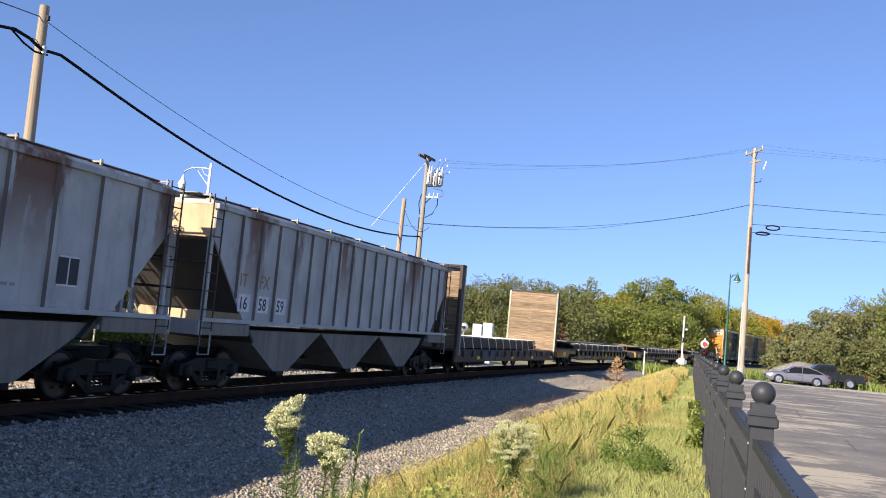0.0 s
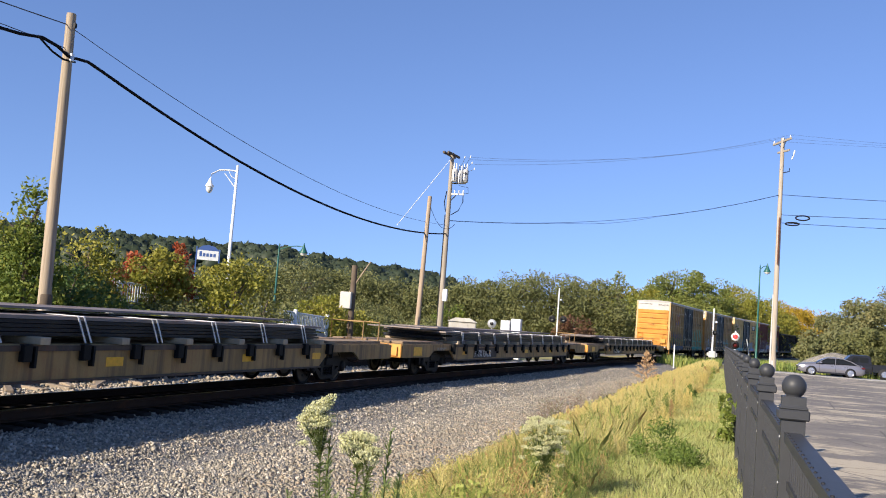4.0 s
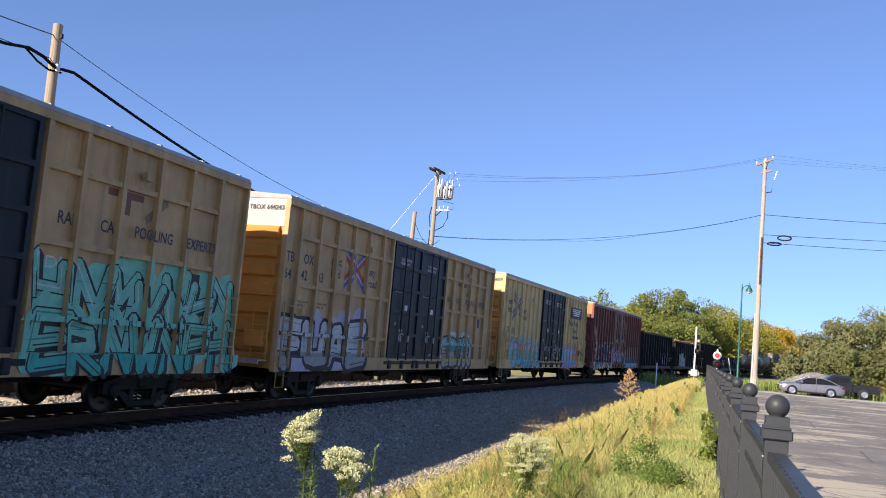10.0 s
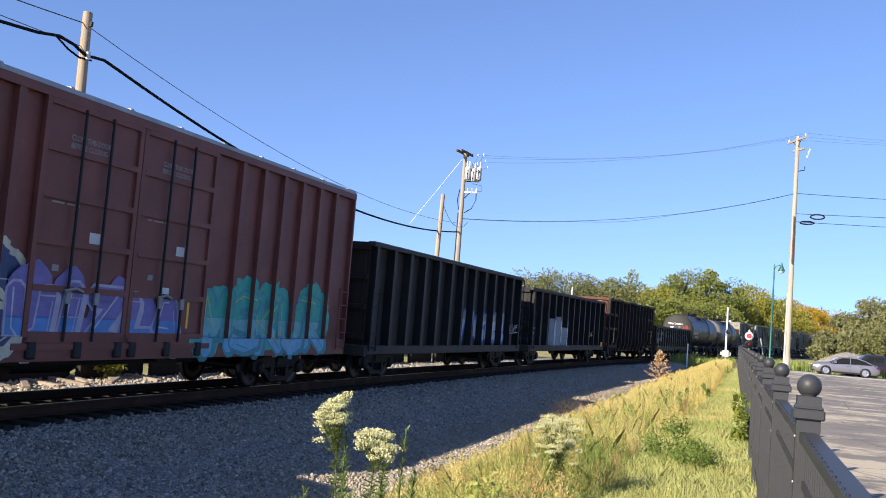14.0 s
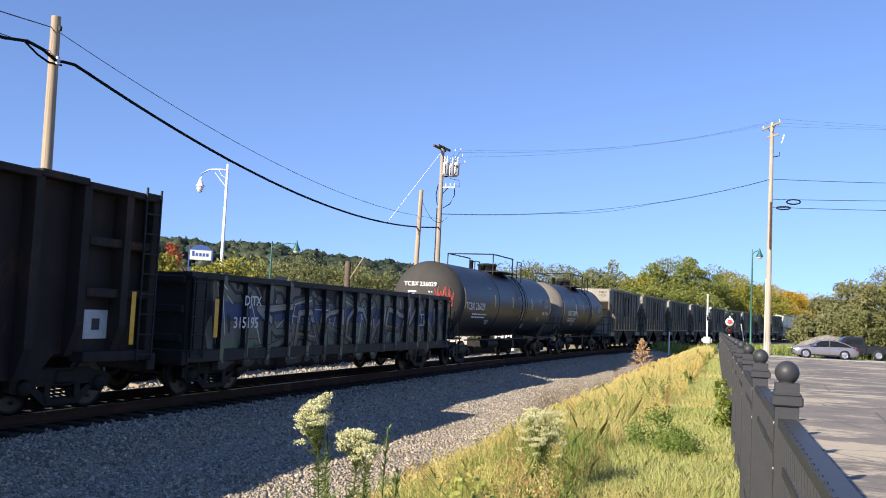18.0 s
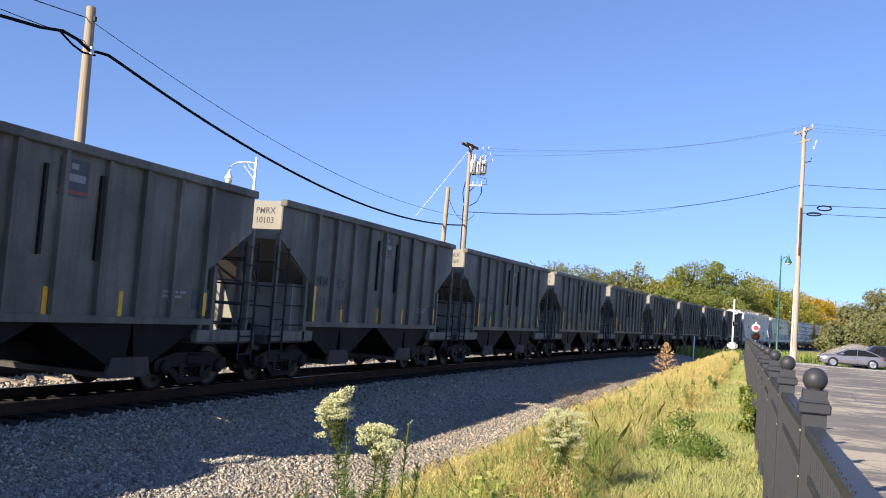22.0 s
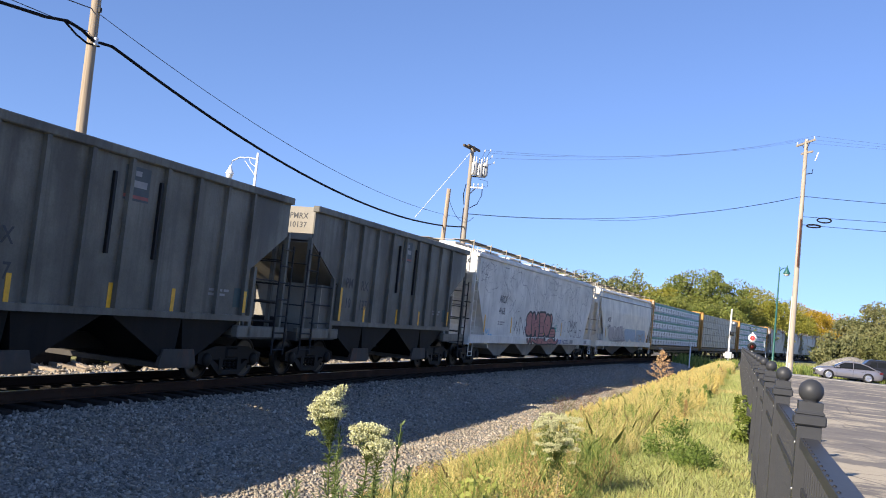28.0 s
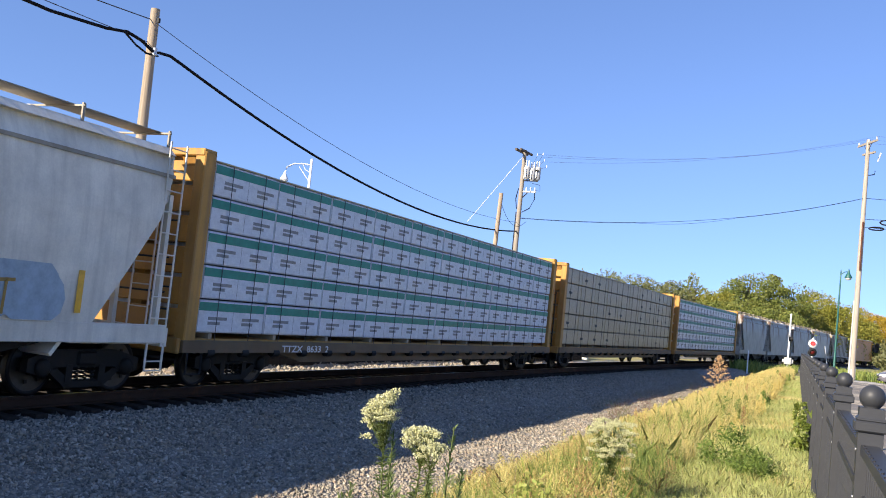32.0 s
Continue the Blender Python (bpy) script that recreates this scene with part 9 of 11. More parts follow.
# ---- parked cars ----
def loft(g, stations, smooth=True):
    """Joins rings of equal length into a closed skin."""
    n = len(stations[0])
    f = [(j * n + i, j * n + (i + 1) % n, (j + 1) * n + (i + 1) % n, (j + 1) * n + i) for j in range(len(stations) - 1) for i in range(n)]
    f += [tuple(range(n))[::-1], tuple((len(stations) - 1) * n + i for i in range(n))]
    return g.add([p for r in stations for p in r], f, smooth)


def parked_car(name, label, x, y, rz, paint_mat, L, W, H, nose, waist, cab, cat):
    """nose: bonnet height; waist: window line; cab: where screen and roof start and end, from the front."""
    z0 = lot_z(y) + 0.03
    ob = thing(name, label, cat, "parked cars", m=pose(x, y, z0, 0, 0, rz))
    h, w = L / 2, W / 2
    rings = []
    top_line = [(0.0, nose - 0.22), (0.06, nose - 0.08), (0.35, nose), (cab[0] - 0.1, waist + 0.02), (cab[1], waist + 0.03), (cab[2], waist + 0.05), (cab[3], waist + 0.06), (L - 0.08, waist), (L, waist - 0.2)]
    for k in range(25):
        d = L * k / 24
        i = max(j for j in range(len(top_line) - 1) if top_line[j][0] <= d)
        (a, za), (b_, zb) = top_line[i], top_line[min(i + 1, len(top_line) - 1)]
        t = za + (zb - za) * ((d - a) / max(b_ - a, 1e-6))
        tip = min(d, L - d)
        ww = w * (0.80 + 0.20 * min(1, tip / 0.55) ** 0.5)
        low = 0.20 + 0.14 * max(0, 1 - tip / 0.3)
        half = [(ww * 0.86, low), (ww * 0.97, low + 0.12), (ww, low + 0.32), (ww * 0.995, (low + t) / 2 + 0.12), (ww * 0.965, t - 0.10), (ww * 0.88, t - 0.015), (ww * 0.5, t + 0.02)]
        rings.append([(d - h, s, z) for s, z in half] + [(d - h, -s, z) for s, z in half[::-1]])
    part("body", loft(Geo(), rings), M[paint_mat], ob)
    glass = []
    for d, z in ((cab[0], waist), (cab[1] - 0.35 * (cab[1] - cab[0]), waist + 0.68 * (H - waist)), (cab[1], H - 0.05), ((cab[1] + cab[2]) / 2, H - 0.015), (cab[2], H - 0.05), (cab[2] + 0.5 * (cab[3] - cab[2]), waist + 0.58 * (H - waist)), (cab[3], waist + 0.03)):
        k = (z - waist) / (H - waist)
        a, b_ = w * 0.93, w * (0.93 - 0.26 * k)
        half = [(a, waist - 0.05), ((a + b_) / 2, (waist + z) / 2), (b_, z - 0.04), (b_ * 0.75, z), (b_ * 0.35, z + 0.012)]
        glass.append([(d - h, s, q) for s, q in half] + [(d - h, -s, q) for s, q in half[::-1]])
    part("glasshouse", loft(Geo(), glass), M["glass"], ob, "dark tinted windows")
    roof = []
    for d, z in ((cab[1] - 0.12, H - 0.07), (cab[1] + 0.1, H - 0.02), ((cab[1] + cab[2]) / 2, H + 0.01), (cab[2] - 0.1, H - 0.02), (cab[2] + 0.14, H - 0.075)):
        b_ = w * 0.70
        roof.append([(d - h, b_, z - 0.07), (d - h, b_ * 0.96, z - 0.005), (d - h, b_ * 0.5, z + 0.025), (d - h, -b_ * 0.5, z + 0.025), (d - h, -b_ * 0.96, z - 0.005), (d - h, -b_, z - 0.07)])
    part("roof", loft(Geo(), roof), M[paint_mat], ob)
    for s in (-1, 1):
        for a, b_ in ((cab[0] + 0.1, cab[1] - 0.05), ((cab[1] + cab[2]) / 2, (cab[1] + cab[2]) / 2 + 0.04), (cab[3] - 0.1, cab[2] + 0.05)):
            part("pillar", Geo().tube([(a - h, s * w * 0.94, waist), ((a + b_) / 2 - h, s * w * 0.82, (waist + H) / 2 + 0.02), (b_ - h, s * w * 0.69, H - 0.06)], 0.035, 6), M[paint_mat], ob)
        part("mirror", Geo().box(cab[0] + 0.25 - h, cab[0] + 0.43 - h, *sorted((s * w * 0.97, s * (w + 0.15))), waist + 0.02, waist + 0.15, 0.03), M[paint_mat], ob)
        for a in (cab[0] + 0.25, (cab[1] + cab[2]) / 2, cab[2] + 0.35):
            part("door_line", Geo().box(a - h, a + 0.012 - h, *sorted((s * (w - 0.03), s * (w + 0.003))), 0.34, waist - 0.08), M["carblack"], ob)
        for a in ((cab[1] + cab[2]) / 2 - 0.32, cab[2] + 0.05):
            part("door_handle", Geo().box(a - h, a + 0.2 - h, *sorted((s * (w - 0.02), s * (w + 0.025))), waist - 0.17, waist - 0.135, 0.008), M["rim"], ob)
        part("sill", Geo().box(1.35 - h, L - 1.4 - h, *sorted((s * (w - 0.06), s * (w + 0.006))), 0.2, 0.31), M["carblack"], ob)
        for a in (0.93, L - 1.05):
            part("arch", Geo().lathe([(0.0, s * (w - 0.22)), (0.375, s * (w - 0.22)), (0.385, s * (w + 0.004)), (0.0, s * (w + 0.003))], 24, (a - h, 0, 0.335), "y"), M["carblack"], ob, "dark wheel arch")
            wh = part("wheel", Geo().lathe([(0.0, -0.1), (0.31, -0.1), (0.335, -0.07), (0.335, 0.07), (0.31, 0.1), (0.0, 0.1)], 24, (a - h, s * (w - 0.085), 0.335), "y"), M["tyre"], ob)
            part("rim", Geo().lathe([(0.23, s * 0.1), (0.24, s * 0.115), (0.21, s * 0.112), (0.2, s * 0.104)], 20, (a - h, s * (w - 0.085), 0.335), "y"), M["rim"], wh)
            for k in range(5):
                c, d = math.cos(k * 1.2566), math.sin(k * 1.2566)
                part("spoke", Geo().tube([(a - h + 0.03 * c, s * (w + 0.022), 0.335 + 0.03 * d), (a - h + 0.21 * c, s * (w + 0.022), 0.335 + 0.21 * d)], 0.028, 5), M["rim"], wh)
        part("headlight", Geo().prism([(0.0 - h, nose - 0.25), (0.42 - h, nose - 0.12), (0.45 - h, nose - 0.06), (0.05 - h, nose - 0.13)], "y", *sorted((s * w * 0.55, s * w * 0.975))), M["insul"], ob)
        part("tail_light", Geo().box(h - 0.28, h - 0.02, *sorted((s * w * 0.5, s * w * 0.965)), waist - 0.2, waist - 0.07, 0.02), M["reddark"], ob)
    part("grille", Geo().box(-h - 0.012, -h + 0.1, -0.55, 0.55, 0.36, nose - 0.26, 0.02), M["carblack"], ob)
    part("bumper_intake", Geo().box(-h - 0.01, -h + 0.12, -0.7, 0.7, 0.22, 0.33, 0.02), M["carblack"], ob)
    return ob


sx1, sy1 = at(5.0, 76.6)
parked_car("sedan", "silver grey four-door sedan parked at the end of the lot", sx1, sy1, 4, "carsilver", 4.78, 1.83, 1.45, 0.84, 0.93, (1.25, 2.15, 3.15, 4.45), "car")


def pickup(x, y, rz):
    """A dark crew-cab pickup with an open bed."""
    z0, L, w = lot_z(y) + 0.03, 5.7, 0.98
    ob = thing("pickup_truck", "dark grey pickup truck with an open bed parked behind the sedan", "truck", "parked cars", m=pose(x, y, z0, 0, 0, rz))
    h = L / 2
    rings = []
    for d, t in ((0.0, 0.85), (0.08, 1.02), (0.5, 1.10), (1.5, 1.14), (1.55, 1.14), (3.6, 1.14), (3.62, 1.14)):
        ww = w * (0.9 if d < 0.05 else 1.0)
        half = [(ww * 0.9, 0.36), (ww, 0.5), (ww, 0.85), (ww * 0.97, t - 0.06), (ww * 0.85, t)]
        rings.append([(d - h, s, z) for s, z in half] + [(d - h, -s, z) for s, z in half[::-1]])
    part("body", loft(Geo(), rings), M["carblack"], ob)
    cab = []
    for d, z in ((1.45, 1.12), (2.05, 1.72), (2.3, 1.80), (3.3, 1.82), (3.5, 1.76), (3.62, 1.14)):
        k = (z - 1.1) / 0.72
        half = [(w * 0.95, 1.1), (w * (0.95 - 0.08 * k), (1.1 + z) / 2), (w * (0.93 - 0.18 * k), z - 0.03), (w * 0.55, z)]
        cab.append([(d - h, s, q) for s, q in half] + [(d - h, -s, q) for s, q in half[::-1]])
    part("cab", loft(Geo(), cab, False), M["carblack"], ob)
    for s in (-1, 1):
        for a, b in ((2.0, 2.62), (2.7, 3.35)):
            part("side_window", Geo().prism([(a - h, 1.2), (b - h, 1.2), (b - 0.04 - h, 1.62), (a + (0.28 if a < 2.5 else 0.0) - h, 1.62)], "y", *sorted((s * w * 0.80, s * w * 0.935))), M["glass"], ob, "dark side window")
        part("bed_side", Geo().box(3.64 - h, L - h, *sorted((s * w, s * (w - 0.1))), 0.5, 1.12, 0.03), M["carblack"], ob)
        part("bumper_step", Geo().box(1.6 - h, 3.9 - h, *sorted((s * (w - 0.05), s * (w + 0.08))), 0.36, 0.42), M["carblack"], ob)
        for a in (0.95, L - 1.15):
            part("arch", Geo().lathe([(0.0, s * (w - 0.2)), (0.46, s * (w - 0.2)), (0.47, s * (w + 0.004)), (0.0, s * (w + 0.003))], 24, (a - h, 0, 0.40), "y"), M["iron"], ob, "dark wheel arch")
            wh = part("wheel", Geo().lathe([(0.0, -0.12), (0.38, -0.12), (0.40, -0.08), (0.40, 0.08), (0.38, 0.12), (0.0, 0.12)], 24, (a - h, s * (w - 0.08), 0.40), "y"), M["tyre"], ob)
            part("rim", Geo().lathe([(0.0, s * 0.11), (0.25, s * 0.125), (0.26, s * 0.13), (0.22, s * 0.122)], 18, (a - h, s * (w - 0.08), 0.40), "y"), M["rim"], wh)
        part("tail_light", Geo().box(h - 0.14, h + 0.01, *sorted((s * w * 0.86, s * (w + 0.005))), 0.82, 1.08, 0.01), M["reddark"], ob)
        part("mirror", Geo().box(1.95 - h, 2.1 - h, *sorted((s * w, s * (w + 0.22))), 1.18, 1.42, 0.03), M["carblack"], ob)
    part("tailgate", Geo().box(h - 0.07, h, -w + 0.1, w - 0.1, 0.52, 1.12, 0.02), M["carblack"], ob)
    part("bed_floor", Geo().box(3.64 - h, h - 0.07, -w + 0.1, w - 0.1, 0.5, 0.62), M["iron"], ob)
    part("rear_bumper", Geo().box(h, h + 0.14, -w + 0.05, w - 0.05, 0.45, 0.62, 0.03), M["rim"], ob)
    return ob


sx2, sy2 = at(6.55, 80.5)
pickup(sx2, sy2, 3)
g = Geo()
nu, nv = 28, 14
mv = []
mxx, myy = at(5.4, 96)
for j in range(nv + 1):
    for i in range(nu):
        r, a = 4.6 * j / nv, 2 * math.pi * i / nu
        px, py = r * math.cos(a), r * 0.8 * math.sin(a)
        hgt = 2.0 * (1 - (j / nv) ** 1.7) * (1 + 0.12 * noise.noise((px * 0.6, py * 0.6, 1)))
        mv.append((px, py, hgt))
g.add(mv, [(j * nu + i, (j + 1) * nu + i, (j + 1) * nu + (i + 1) % nu, j * nu + (i + 1) % nu) for j in range(nv) for i in range(nu)], True)
solo("dirt_mound", g, M["gravel"], "low heap of pale grey gravel behind the cars", "gravel heap", m=pose(mxx, myy, ground_z(mxx, myy) - 0.1))

# ---- plants ----
RNG = np.random.default_rng(7)


def quads_mesh(name, v, mats, index=None):
    """v: n x 4 x 3 corners, every four a leaf of its own."""
    n = len(v)
    me = bpy.data.meshes.new(name)
    me.vertices.add(4 * n)
    me.vertices.foreach_set("co", np.ascontiguousarray(v, np.float32).ravel())
    me.loops.add(4 * n)
    me.loops.foreach_set("vertex_index", np.arange(4 * n, dtype=np.int32))
    me.polygons.add(n)
    me.polygons.foreach_set("loop_start", np.arange(0, 4 * n, 4, dtype=np.int32))
    for m in mats:
        me.materials.append(m)
    if index is not None:
        me.polygons.foreach_set("material_index", np.asarray(index, np.int32))
    me.update(calc_edges=True)
    return me


def leaves(c, size, slim=0.6, up=0.0):
    """Leaf-shaped quads with random turns about the given centres."""
    n = len(c)
    d = RNG.normal(size=(n, 3))
    d[:, 2] += up
    d /= np.linalg.norm(d, axis=1, keepdims=True)
    e = np.cross(d, RNG.normal(size=(n, 3)))
    e /= np.linalg.norm(e, axis=1, keepdims=True)
    s = np.asarray(size) * RNG.uniform(0.6, 1.3, (n, 1))
    return np.stack([c - d * s, c - e * s * slim * 0.9 + d * s * 0.1, c + d * s, c + e * s * slim * 0.9 + d * s * 0.1], 1)


GREEN = leafy("leaves_green", ((0.045, 0.074, 0.015), (0.091, 0.135, 0.024), (0.166, 0.203, 0.036), (0.287, 0.270, 0.055)))
BRIGHT = leafy("leaves_bright", ((0.084, 0.106, 0.017), (0.168, 0.188, 0.028), (0.280, 0.263, 0.045), (0.420, 0.338, 0.068)))
DEEP = leafy("leaves_deep", ((0.020, 0.045, 0.013), (0.042, 0.083, 0.024), (0.084, 0.135, 0.038), (0.151, 0.180, 0.054)))
OLIVE = leafy("leaves_olive", ((0.088, 0.098, 0.036), (0.128, 0.14, 0.05), (0.17, 0.178, 0.067), (0.225, 0.215, 0.085)))
GREYGREEN = leafy("leaves_grey_green", ((0.075, 0.095, 0.045), (0.13, 0.15, 0.065), (0.20, 0.20, 0.085), (0.29, 0.24, 0.10)))
CROSS = leafy("leaves_yellow_green", ((0.055, 0.085, 0.018), (0.115, 0.15, 0.033), (0.20, 0.222, 0.052), (0.31, 0.295, 0.085)))
GOLD = leafy("leaves_gold", ((0.123, 0.110, 0.015), (0.271, 0.209, 0.025), (0.444, 0.297, 0.030), (0.567, 0.352, 0.040)))
RED = leafy("leaves_red", ((0.14, 0.06, 0.02), (0.28, 0.07, 0.03), (0.40, 0.09, 0.04), (0.34, 0.22, 0.05)))
HILL = leafy("leaves_hill", ((0.024, 0.036, 0.022), (0.032, 0.046, 0.027), (0.042, 0.056, 0.032), (0.054, 0.064, 0.036)), 0.12)


def crown_points(n, half, height, form, clumps, tight):
    """Points in clumps that fill a crown unevenly, denser to its outside."""
    cc = []
    while len(cc) < clumps:
        p = RNG.uniform(-1, 1, 3)
        t = (p[2] + 1) / 2
        if form == "cone":
            lim = (1 - t) ** 0.7 * 0.95 + 0.08
        elif form == "dome":
            lim = math.sqrt(max(0.0, 1 - max(0.0, t - 0.3) ** 2 / 0.5))
        else:
            lim = math.sqrt(max(0.0, 1 - (2 * t - 1) ** 2)) * 0.9 + 0.12
        r = math.hypot(p[0], p[1])
        if r < lim and (r > 0.35 * lim or RNG.random() < 0.35):
            cc.append((p[0] * half * 0.88, p[1] * half * 0.88, 0.03 * height + t * height * (1 - tight * 1.1)))
    cc = np.array(cc)
    k = RNG.integers(0, clumps, n)
    spread_ = np.array([half, half, half * 0.8]) * tight * 1.25 * RNG.uniform(1.0, 2.3, (clumps, 1)) * (1.5 if form == "cone" else 1.0)
    d = RNG.normal(size=(n, 3)) + np.array([0, 0, 0.25])
    d /= np.linalg.norm(d, axis=1, keepdims=True)
    return cc[k] + d * spread_[k] * (RNG.uniform(0.25, 1.0, (n, 1)) ** 0.6)


def tree(name, label, az, r, top, half, mat, n, leaf, form="dome", clumps=60, tight=0.13, trunk=0.25, low=0.12, bare=0.0, cat="tree", group="trees beyond the track"):
    x, y = at(az, r)
    z0 = ground_z(x, y)
    h = (top - z0) * 1.03
    ob = thing(name, label, cat, group, m=pose(x, y, z0 - 0.05))
    g = Geo()
    tr = max(0.05, 0.028 * h)
    g.tube([(0.03 * h * math.sin(2.1 * i), 0.03 * h * math.sin(1.3 * i), h * 0.8 * i / 6) for i in range(7)], tr, 8, tr * 0.25)
    for k in range(9):
        a, b = random.uniform(0, 6.28), h * random.uniform(trunk, 0.58)
        e = half * random.uniform(0.3, 0.62)
        g.tube([(0, 0, b), (e * 0.5 * math.cos(a), e * 0.5 * math.sin(a), b + 0.16 * h), (e * math.cos(a), e * math.sin(a), min(b + 0.2 * h, 0.78 * h))], tr * 0.4, 5, tr * 0.08)
    part("trunk", g, M["bark"], ob)
    pts = crown_points(n, half, h * (1 - low), form, clumps if clumps > 75 else 2 * clumps, tight)
    pts[:, 2] = np.clip(pts[:, 2] + h * low, 0.05, None)
    part("crown", quads_mesh("crown", leaves(pts, leaf), [mat]), None, ob)
    return ob


# along the far side, near
tree("tree", "slender dark green tree behind the bleached pole", -43.2, 34, 6.1, 1.45, GREEN, 10000, 0.08, "cone", 70, 0.11)
tree("tree", "olive green broadleaf tree beside the railing", -46.6, 38, 5.3, 2.5, BRIGHT, 10000, 0.085, "dome", 60)
tree("tree", "yellow-green sapling thick with leaves", -40.0, 40, 5.0, 1.9, BRIGHT, 9000, 0.085, "cone", 60, 0.14)
tree("tree", "small autumn tree with red leaves", -37.2, 44, 4.5, 1.4, RED, 6000, 0.085, "dome", 45)
tree("tree", "small autumn tree turning from green to gold", -36.0, 43, 4.7, 1.5, BRIGHT, 8000, 0.085, "round", 55)
tree("tree", "small autumn tree with bright red crown", -34.9, 44.5, 4.9, 1.2, RED, 6000, 0.085, "cone", 45)
tree("tree", "bushy yellow-green tree below the white lamp", -31.3, 43, 4.4, 2.2, BRIGHT, 10000, 0.085, "dome", 70)
tree("tree", "yellow-green leafy tree below the far sign", -33.3, 50, 4.1, 1.7, BRIGHT, 7000, 0.085, "dome", 60)
tree("tree", "low green tree with pale bare twigs", -29.4, 40, 2.9, 1.4, OLIVE, 2600, 0.085, "dome", 45, 0.14)
for k, (az, r, top, half, mt) in enumerate(((-45.5, 30, 2.3, 1.6, GREEN), (-43.0, 29.5, 2.2, 1.5, GREEN), (-40.7, 30, 2.7, 1.6, DEEP), (-38.7, 31, 1.7, 1.5, GREEN), (-36.9, 33, 1.5, 1.4, GREEN), (-35.0, 34, 1.9, 1.5, OLIVE),
                                            (-33.2, 35, 1.4, 1.4, GREEN), (-31.2, 35, 1.3, 1.4, DEEP), (-29.4, 36, 1.5, 1.4, GREEN), (-27.6, 36.5, 1.7, 1.3, GREEN), (-25.9, 36, 2.8, 1.05, BRIGHT), (-24.4, 38, 2.0, 1.3, BRIGHT),
                                            (-22.6, 41, 1.9, 1.4, OLIVE), (-21.0, 44, 1.8, 1.4, OLIVE), (-17.9, 57, 3.0, 1.3, GREEN), (-19.2, 50, 1.7, 1.5, OLIVE), (-15.6, 62, 1.8, 1.5, OLIVE), (-23.4, 55, 2.6, 2.0, OLIVE), (-26.5, 52, 2.8, 2.2, OLIVE))):
    far = 1.45 if az > -33.5 else 1.2
    r, top, half = r * far, 1.97 + (top + 0.25 - 1.97) * far, half * far
    tree("bush", "leafy green bush at the foot of the bank" if mt in (GREEN, DEEP) else "yellow-green leafy bush beside the track", az, r, top, half * 1.1, mt, 5000, 0.095, "dome", 40, 0.15, 0.1, 0.02, cat="bush", group="bushes beyond the track")
tree("bush", "small bright green bush at the gravel edge", -41.5, 29.0, 0.55, 0.5, BRIGHT, 900, 0.07, "round", 24, 0.2, 0.1, 0.05, cat="bush", group="bushes beyond the track")
tree("bush", "small bright green bush at the gravel edge", -39.2, 28.6, 0.25, 0.45, BRIGHT, 700, 0.07, "round", 24, 0.2, 0.1, 0.05, cat="bush", group="bushes beyond the track")
tree("bush", "small yellow-green bush at the gravel edge", -33.5, 36.0, 0.35, 0.6, BRIGHT, 800, 0.07, "round", 24, 0.2, 0.1, 0.05, cat="bush", group="bushes beyond the track")
# the olive belt in the middle distance
for az, el, half in ((-30.2, 2.6, 5.5), (-27.3, 3.15, 6.5), (-24.0, 2.8, 6.0), (-20.9, 2.35, 5.5), (-18.4, 2.3, 5.0), (-16.2, 2.75, 5.5), (-13.8, 3.3, 6.0), (-11.4, 3.75, 6.5), (-9.0, 3.45, 5.5)):
    tree("tree", "broad olive green willow-like tree in the middle distance", az, 112, 1.97 + 112 * math.tan(radians(el)), half, OLIVE, 15000, 0.15, "dome", 130, 0.115, group="olive trees in the middle distance")
tree("tree", "reddish brown shrub by the crossing", -10.0, 104, 3.9, 2.6, leafy("leaves_russet", ((0.10, 0.05, 0.03), (0.16, 0.08, 0.05), (0.14, 0.11, 0.05))), 2600, 0.16, "dome", 50)
tree("tree", "tall thin tree with sparse pale leaves", -7.4, 124, 11.4, 2.4, CROSS, 1500, 0.17, "round", 30, 0.16, 0.3, 0.2)
for az, el, half, mt, r in ((-8.2, 2.6, 5.5, BRIGHT, 128), (-6.0, 3.1, 5.5, BRIGHT, 132), (-4.0, 4.6, 5.0, CROSS, 134), (-2.2, 4.45, 4.6, CROSS, 136), (-0.3, 3.5, 5.6, BRIGHT, 152), (1.2, 2.95, 6.0, BRIGHT, 174), (2.5, 2.6, 6.5, GOLD, 192), (3.8, 2.35, 7.5, GOLD, 212),
                        (-5.2, 2.5, 5.0, CROSS, 122), (-3.0, 2.6, 5.0, CROSS, 124), (-1.0, 2.3, 5.0, BRIGHT, 142), (0.5, 2.0, 5.0, BRIGHT, 164), (1.9, 1.8, 5.0, BRIGHT, 186)):
    tree("tree", "full green tree behind the crossing" if mt in (CROSS, BRIGHT) else "yellowing autumn tree behind the crossing", az, r, 1.97 + r * math.tan(radians(el)), half * 1.08, mt, 19000, 0.175, "dome", 110, 0.125, group="green trees behind the crossing")
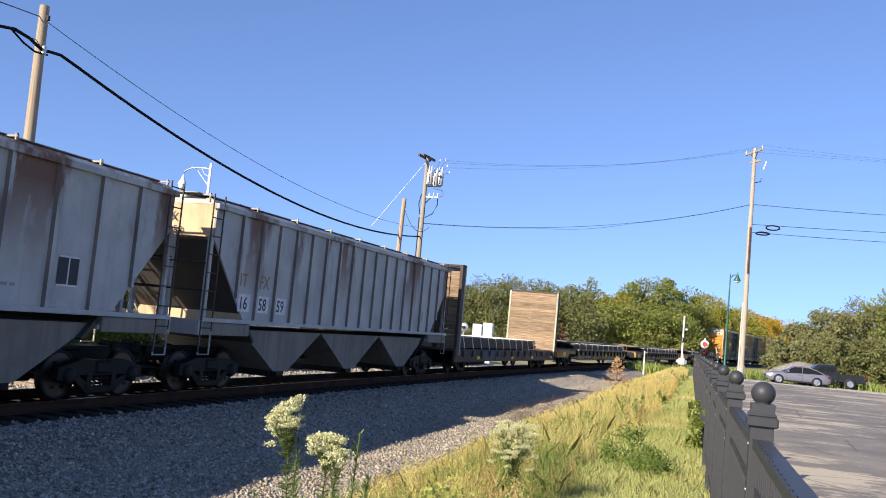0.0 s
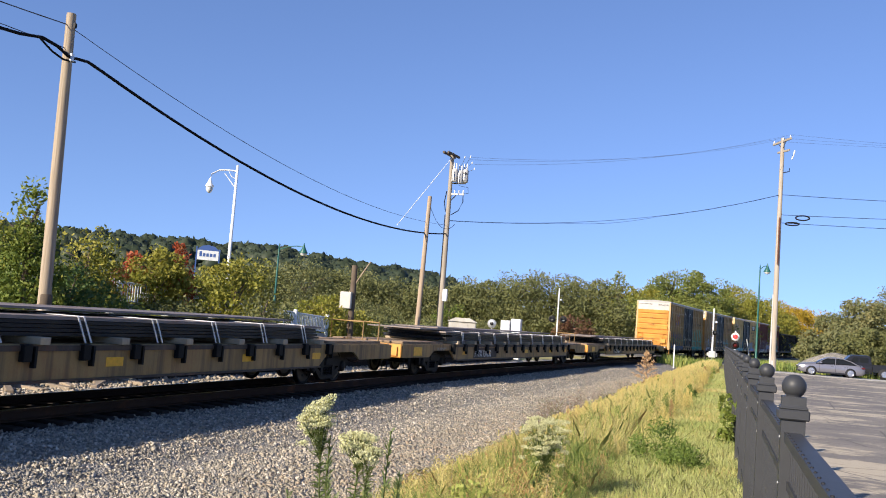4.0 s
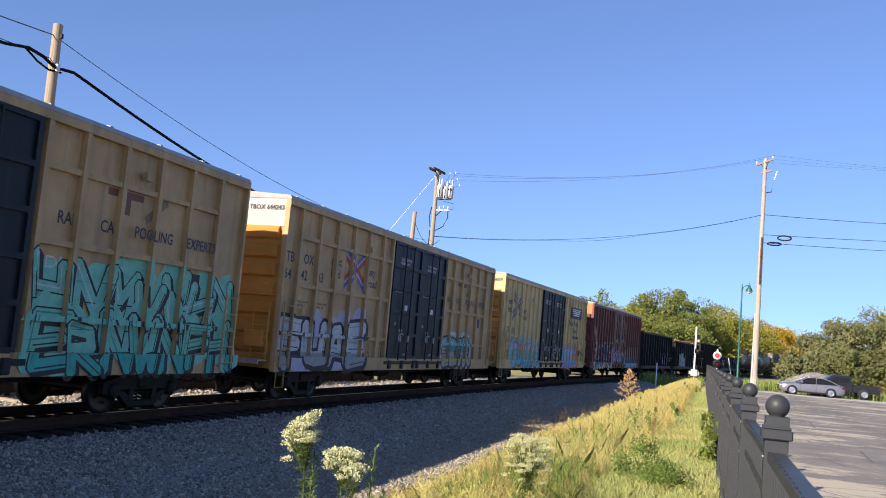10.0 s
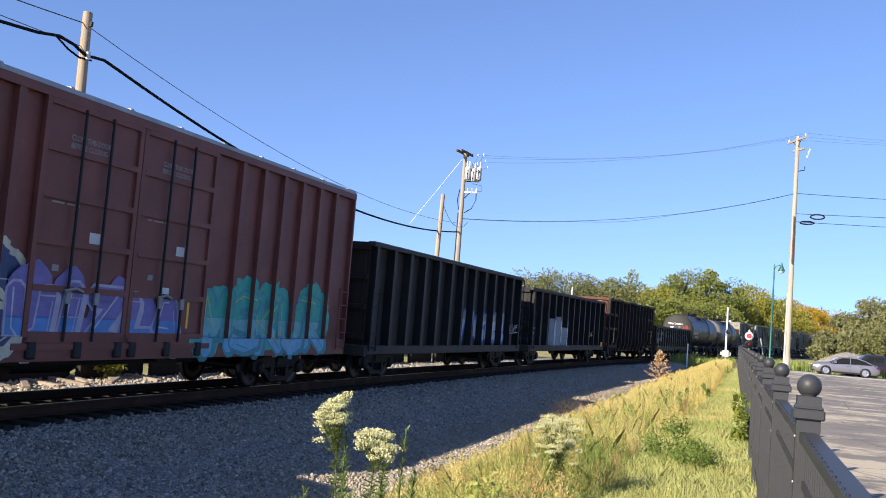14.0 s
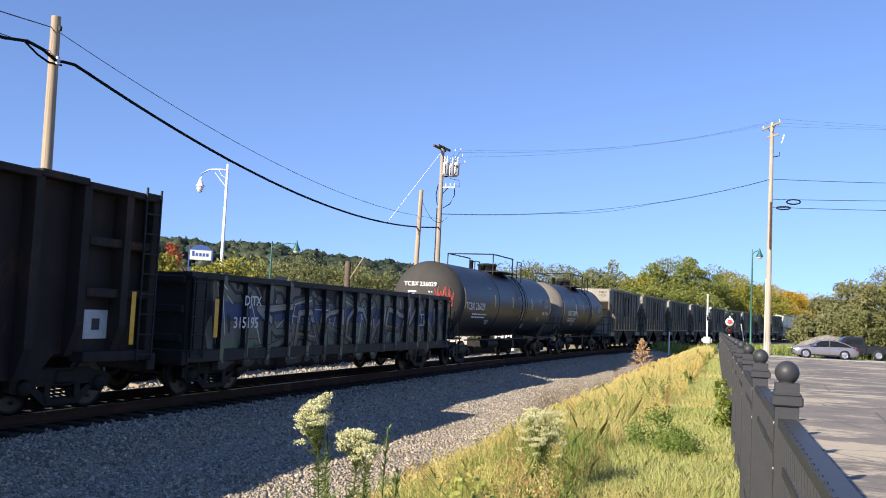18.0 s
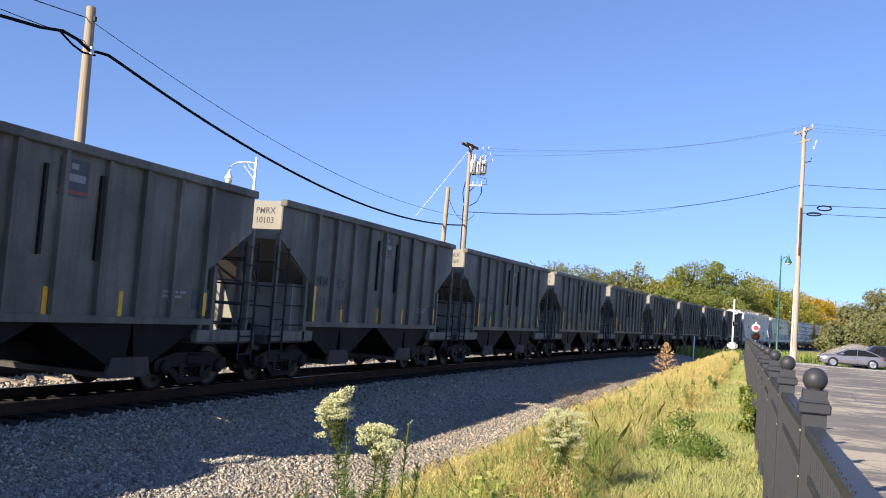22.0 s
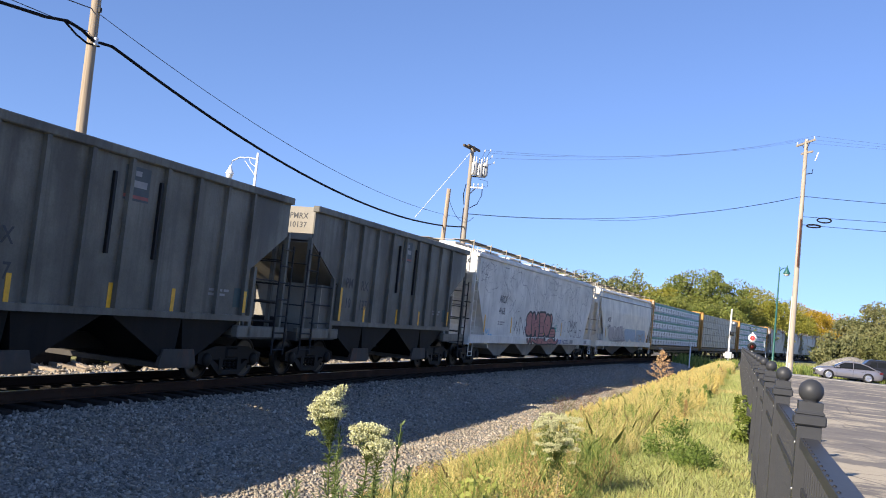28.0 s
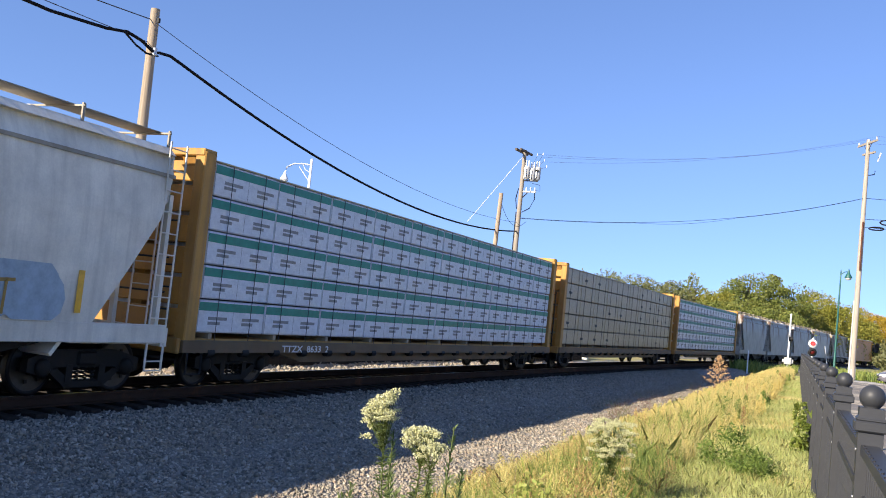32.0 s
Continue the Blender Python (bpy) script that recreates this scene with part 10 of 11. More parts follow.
for az, el, half, mt, r in ((5.4, 2.3, 4.2, GREYGREEN, 112), (7.0, 3.4, 4.5, GREYGREEN, 108), (8.6, 4.2, 4.8, GREYGREEN, 106), (10.4, 4.8, 5.2, CROSS, 106), (12.5, 5.2, 5.6, GREEN, 106), (4.3, 0.9, 2.2, GREYGREEN, 100), (5.6, 1.2, 2.6, GREYGREEN, 103),
                        (6.9, 1.4, 2.8, OLIVE, 101), (8.2, 1.5, 2.8, OLIVE, 99), (9.6, 1.8, 3.0, OLIVE, 99), (11.3, 2.0, 3.2, OLIVE, 98)):
    tree("tree", "grey-green tree at the edge of the lot" if half > 3.5 else "mixed yellow and green shrub behind the lot", az, r, 1.97 + r * math.tan(radians(el)), half, mt, 13000, 0.15, "dome", 80, 0.13, group="trees behind the lot")

# ---- hills on the skyline ----
hv, hf = [], []
azs = np.linspace(-75, -9, 133)


def ridge(az):
    return 1.9 + 1.85 * ease(-8, -30, az) + 0.25 * noise.noise((az * 0.18, 3, 0)) + 0.12 * noise.noise((az * 0.6, 7, 0)) - 0.9 * ease(-20, -13, az)


HR = 620.0
for j in range(9):
    for az in azs:
        r = HR - 260 * (8 - j) / 8
        x, y = at(az, r)
        top = (HR * math.tan(radians(ridge(az))) - 6) * ease(-0.15, 1, j / 8)
        hv.append((x, y, -1 + max(0, top)))
n = len(azs)
hf = [(j * n + i, j * n + i + 1, (j + 1) * n + i + 1, (j + 1) * n + i) for j in range(8) for i in range(n - 1)]
M["hillground"] = earth_mat("hill_ground", (0.035, 0.05, 0.025), (0.05, 0.065, 0.03), (0.03, 0.04, 0.02), 0.05)
hill = new("hill", arrays("hill", hv, hf, [M["hillground"]], None, True))
tagged(hill, "long wooded hill on the skyline", "hill", kind="structure")
cl = []
for k in range(1500):
    j = RNG.uniform(0.35, 1.0) ** 0.7
    az = RNG.uniform(-74, -9.5)
    r = HR - 260 * (1 - j)
    x, y = at(az, r)
    top = (HR * math.tan(radians(ridge(az))) - 6) * ease(-0.15, 1, j)
    cl.append((x, y, max(0, top) + RNG.uniform(-1, 2.5)))
cl = np.array(cl)
nu, nv = 10, 6
th, ph = np.meshgrid(np.arange(nu) * 2 * np.pi / nu, np.linspace(0.06, 2.3, nv))
ball = np.stack([np.sin(ph) * np.cos(th), np.sin(ph) * np.sin(th), np.cos(ph)], -1).reshape(-1, 3)
bf = np.array([(j * nu + i, (j + 1) * nu + i, (j + 1) * nu + (i + 1) % nu, j * nu + (i + 1) % nu) for j in range(nv - 1) for i in range(nu)])
rad = RNG.uniform(0.6, 1.25, (len(cl), 1, 1)) * np.array([5.2, 5.2, 5.0])
crowns = cl[:, None] + ball[None] * rad * (1 + 0.16 * RNG.normal(size=(len(cl), len(ball), 1)))
cf = (bf[None] + (np.arange(len(cl)) * len(ball))[:, None, None]).reshape(-1, 4)
canopy = new("hill_canopy", arrays("hill_canopy", crowns.reshape(-1, 3).tolist(), cf.tolist(), [HILL], None, True))
tagged(canopy, "rounded dark green tree crowns on the far hill", "woods", kind="stuff")
k = np.repeat(np.arange(len(cl)), 26)
d = RNG.normal(size=(len(k), 3)) + np.array([0, 0, 0.4])
d /= np.linalg.norm(d, axis=1, keepdims=True)
pts = cl[k] + d * rad[k, 0] * RNG.uniform(0.95, 1.15, (len(k), 1))
woods = new("hill_woods", quads_mesh("hill_woods", leaves(pts, 0.7, 0.8), [HILL]))
tagged(woods, "ragged dark leaves on the far wooded hill", "woods", kind="stuff")


# ---- grass, stones ----
DRY = leafy("grass_dry", ((0.34, 0.29, 0.10), (0.47, 0.40, 0.14), (0.60, 0.50, 0.20), (0.68, 0.61, 0.32)), 0.4)
FRESH = leafy("grass_fresh", ((0.16, 0.23, 0.05), (0.27, 0.34, 0.08), (0.41, 0.44, 0.12), (0.56, 0.53, 0.20)), 0.4)
LUSH = leafy("grass_lush", ((0.075, 0.13, 0.025), (0.14, 0.21, 0.045), (0.25, 0.31, 0.085)), 0.4)
TAWNY = leafy("grass_tawny", ((0.26, 0.15, 0.06), (0.40, 0.24, 0.10), (0.50, 0.34, 0.16)), 0.3)
PLUME = leafy("grass_plumes", ((0.46, 0.37, 0.11), (0.58, 0.47, 0.15), (0.68, 0.56, 0.22), (0.56, 0.53, 0.21)), 0.35)
LAWN = leafy("lawn_blades", ((0.20, 0.26, 0.07), (0.31, 0.37, 0.11), (0.44, 0.46, 0.17), (0.56, 0.53, 0.25)), 0.35)


def blades(n, xr, yr, hgt, width, mats, lean=0.35, keep=None):
    """Tapering bent blades, thicker on the ground near the camera."""
    u = RNG.random(n)
    y = yr[0] * (yr[1] / yr[0]) ** u
    x = xr[0] + (xr[1] - xr[0]) * RNG.random(n)
    if keep is not None:
        ok = keep(x, y)
        x, y = x[ok], y[ok]
    z = np.array([ground_z(a, b) for a, b in zip(x, y)]) - 0.02
    m = len(x)
    a = RNG.uniform(0, 2 * np.pi, m)
    h = hgt[0] + (hgt[1] - hgt[0]) * RNG.random(m) ** 1.6
    w = np.maximum(width, 0.00028 * y) * RNG.uniform(0.6, 1.3, m)
    bend = h * lean * RNG.uniform(0.1, 1.0, m)
    ba = RNG.uniform(0, 2 * np.pi, m)
    base = np.stack([x, y, z], 1)
    side = np.stack([np.cos(a), np.sin(a), 0 * a], 1) * w[:, None]
    way = np.stack([np.cos(ba), np.sin(ba), 0 * ba], 1)
    p1 = base + way * bend[:, None] * 0.3 + np.array([0, 0, 1.0]) * h[:, None] * 0.55
    p2 = base + way * bend[:, None] + np.array([0, 0, 1.0]) * h[:, None]
    v = np.stack([base - side, base + side, p1 + side * 0.8, p2 + side * 0.1, p1 - side * 0.8], 1)
    return v


def blade_mesh(name, v, mats, pick):
    n = len(v)
    me = bpy.data.meshes.new(name)
    me.vertices.add(5 * n)
    me.vertices.foreach_set("co", np.ascontiguousarray(v, np.float32).ravel())
    me.loops.add(5 * n)
    me.loops.foreach_set("vertex_index", np.arange(5 * n, dtype=np.int32))
    me.polygons.add(n)
    me.polygons.foreach_set("loop_start", np.arange(0, 5 * n, 5, dtype=np.int32))
    for m in mats:
        me.materials.append(m)
    me.polygons.foreach_set("material_index", np.asarray(pick, np.int32))
    me.update(calc_edges=True)
    return me


def patchy(x, y, s, k):
    return np.array([noise.noise((a * s, b * s, k)) for a, b in zip(x, y)])


def bank_height(x, y):
    """Short at the gravel's edge and by the fence, tall on the crest of the bank."""
    t = np.clip((x + 4.55) / 1.7, 0, 1) * np.clip((-0.9 - x) / 1.0, 0.12, 1)
    return (0.07 + 0.58 * t) * np.clip(0.55 + y / 26, 0.55, 1.0)


def grass(name, n, xr, yr, tall, width, mats, tone, label, lean=0.4):
    v = blades(n, xr, yr, tall, width, None, lean, lambda x, y: RNG.random(len(x)) < np.clip((x + 4.95) / 0.6, 0, 1) * np.clip((-1.4 - x) / 0.8, 0, 1))
    k = bank_height(v[:, 0, 0], v[:, 0, 1])[:, None, None]
    base = (v[:, :1] + v[:, 1:2]) / 2
    v = base + (v - base) * np.concatenate([np.ones_like(k), np.ones_like(k), k], 2)
    pt = patchy(v[:, 0, 0], v[:, 0, 1], 0.55, 11) + 0.5 * patchy(v[:, 0, 0], v[:, 0, 1], 1.9, 4)
    score = pt + RNG.normal(size=len(v)) * 0.3 + tone(v[:, 0, 0], v[:, 0, 1])
    pick = np.where(score > 0.25, 0, np.where(score > -0.15, 1, 2))
    rusty = (patchy(v[:, 0, 0], v[:, 0, 1], 0.8, 23) + 0.55 * np.clip((-3.6 - v[:, 0, 0]) * 0.9, 0, 1) + RNG.normal(size=len(v)) * 0.2) > 0.42
    pick[rusty] = 3
    ob = new(name, blade_mesh(name, v, mats, pick))
    return tagged(ob, label, "grass", kind="stuff")


grass("tall_grass", 170000, (-5.6, -1.5), (4.0, 85), (0.35, 1.0), 0.0019, [DRY, FRESH, LUSH, TAWNY], lambda x, y: np.clip((y - 12) * 0.03, -0.33, 0.3) + np.clip((-4.4 - x) * 0.5, 0, 0.4),
      "tall dry yellow and green grass on the bank")
v = blades(150000, (-2.2, 0.22), (3.2, 70), (0.04, 0.15), 0.0019, None, 0.8)
pick = np.where(patchy(v[:, 0, 0], v[:, 0, 1], 0.6, 5) + RNG.normal(size=len(v)) * 0.3 > 0.55, 1, 0)
lawn = new("short_grass", blade_mesh("short_grass", v, [LAWN, DRY], pick))
tagged(lawn, "short green grass along the fence", "grass", kind="stuff")
# leafy forbs and tufts of every tone standing among the grass
forbs = [[], [], [], [], []]
for k in range(820):
    y = 4.3 * (60 / 4.3) ** RNG.random()
    x = RNG.uniform(-4.6, -1.2)
    gold = noise.noise((x * 0.5, y * 0.3, 31)) + min(max((y - 13) * 0.04, -0.45), 0.4) + 0.35 * math.exp(-((x + 3.5) / 0.8) ** 2)
    which = 0 if gold + RNG.normal() * 0.25 > 0.22 and x > -4.2 else int(RNG.choice((1, 1, 2, 2, 2, 3, 4)))
    hh = min(0.66, 0.16 + 0.9 * float(bank_height(np.array([x]), np.array([y]))[0])) * RNG.uniform(0.55, 1.1) * (0.5 if x < -4.3 else 1.0)
    hw, m = RNG.uniform(0.06, 0.2), int(120 + 8 * min(y, 22))
    q = np.clip(RNG.normal(size=(m, 3)), -1.5, 1.5) * np.array([hw, hw * 1.3, 0]) * RNG.uniform(0.2, 1, (m, 1))
    q[:, 2] = hh * RNG.random(m)
    q[:, :2] *= (1.15 - q[:, 2:] / hh)
    forbs[which].append(np.concatenate([q + np.array([x, y, ground_z(x, y)]), np.full((m, 1), max(0.015, 0.0011 * y) * RNG.uniform(0.7, 1.3))], 1))
fm = [np.concatenate(q) for q in forbs]
fq = [leaves(q[:, :3], q[:, 3:] * 1.15, 0.17, 1.9) for q in fm]
forb = new("bank_weeds", quads_mesh("bank_weeds", np.concatenate(fq), [PLUME, FRESH, LUSH, LAWN, TAWNY], np.concatenate([np.full(len(q), i) for i, q in enumerate(fq)])))
tagged(forb, "dense mixed weeds, green and straw yellow, on the bank", "weeds", kind="stuff")
# feathery heads above the tall grass, gathered in drifts
n = 150000
u = RNG.random(n)
py_ = 5.0 * (80 / 5.0) ** u
px_ = -4.5 + 3.0 * RNG.random(n)
drift = patchy(px_, py_ * 0.6, 0.5, 21) + 0.6 * patchy(px_, py_, 1.6, 8) + np.clip((py_ - 13) * 0.05, -0.5, 0.35) + 0.5 * np.exp(-((px_ + 3.5) / 0.8) ** 2)
ok = drift + RNG.normal(size=n) * 0.15 > 0.36
px_, py_ = px_[ok], py_[ok]
pz_ = np.array([ground_z(a, b) for a, b in zip(px_, py_)]) + bank_height(px_, py_) * RNG.uniform(0.35, 1.0, len(px_))
plume = new("grass_plumes", quads_mesh("grass_plumes", leaves(np.stack([px_, py_, pz_], 1), np.maximum(0.013, 0.0008 * py_)[:, None], 0.22, 1.6), [PLUME]))
tagged(plume, "feathery golden seed heads in the dry grass", "grass", kind="stuff")
v = blades(16000, (-6.5, 14), (76, 100), (0.3, 0.9), 0.03, None, 0.4, lambda x, y: (x > 0.2) & (y > 79) | (x < -1.5) & (y < 88))
rough_g = new("rough_grass", blade_mesh("rough_grass", v, [LUSH, FRESH], RNG.integers(0, 2, len(v))))
tagged(rough_g, "rough green grass beside the crossing", "grass", kind="stuff")
v = blades(14000, (-50, -22.0), (14, 90), (0.2, 0.8), 0.012, None, 0.5, lambda x, y: x < -25.5 + 0.06 * y)
verge = new("verge_grass", blade_mesh("verge_grass", v, [LUSH, FRESH], RNG.integers(0, 2, len(v))))
tagged(verge, "green verge weeds beyond the track", "grass", kind="stuff")

wall = thing("retaining_wall", "low dark timber retaining wall along the far edge of the gravel", "wall", kind="structure")
plank_mesh = [Geo().box(-0.06, 0.06, 0.0, 2.98, 0.0, 0.195, 0.012).mesh("plank", [M["tie"]]) for k in range(2)]
stake_mesh = Geo().box(-0.08, 0.08, -0.08, 0.08, -0.9, 0.28, 0.012).mesh("post", [M["tie"]])
for i in range(20):
    x, y, a = track(6.0 + 3.0 * i)
    o = -6.75 - 0.25 * math.sin(0.7 * i)
    base = pose(x, y, 0, 0, 0, -math.degrees(a)) @ pose(o, 0, 0, 0, 0, 3.0 * math.sin(1.7 * i))
    part("post", stake_mesh, None, wall).matrix_basis = base @ pose(0.12, 0, 0)
    for k in range(5):
        if k < 4 or i % 3 != 1:
            part("plank", plank_mesh[k % 2], None, wall).matrix_basis = base @ pose(0.01 * (k % 2), 0, -0.78 + 0.2 * k)
for k in range(9):
    x, y = -17.3 - 0.13 * (k % 4) + RNG.uniform(-0.4, 0.4), 17.0 + 0.75 * k
    solo("scrap_timber", Geo().box(-0.09, 0.09, -0.9, 0.9, 0.0, 0.1, 0.012), M["wood"], "weathered grey scrap timber lying on the gravel", "timber", "scrap timbers", m=pose(x, y, ground_z(x, y) - 0.01, 0, 0, RNG.uniform(20, 75)))

# crushed stone lying loose on the ballast
iv = np.array([(1, 0, 0), (-1, 0, 0), (0, 1, 0), (0, -1, 0), (0, 0, 1), (0, 0, -1)], float)
if_ = np.array([(4, 0, 2), (4, 2, 1), (4, 1, 3), (4, 3, 0), (5, 2, 0), (5, 1, 2), (5, 3, 1), (5, 0, 3)])


def stones(name, n, pick, size, mats, label):
    x, y = pick(n)
    z = np.array([ground_z(a, b) for a, b in zip(x, y)])
    m = len(x)
    s = size[0] + (size[1] - size[0]) * RNG.random(m) ** 2
    f = RNG.uniform(0.55, 1.3, (m, 3)) * np.array([1, 1, 0.75])
    v = (iv[None] + RNG.normal(size=(m, len(iv), 3)) * 0.28) * (s[:, None] * f * 1.15)[:, None]
    ca, sa = np.cos(RNG.uniform(-1.2, 1.2, m))[:, None], np.sin(RNG.uniform(-1.2, 1.2, m))[:, None]
    v = np.stack([v[..., 0], v[..., 1] * ca - v[..., 2] * sa, v[..., 1] * sa + v[..., 2] * ca], -1)
    a = RNG.uniform(0, 2 * np.pi, m)
    c, sn = np.cos(a)[:, None], np.sin(a)[:, None]
    v = np.stack([v[..., 0] * c - v[..., 1] * sn, v[..., 0] * sn + v[..., 1] * c, v[..., 2]], -1) + np.stack([x, y, z + 0.2 * s], 1)[:, None]
    fc = (if_[None] + (np.arange(m) * len(iv))[:, None, None]).reshape(-1, 3)
    me = bpy.data.meshes.new(name)
    me.vertices.add(v.shape[0] * v.shape[1])
    me.vertices.foreach_set("co", np.ascontiguousarray(v, np.float32).ravel())
    me.loops.add(fc.size)
    me.loops.foreach_set("vertex_index", fc.astype(np.int32).ravel())
    me.polygons.add(len(fc))
    me.polygons.foreach_set("loop_start", np.arange(0, fc.size, 3, dtype=np.int32))
    for t in mats:
        me.materials.append(t)
    if len(mats) > 1:
        me.polygons.foreach_set("material_index", np.repeat((x > -6.6 + RNG.normal(size=m) * 0.5).astype(np.int32), len(if_)))
    me.update(calc_edges=True)
    return tagged(new(name, me), label, "gravel", kind="stuff")


def stone_mat(name, cols):
    m, n, l, b = node_mat(name)
    g = n.new("ShaderNodeNewGeometry")
    fine = noise_at(n, l, 40.0)
    r = n.new("ShaderNodeValToRGB")
    for e, p, c in zip((r.color_ramp.elements[0], r.color_ramp.elements[1]), (0, 1), (cols[0], cols[2])):
        e.position, e.color = p, (*c, 1)
    e = r.color_ramp.elements.new(0.55)
    e.color = (*cols[1], 1)
    e = r.color_ramp.elements.new(0.7)
    e.color = (*cols[3], 1)
    l.new(g.outputs["Random Per Island"], r.inputs[0])
    c = mix(n, l, "MULTIPLY", 1.0, r.outputs[0], mix(n, l, "MIX", fine, (0.75,) * 3, (1.2,) * 3))
    l.new(c, b.inputs["Base Color"])
    b.inputs["Roughness"].default_value = 0.9
    return m


M["stone"] = stone_mat("ballast_stone", ((0.13, 0.12, 0.10), (0.32, 0.295, 0.25), (0.56, 0.51, 0.43), (0.37, 0.31, 0.225)))
M["tanstone"] = stone_mat("tan_stone", ((0.20, 0.18, 0.14), (0.32, 0.28, 0.215), (0.46, 0.41, 0.325), (0.32, 0.24, 0.165)))


def near_side(n):
    y = 7.0 * (60 / 7.0) ** RNG.random(n)
    x = RNG.uniform(-10.9, -4.5, n)
    x = x + np.array([track(b)[0] for b in y]) - TRACK_X
    ok = (x < -4.75 + RNG.normal(size=n) * 0.25)
    return x[ok], y[ok]


def far_side(n):
    y = 12.0 * (60 / 12.0) ** RNG.random(n)
    x = RNG.uniform(-18.9, -13.0, n) + np.array([track(b)[0] for b in y]) - TRACK_X
    return x, y


stones("ballast_stones", 110000, near_side, (0.012, 0.036), [M["stone"], M["tanstone"]], "loose crushed grey ballast stones along the track")
stones("ballast_stones", 9000, far_side, (0.03, 0.08), [M["tanstone"]], "loose pale stones on the far side of the track")


# ---- single plants on the bank ----
STEM = leafy("stem_green", ((0.05, 0.075, 0.02), (0.09, 0.12, 0.03), (0.14, 0.16, 0.05)), 0.2)


WEEDPALE = leafy("weed_pale_green", ((0.13, 0.18, 0.06), (0.21, 0.27, 0.10), (0.31, 0.36, 0.16)), 0.4)


def flower_plant(x, y, top, half, heads, seed, label, leafn=70, tall=0.24, lean=0.0, tilt=0.0, up=0.0, size=1.0):
    """A tall weed: one leafy stem that forks near its top into twigs with loose clusters of small cream flowers."""
    rnd = random.Random(seed)
    z0 = ground_z(x, y)
    h = top - z0
    ob = thing("flowering_weed", label, "plant", "cream-flowered weeds on the bank", m=pose(x, y, z0))
    fork = Vector((lean * 0.8, 0.02, h - tall * 1.15))
    bend = [Vector((0, 0, 0)), Vector((lean * 0.25 + 0.01, 0.0, 0.35 * fork.z)), Vector((lean * 0.55 - 0.008, 0.01, 0.7 * fork.z)), fork]
    part("stem", Geo().tube(bend, 0.006, 6, 0.004), STEM, ob)
    lv = []

    def leaf(c, ln, droop):
        a = rnd.uniform(0, 6.28)
        d = Vector((math.cos(a), math.sin(a), droop)) * ln
        e = Vector((-math.sin(a), math.cos(a), 0)) * ln * 0.15
        t = c + d + Vector((0, 0, -0.25 * ln))
        lv.append([c, c + d * 0.5 + e, t, c + d * 0.5 - e])

    def along(q):
        q *= 3
        k = min(int(q), 2)
        return bend[k].lerp(bend[k + 1], q - k)

    for k in range(leafn):
        q = rnd.uniform(0.05, 1.0)
        leaf(along(q), size * rnd.uniform(0.05, 0.10) * (1.15 - 0.55 * q), rnd.uniform(0.2, 0.9) + up)
    tops = []
    for k in range(heads):
        a, r = rnd.uniform(0, 6.28), half * math.sqrt(rnd.random())
        t = Vector((lean + r * math.cos(a), r * math.sin(a), h - 0.25 * r - tall * rnd.random() ** 1.4 * (0.35 + 0.65 * r / half) + tilt * r * math.cos(a)))
        tops.append(t)
        root = fork.lerp(along(0.85), rnd.random())
        part("twig", Geo().tube([root, root.lerp(t, 0.55) + Vector((0, 0, -0.015)), t], 0.0028, 4, 0.0015), STEM, ob)
        for j in range(4):
            leaf(root.lerp(t, rnd.uniform(0.2, 0.8)), rnd.uniform(0.025, 0.05), rnd.uniform(0.0, 0.8))
    part("leaves", quads_mesh("leaves", np.array([[tuple(p) for p in q] for q in lv]), [WEEDPALE]), None, ob)
    for t in tops:
        n = 95
        p = np.array(t) + np.clip(RNG.normal(size=(n, 3)), -1.6, 1.6) * np.array([0.021, 0.021, 0.010])
        part("flower_head", quads_mesh("flower_head", leaves(p, 0.0062, 0.9, 1.0), [M["flower"]]), None, ob, "flat cluster of cream flowers")["kind"] = "stuff"
    return ob


W1 = "tall weed with loose cream-white flower clusters and narrow leaves"
flower_plant(-2.38, 5.22, 1.39, 0.095, 46, 1, W1, 220, 0.20, -0.13, 0.75)
flower_plant(-2.25, 5.28, 1.22, 0.12, 36, 2, W1, 220, 0.13, 0.02)
flower_plant(-2.18, 5.24, 1.13, 0.08, 10, 6, W1, 160, 0.12, 0.03)
flower_plant(-1.87, 9.31, 1.06, 0.24, 80, 3, W1, 260, 0.42)
flower_plant(-1.80, 9.25, 0.85, 0.16, 20, 8, W1, 220, 0.3)
flower_plant(-1.50, 4.80, 0.80, 0.15, 30, 4, W1, 220, 0.14)
flower_plant(-1.15, 4.9, 0.72, 0.10, 9, 5, W1, 70, 0.12)
for k, (x, y, top, lean) in enumerate(((-2.06, 5.3, 1.26, 0.02), (-2.44, 5.35, 1.18, -0.05), (-2.62, 5.0, 0.80, 0.0), (-2.2, 5.3, 0.9, 0.03), (-2.75, 5.4, 0.78, -0.03), (-2.35, 4.9, 0.72, 0.02), (-1.95, 5.2, 0.78, 0.0),
                                       (-2.5, 5.5, 0.88, -0.04), (-2.15, 5.7, 0.92, 0.05), (-1.75, 5.0, 0.6, 0.0), (-2.85, 4.9, 0.66, -0.03), (-2.3, 5.1, 0.85, 0.0))):
    flower_plant(x, y, top, 0.03, 0, 20 + k, "slim pale green leafy weed stem beside the flowering weeds", 150, 0.01, lean, 0.0, 0.9, 0.75)


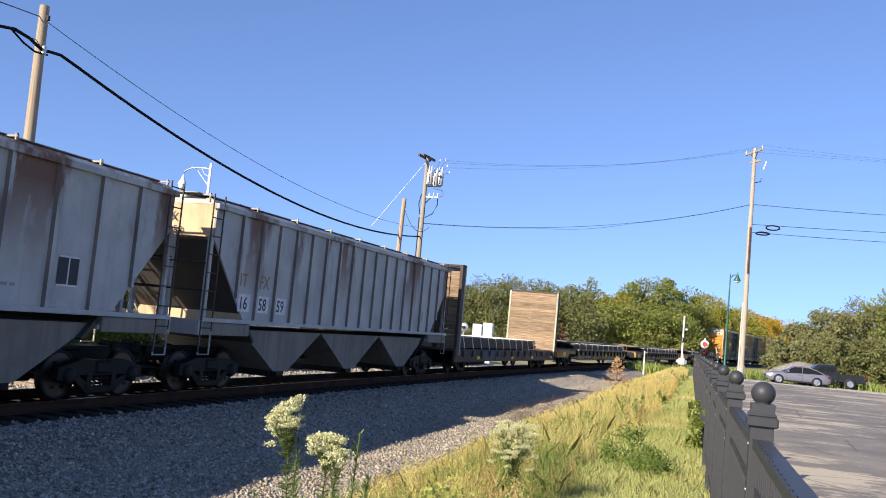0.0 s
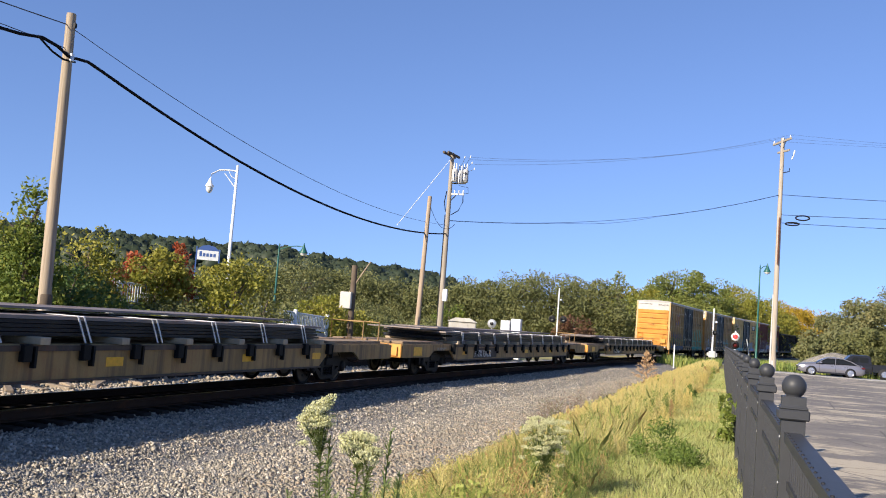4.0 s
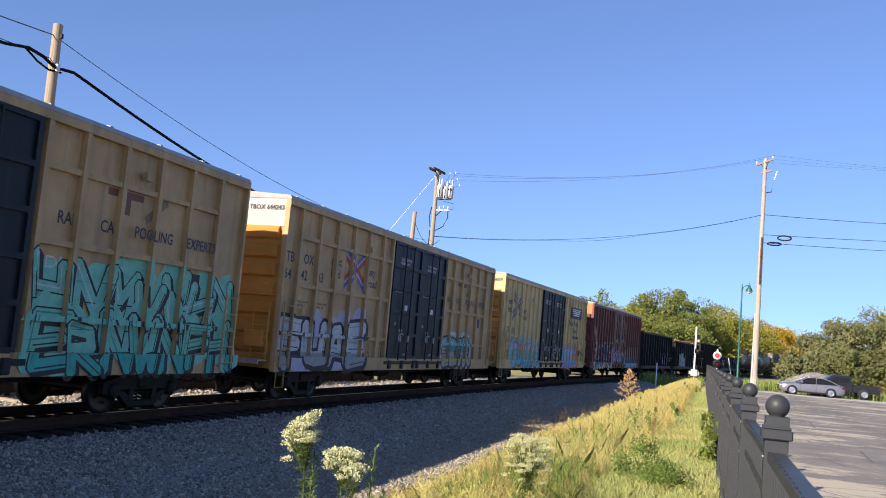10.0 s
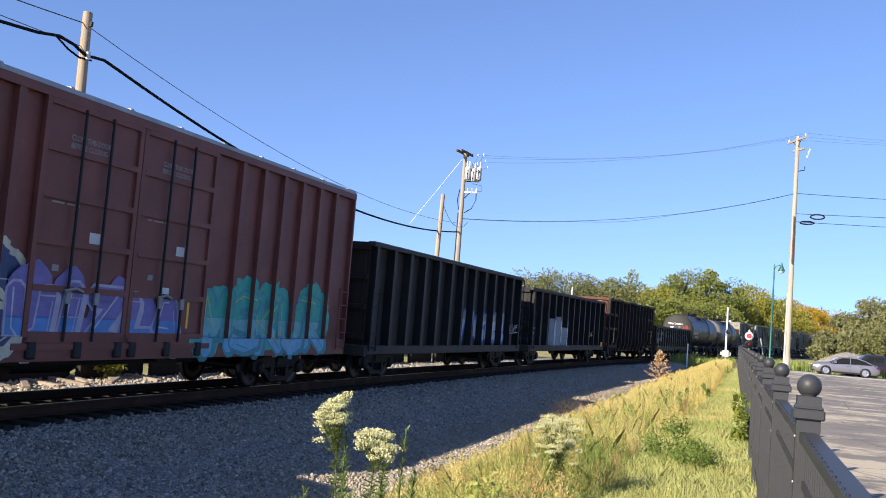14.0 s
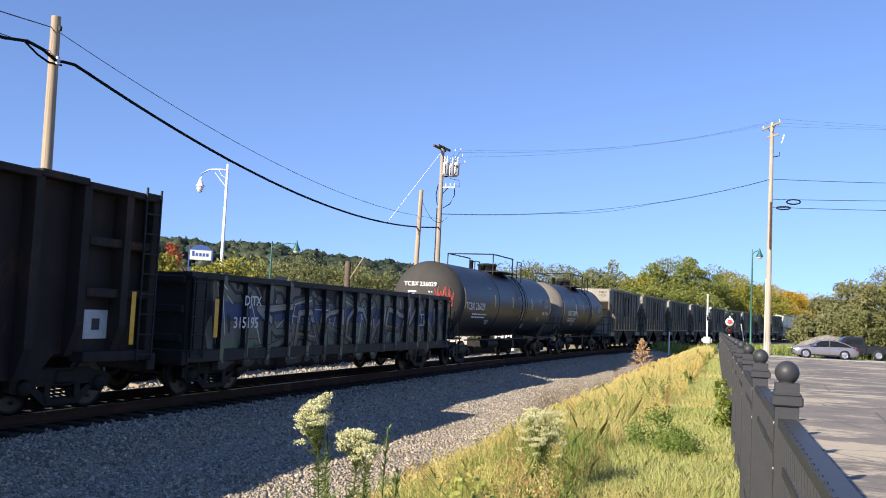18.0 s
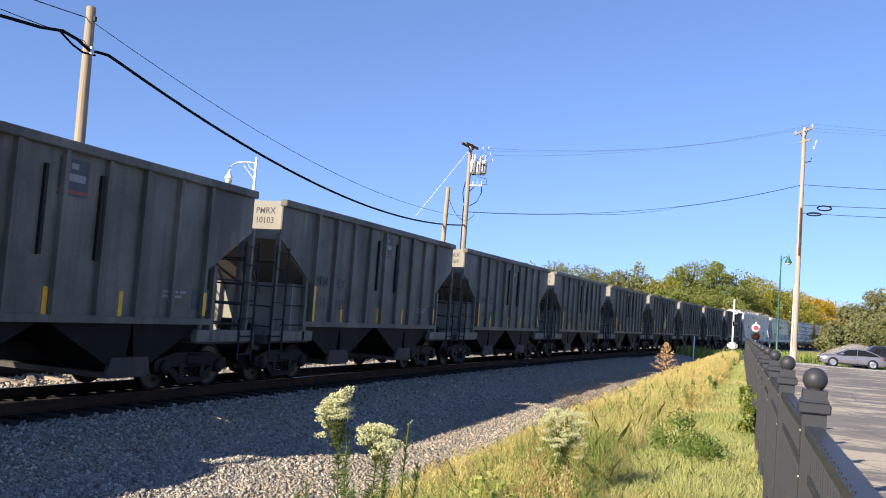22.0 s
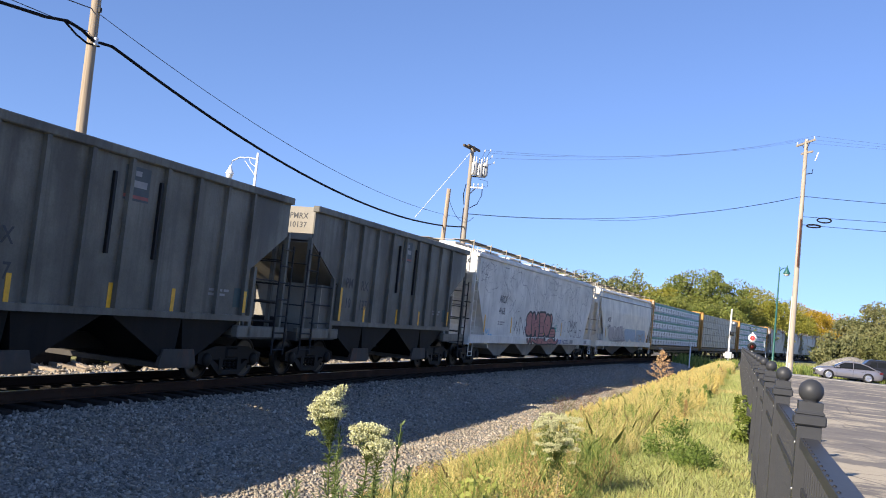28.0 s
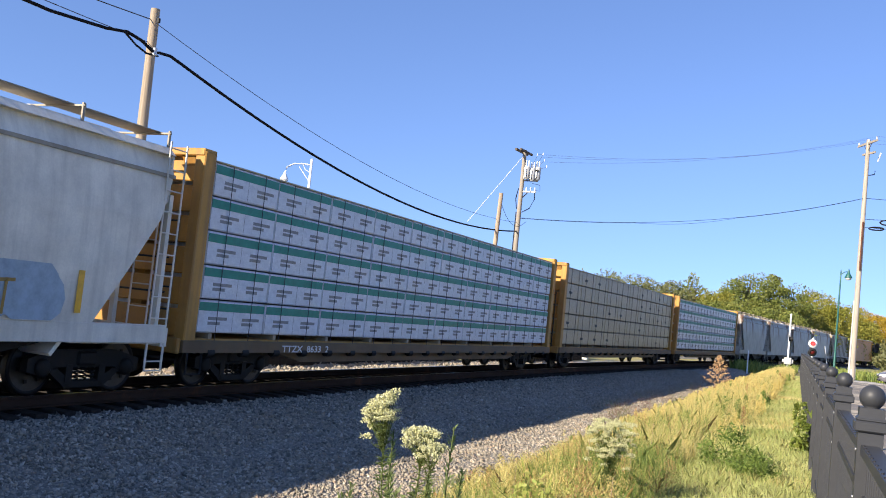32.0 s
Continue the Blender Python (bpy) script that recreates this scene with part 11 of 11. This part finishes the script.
def leaf_weed(x, y, h, half, n, size, mat, label, cat="weed", name="weed"):
    z0 = ground_z(x, y)
    ob = thing(name, label, cat, "weeds on the bank", m=pose(x, y, z0 - 0.02))
    g = Geo()
    for k in range(6):
        a = k * 1.05
        g.tube([(0, 0, 0), (half * 0.5 * math.cos(a), half * 0.5 * math.sin(a), h * 0.5), (half * math.cos(a), half * math.sin(a), h * random.uniform(0.7, 1.0))], 0.006, 5, 0.002)
    part("stem", g, STEM, ob)
    p = crown_points(n, half, h, "dome", 30, 0.16)
    p[:, 2] = np.clip(p[:, 2], 0.02, None)
    part("leaves", quads_mesh("leaves", leaves(p, size, 0.45), [mat]), None, ob)
    return ob


WEEDGREEN = leafy("weed_green", ((0.075, 0.13, 0.025), (0.15, 0.22, 0.045), (0.27, 0.32, 0.08)), 0.45)
WINE = leafy("leaves_wine", ((0.07, 0.035, 0.028), (0.11, 0.055, 0.04), (0.16, 0.085, 0.06)), 0.1)
leaf_weed(-1.0, 13.4, 0.62, 0.45, 1500, 0.032, WEEDGREEN, "dark green leafy weed in the grass")
leaf_weed(-0.65, 12.6, 0.34, 0.35, 800, 0.028, WEEDGREEN, "low dark green weed in the grass")
leaf_weed(-2.3, 8.2, 0.55, 0.5, 700, 0.04, FRESH, "light green narrow-leaved weed")
leaf_weed(-2.9, 6.9, 0.55, 0.5, 700, 0.035, FRESH, "light green narrow-leaved weed")
leaf_weed(-2.3, 5.3, 0.95 - ground_z(-2.3, 5.3), 0.26, 800, 0.02, WEEDPALE, "pale green leafy weed below the flowers")
leaf_weed(-2.75, 4.75, 0.55, 0.12, 120, 0.025, WEEDPALE, "thin green weed stalk")
leaf_weed(-1.7, 6.6, 0.5, 0.5, 700, 0.03, LUSH, "green leafy weed in the grass")
leaf_weed(-0.1, 16.5, 0.9, 0.22, 500, 0.05, GREEN, "green creeper growing along the fence foot")
leaf_weed(-0.2, 21.0, 0.8, 0.25, 500, 0.06, GREEN, "green creeper growing along the fence foot")
leaf_weed(-4.9, 27.0, 0.55, 0.8, 500, 0.022, WINE, "thin reddish brown weed at the gravel edge")
for wx_, wy_, wh_ in ((-4.7, 22.5, 0.45), (-4.8, 24.0, 0.6), (-4.9, 25.5, 0.55), (-4.8, 35.0, 0.6), (-4.6, 39.0, 0.7), (-4.4, 47.0, 0.7)):
    leaf_weed(wx_, wy_, wh_, 0.4, 600, 0.014, WINE, "wispy dark red-brown weed at the gravel edge")
leaf_weed(-4.8, 31.0, 0.6, 0.8, 500, 0.022, WINE, "thin reddish brown weed at the gravel edge")
tuft = random.Random(12)
for k in range(16):
    wy_ = 4.9 + 0.55 * k + tuft.uniform(-0.2, 0.2)
    leaf_weed(tuft.uniform(-3.6, -1.5), wy_, tuft.uniform(0.32, 0.5), tuft.uniform(0.14, 0.26), 260, 0.026, (WEEDGREEN, LUSH, WEEDPALE)[k % 3], "small green leafy weed in the grass")
for k in range(12):
    wy_ = 5.6 + 0.7 * k
    leaf_weed(-4.25 + 0.02 * k + tuft.uniform(-0.3, 0.6), wy_, tuft.uniform(0.22, 0.36), tuft.uniform(0.2, 0.36), 420, 0.02, TAWNY, "dry orange-brown weed tuft at the gravel edge")
for wx_, wy_ in ((-2.55, 7.2), (-2.75, 8.0), (-2.2, 9.9), (-3.3, 8.8), (-2.6, 13.0), (-3.4, 11.6), (-1.8, 8.3)):
    leaf_weed(wx_, wy_, tuft.uniform(0.26, 0.4), tuft.uniform(0.3, 0.45), 1500, 0.02, TAWNY, "low mound of dry orange-brown grass")
# the dry, cone-shaped plant
px, py = at(-5.4, 38)
pz = ground_z(px, py)
cone = thing("dry_weed", "dry orange-brown cone-shaped weed with feathery branches", "plant", m=pose(px, py, pz))
ht = 1.36 - pz
part("stem", Geo().tube([(0, 0, 0), (0.02, 0, ht)], 0.02, 6, 0.006), M["bark"], cone)
p = []
for k in range(34):
    z = ht * (0.25 + 0.72 * k / 34)
    a = k * 2.4
    rr = 0.62 * (1 - k / 36) + 0.04
    for j in range(44):
        f = random.uniform(0.15, 1)
        p.append((rr * f * math.cos(a) + random.gauss(0, 0.02), rr * f * math.sin(a) + random.gauss(0, 0.02), z + 0.32 * rr * f + random.gauss(0, 0.025)))
part("foliage", quads_mesh("foliage", leaves(np.array(p), 0.035, 0.5), [leafy("dry_orange", ((0.40, 0.23, 0.10), (0.55, 0.36, 0.19), (0.64, 0.46, 0.27)))]), None, cone)
for k, (x, y, h) in enumerate(((-3.3, 10.2, 0.55), (-3.0, 7.6, 0.5), (-1.6, 5.6, 0.62), (-2.77, 9.0, 0.62), (-2.35, 8.6, 0.5), (-1.75, 6.6, 0.5), (-2.25, 5.9, 0.5), (-1.5, 7.6, 0.55), (-2.6, 11.5, 0.6), (-2.0, 12.6, 0.65), (-3.2, 13.5, 0.6), (-1.9, 10.6, 0.5), (-1.35, 5.3, 0.42))):
    z0 = ground_z(x, y)
    sd = thing("seed_stalk", "upright tan seed stalk among the grass", "plant", "seed stalks", m=pose(x, y, z0))
    part("stem", Geo().tube([(0, 0, 0), (0.02, 0.01, h)], 0.006, 5, 0.003), M["dunnage"], sd)
    q = np.stack([RNG.normal(size=240) * 0.028, RNG.normal(size=240) * 0.028, h * (0.5 + 0.5 * RNG.random(240))], 1)
    q[:, :2] *= (1.25 - q[:, 2:] / h)*2.2
    part("seed_head", quads_mesh("seed_head", leaves(q, 0.012, 0.5), [DRY]), None, sd)["kind"] = "stuff"


# ---- what moves ----
def motions():
    for ob, mid in CARS:
        rows = []
        for k in range(65):
            t = k * 0.5
            x, y, a = track(mid - SPEED * t)
            rows.append((t, pose(x, y, 0, 0, 0, -math.degrees(a))))
        walk(ob, rows)
    # wheels roll with the train: one turning for the leading and one for the trailing axle of every truck
    first = {}
    for w, k in WHEELSETS:
        if k not in first:
            y = w.location.y
            walk(w, [(i / FPS, pose(0, y, 0.457, math.degrees(SPEED / 0.457) * i / FPS)) for i in range(32 * FPS + 1)])
            first[k] = w
        else:
            w.rotation_mode = "QUATERNION"
            w.animation_data_create()
            w.animation_data.action = first[k].animation_data.action
            w.animation_data.action_slot = first[k].animation_data.action_slot


motions()
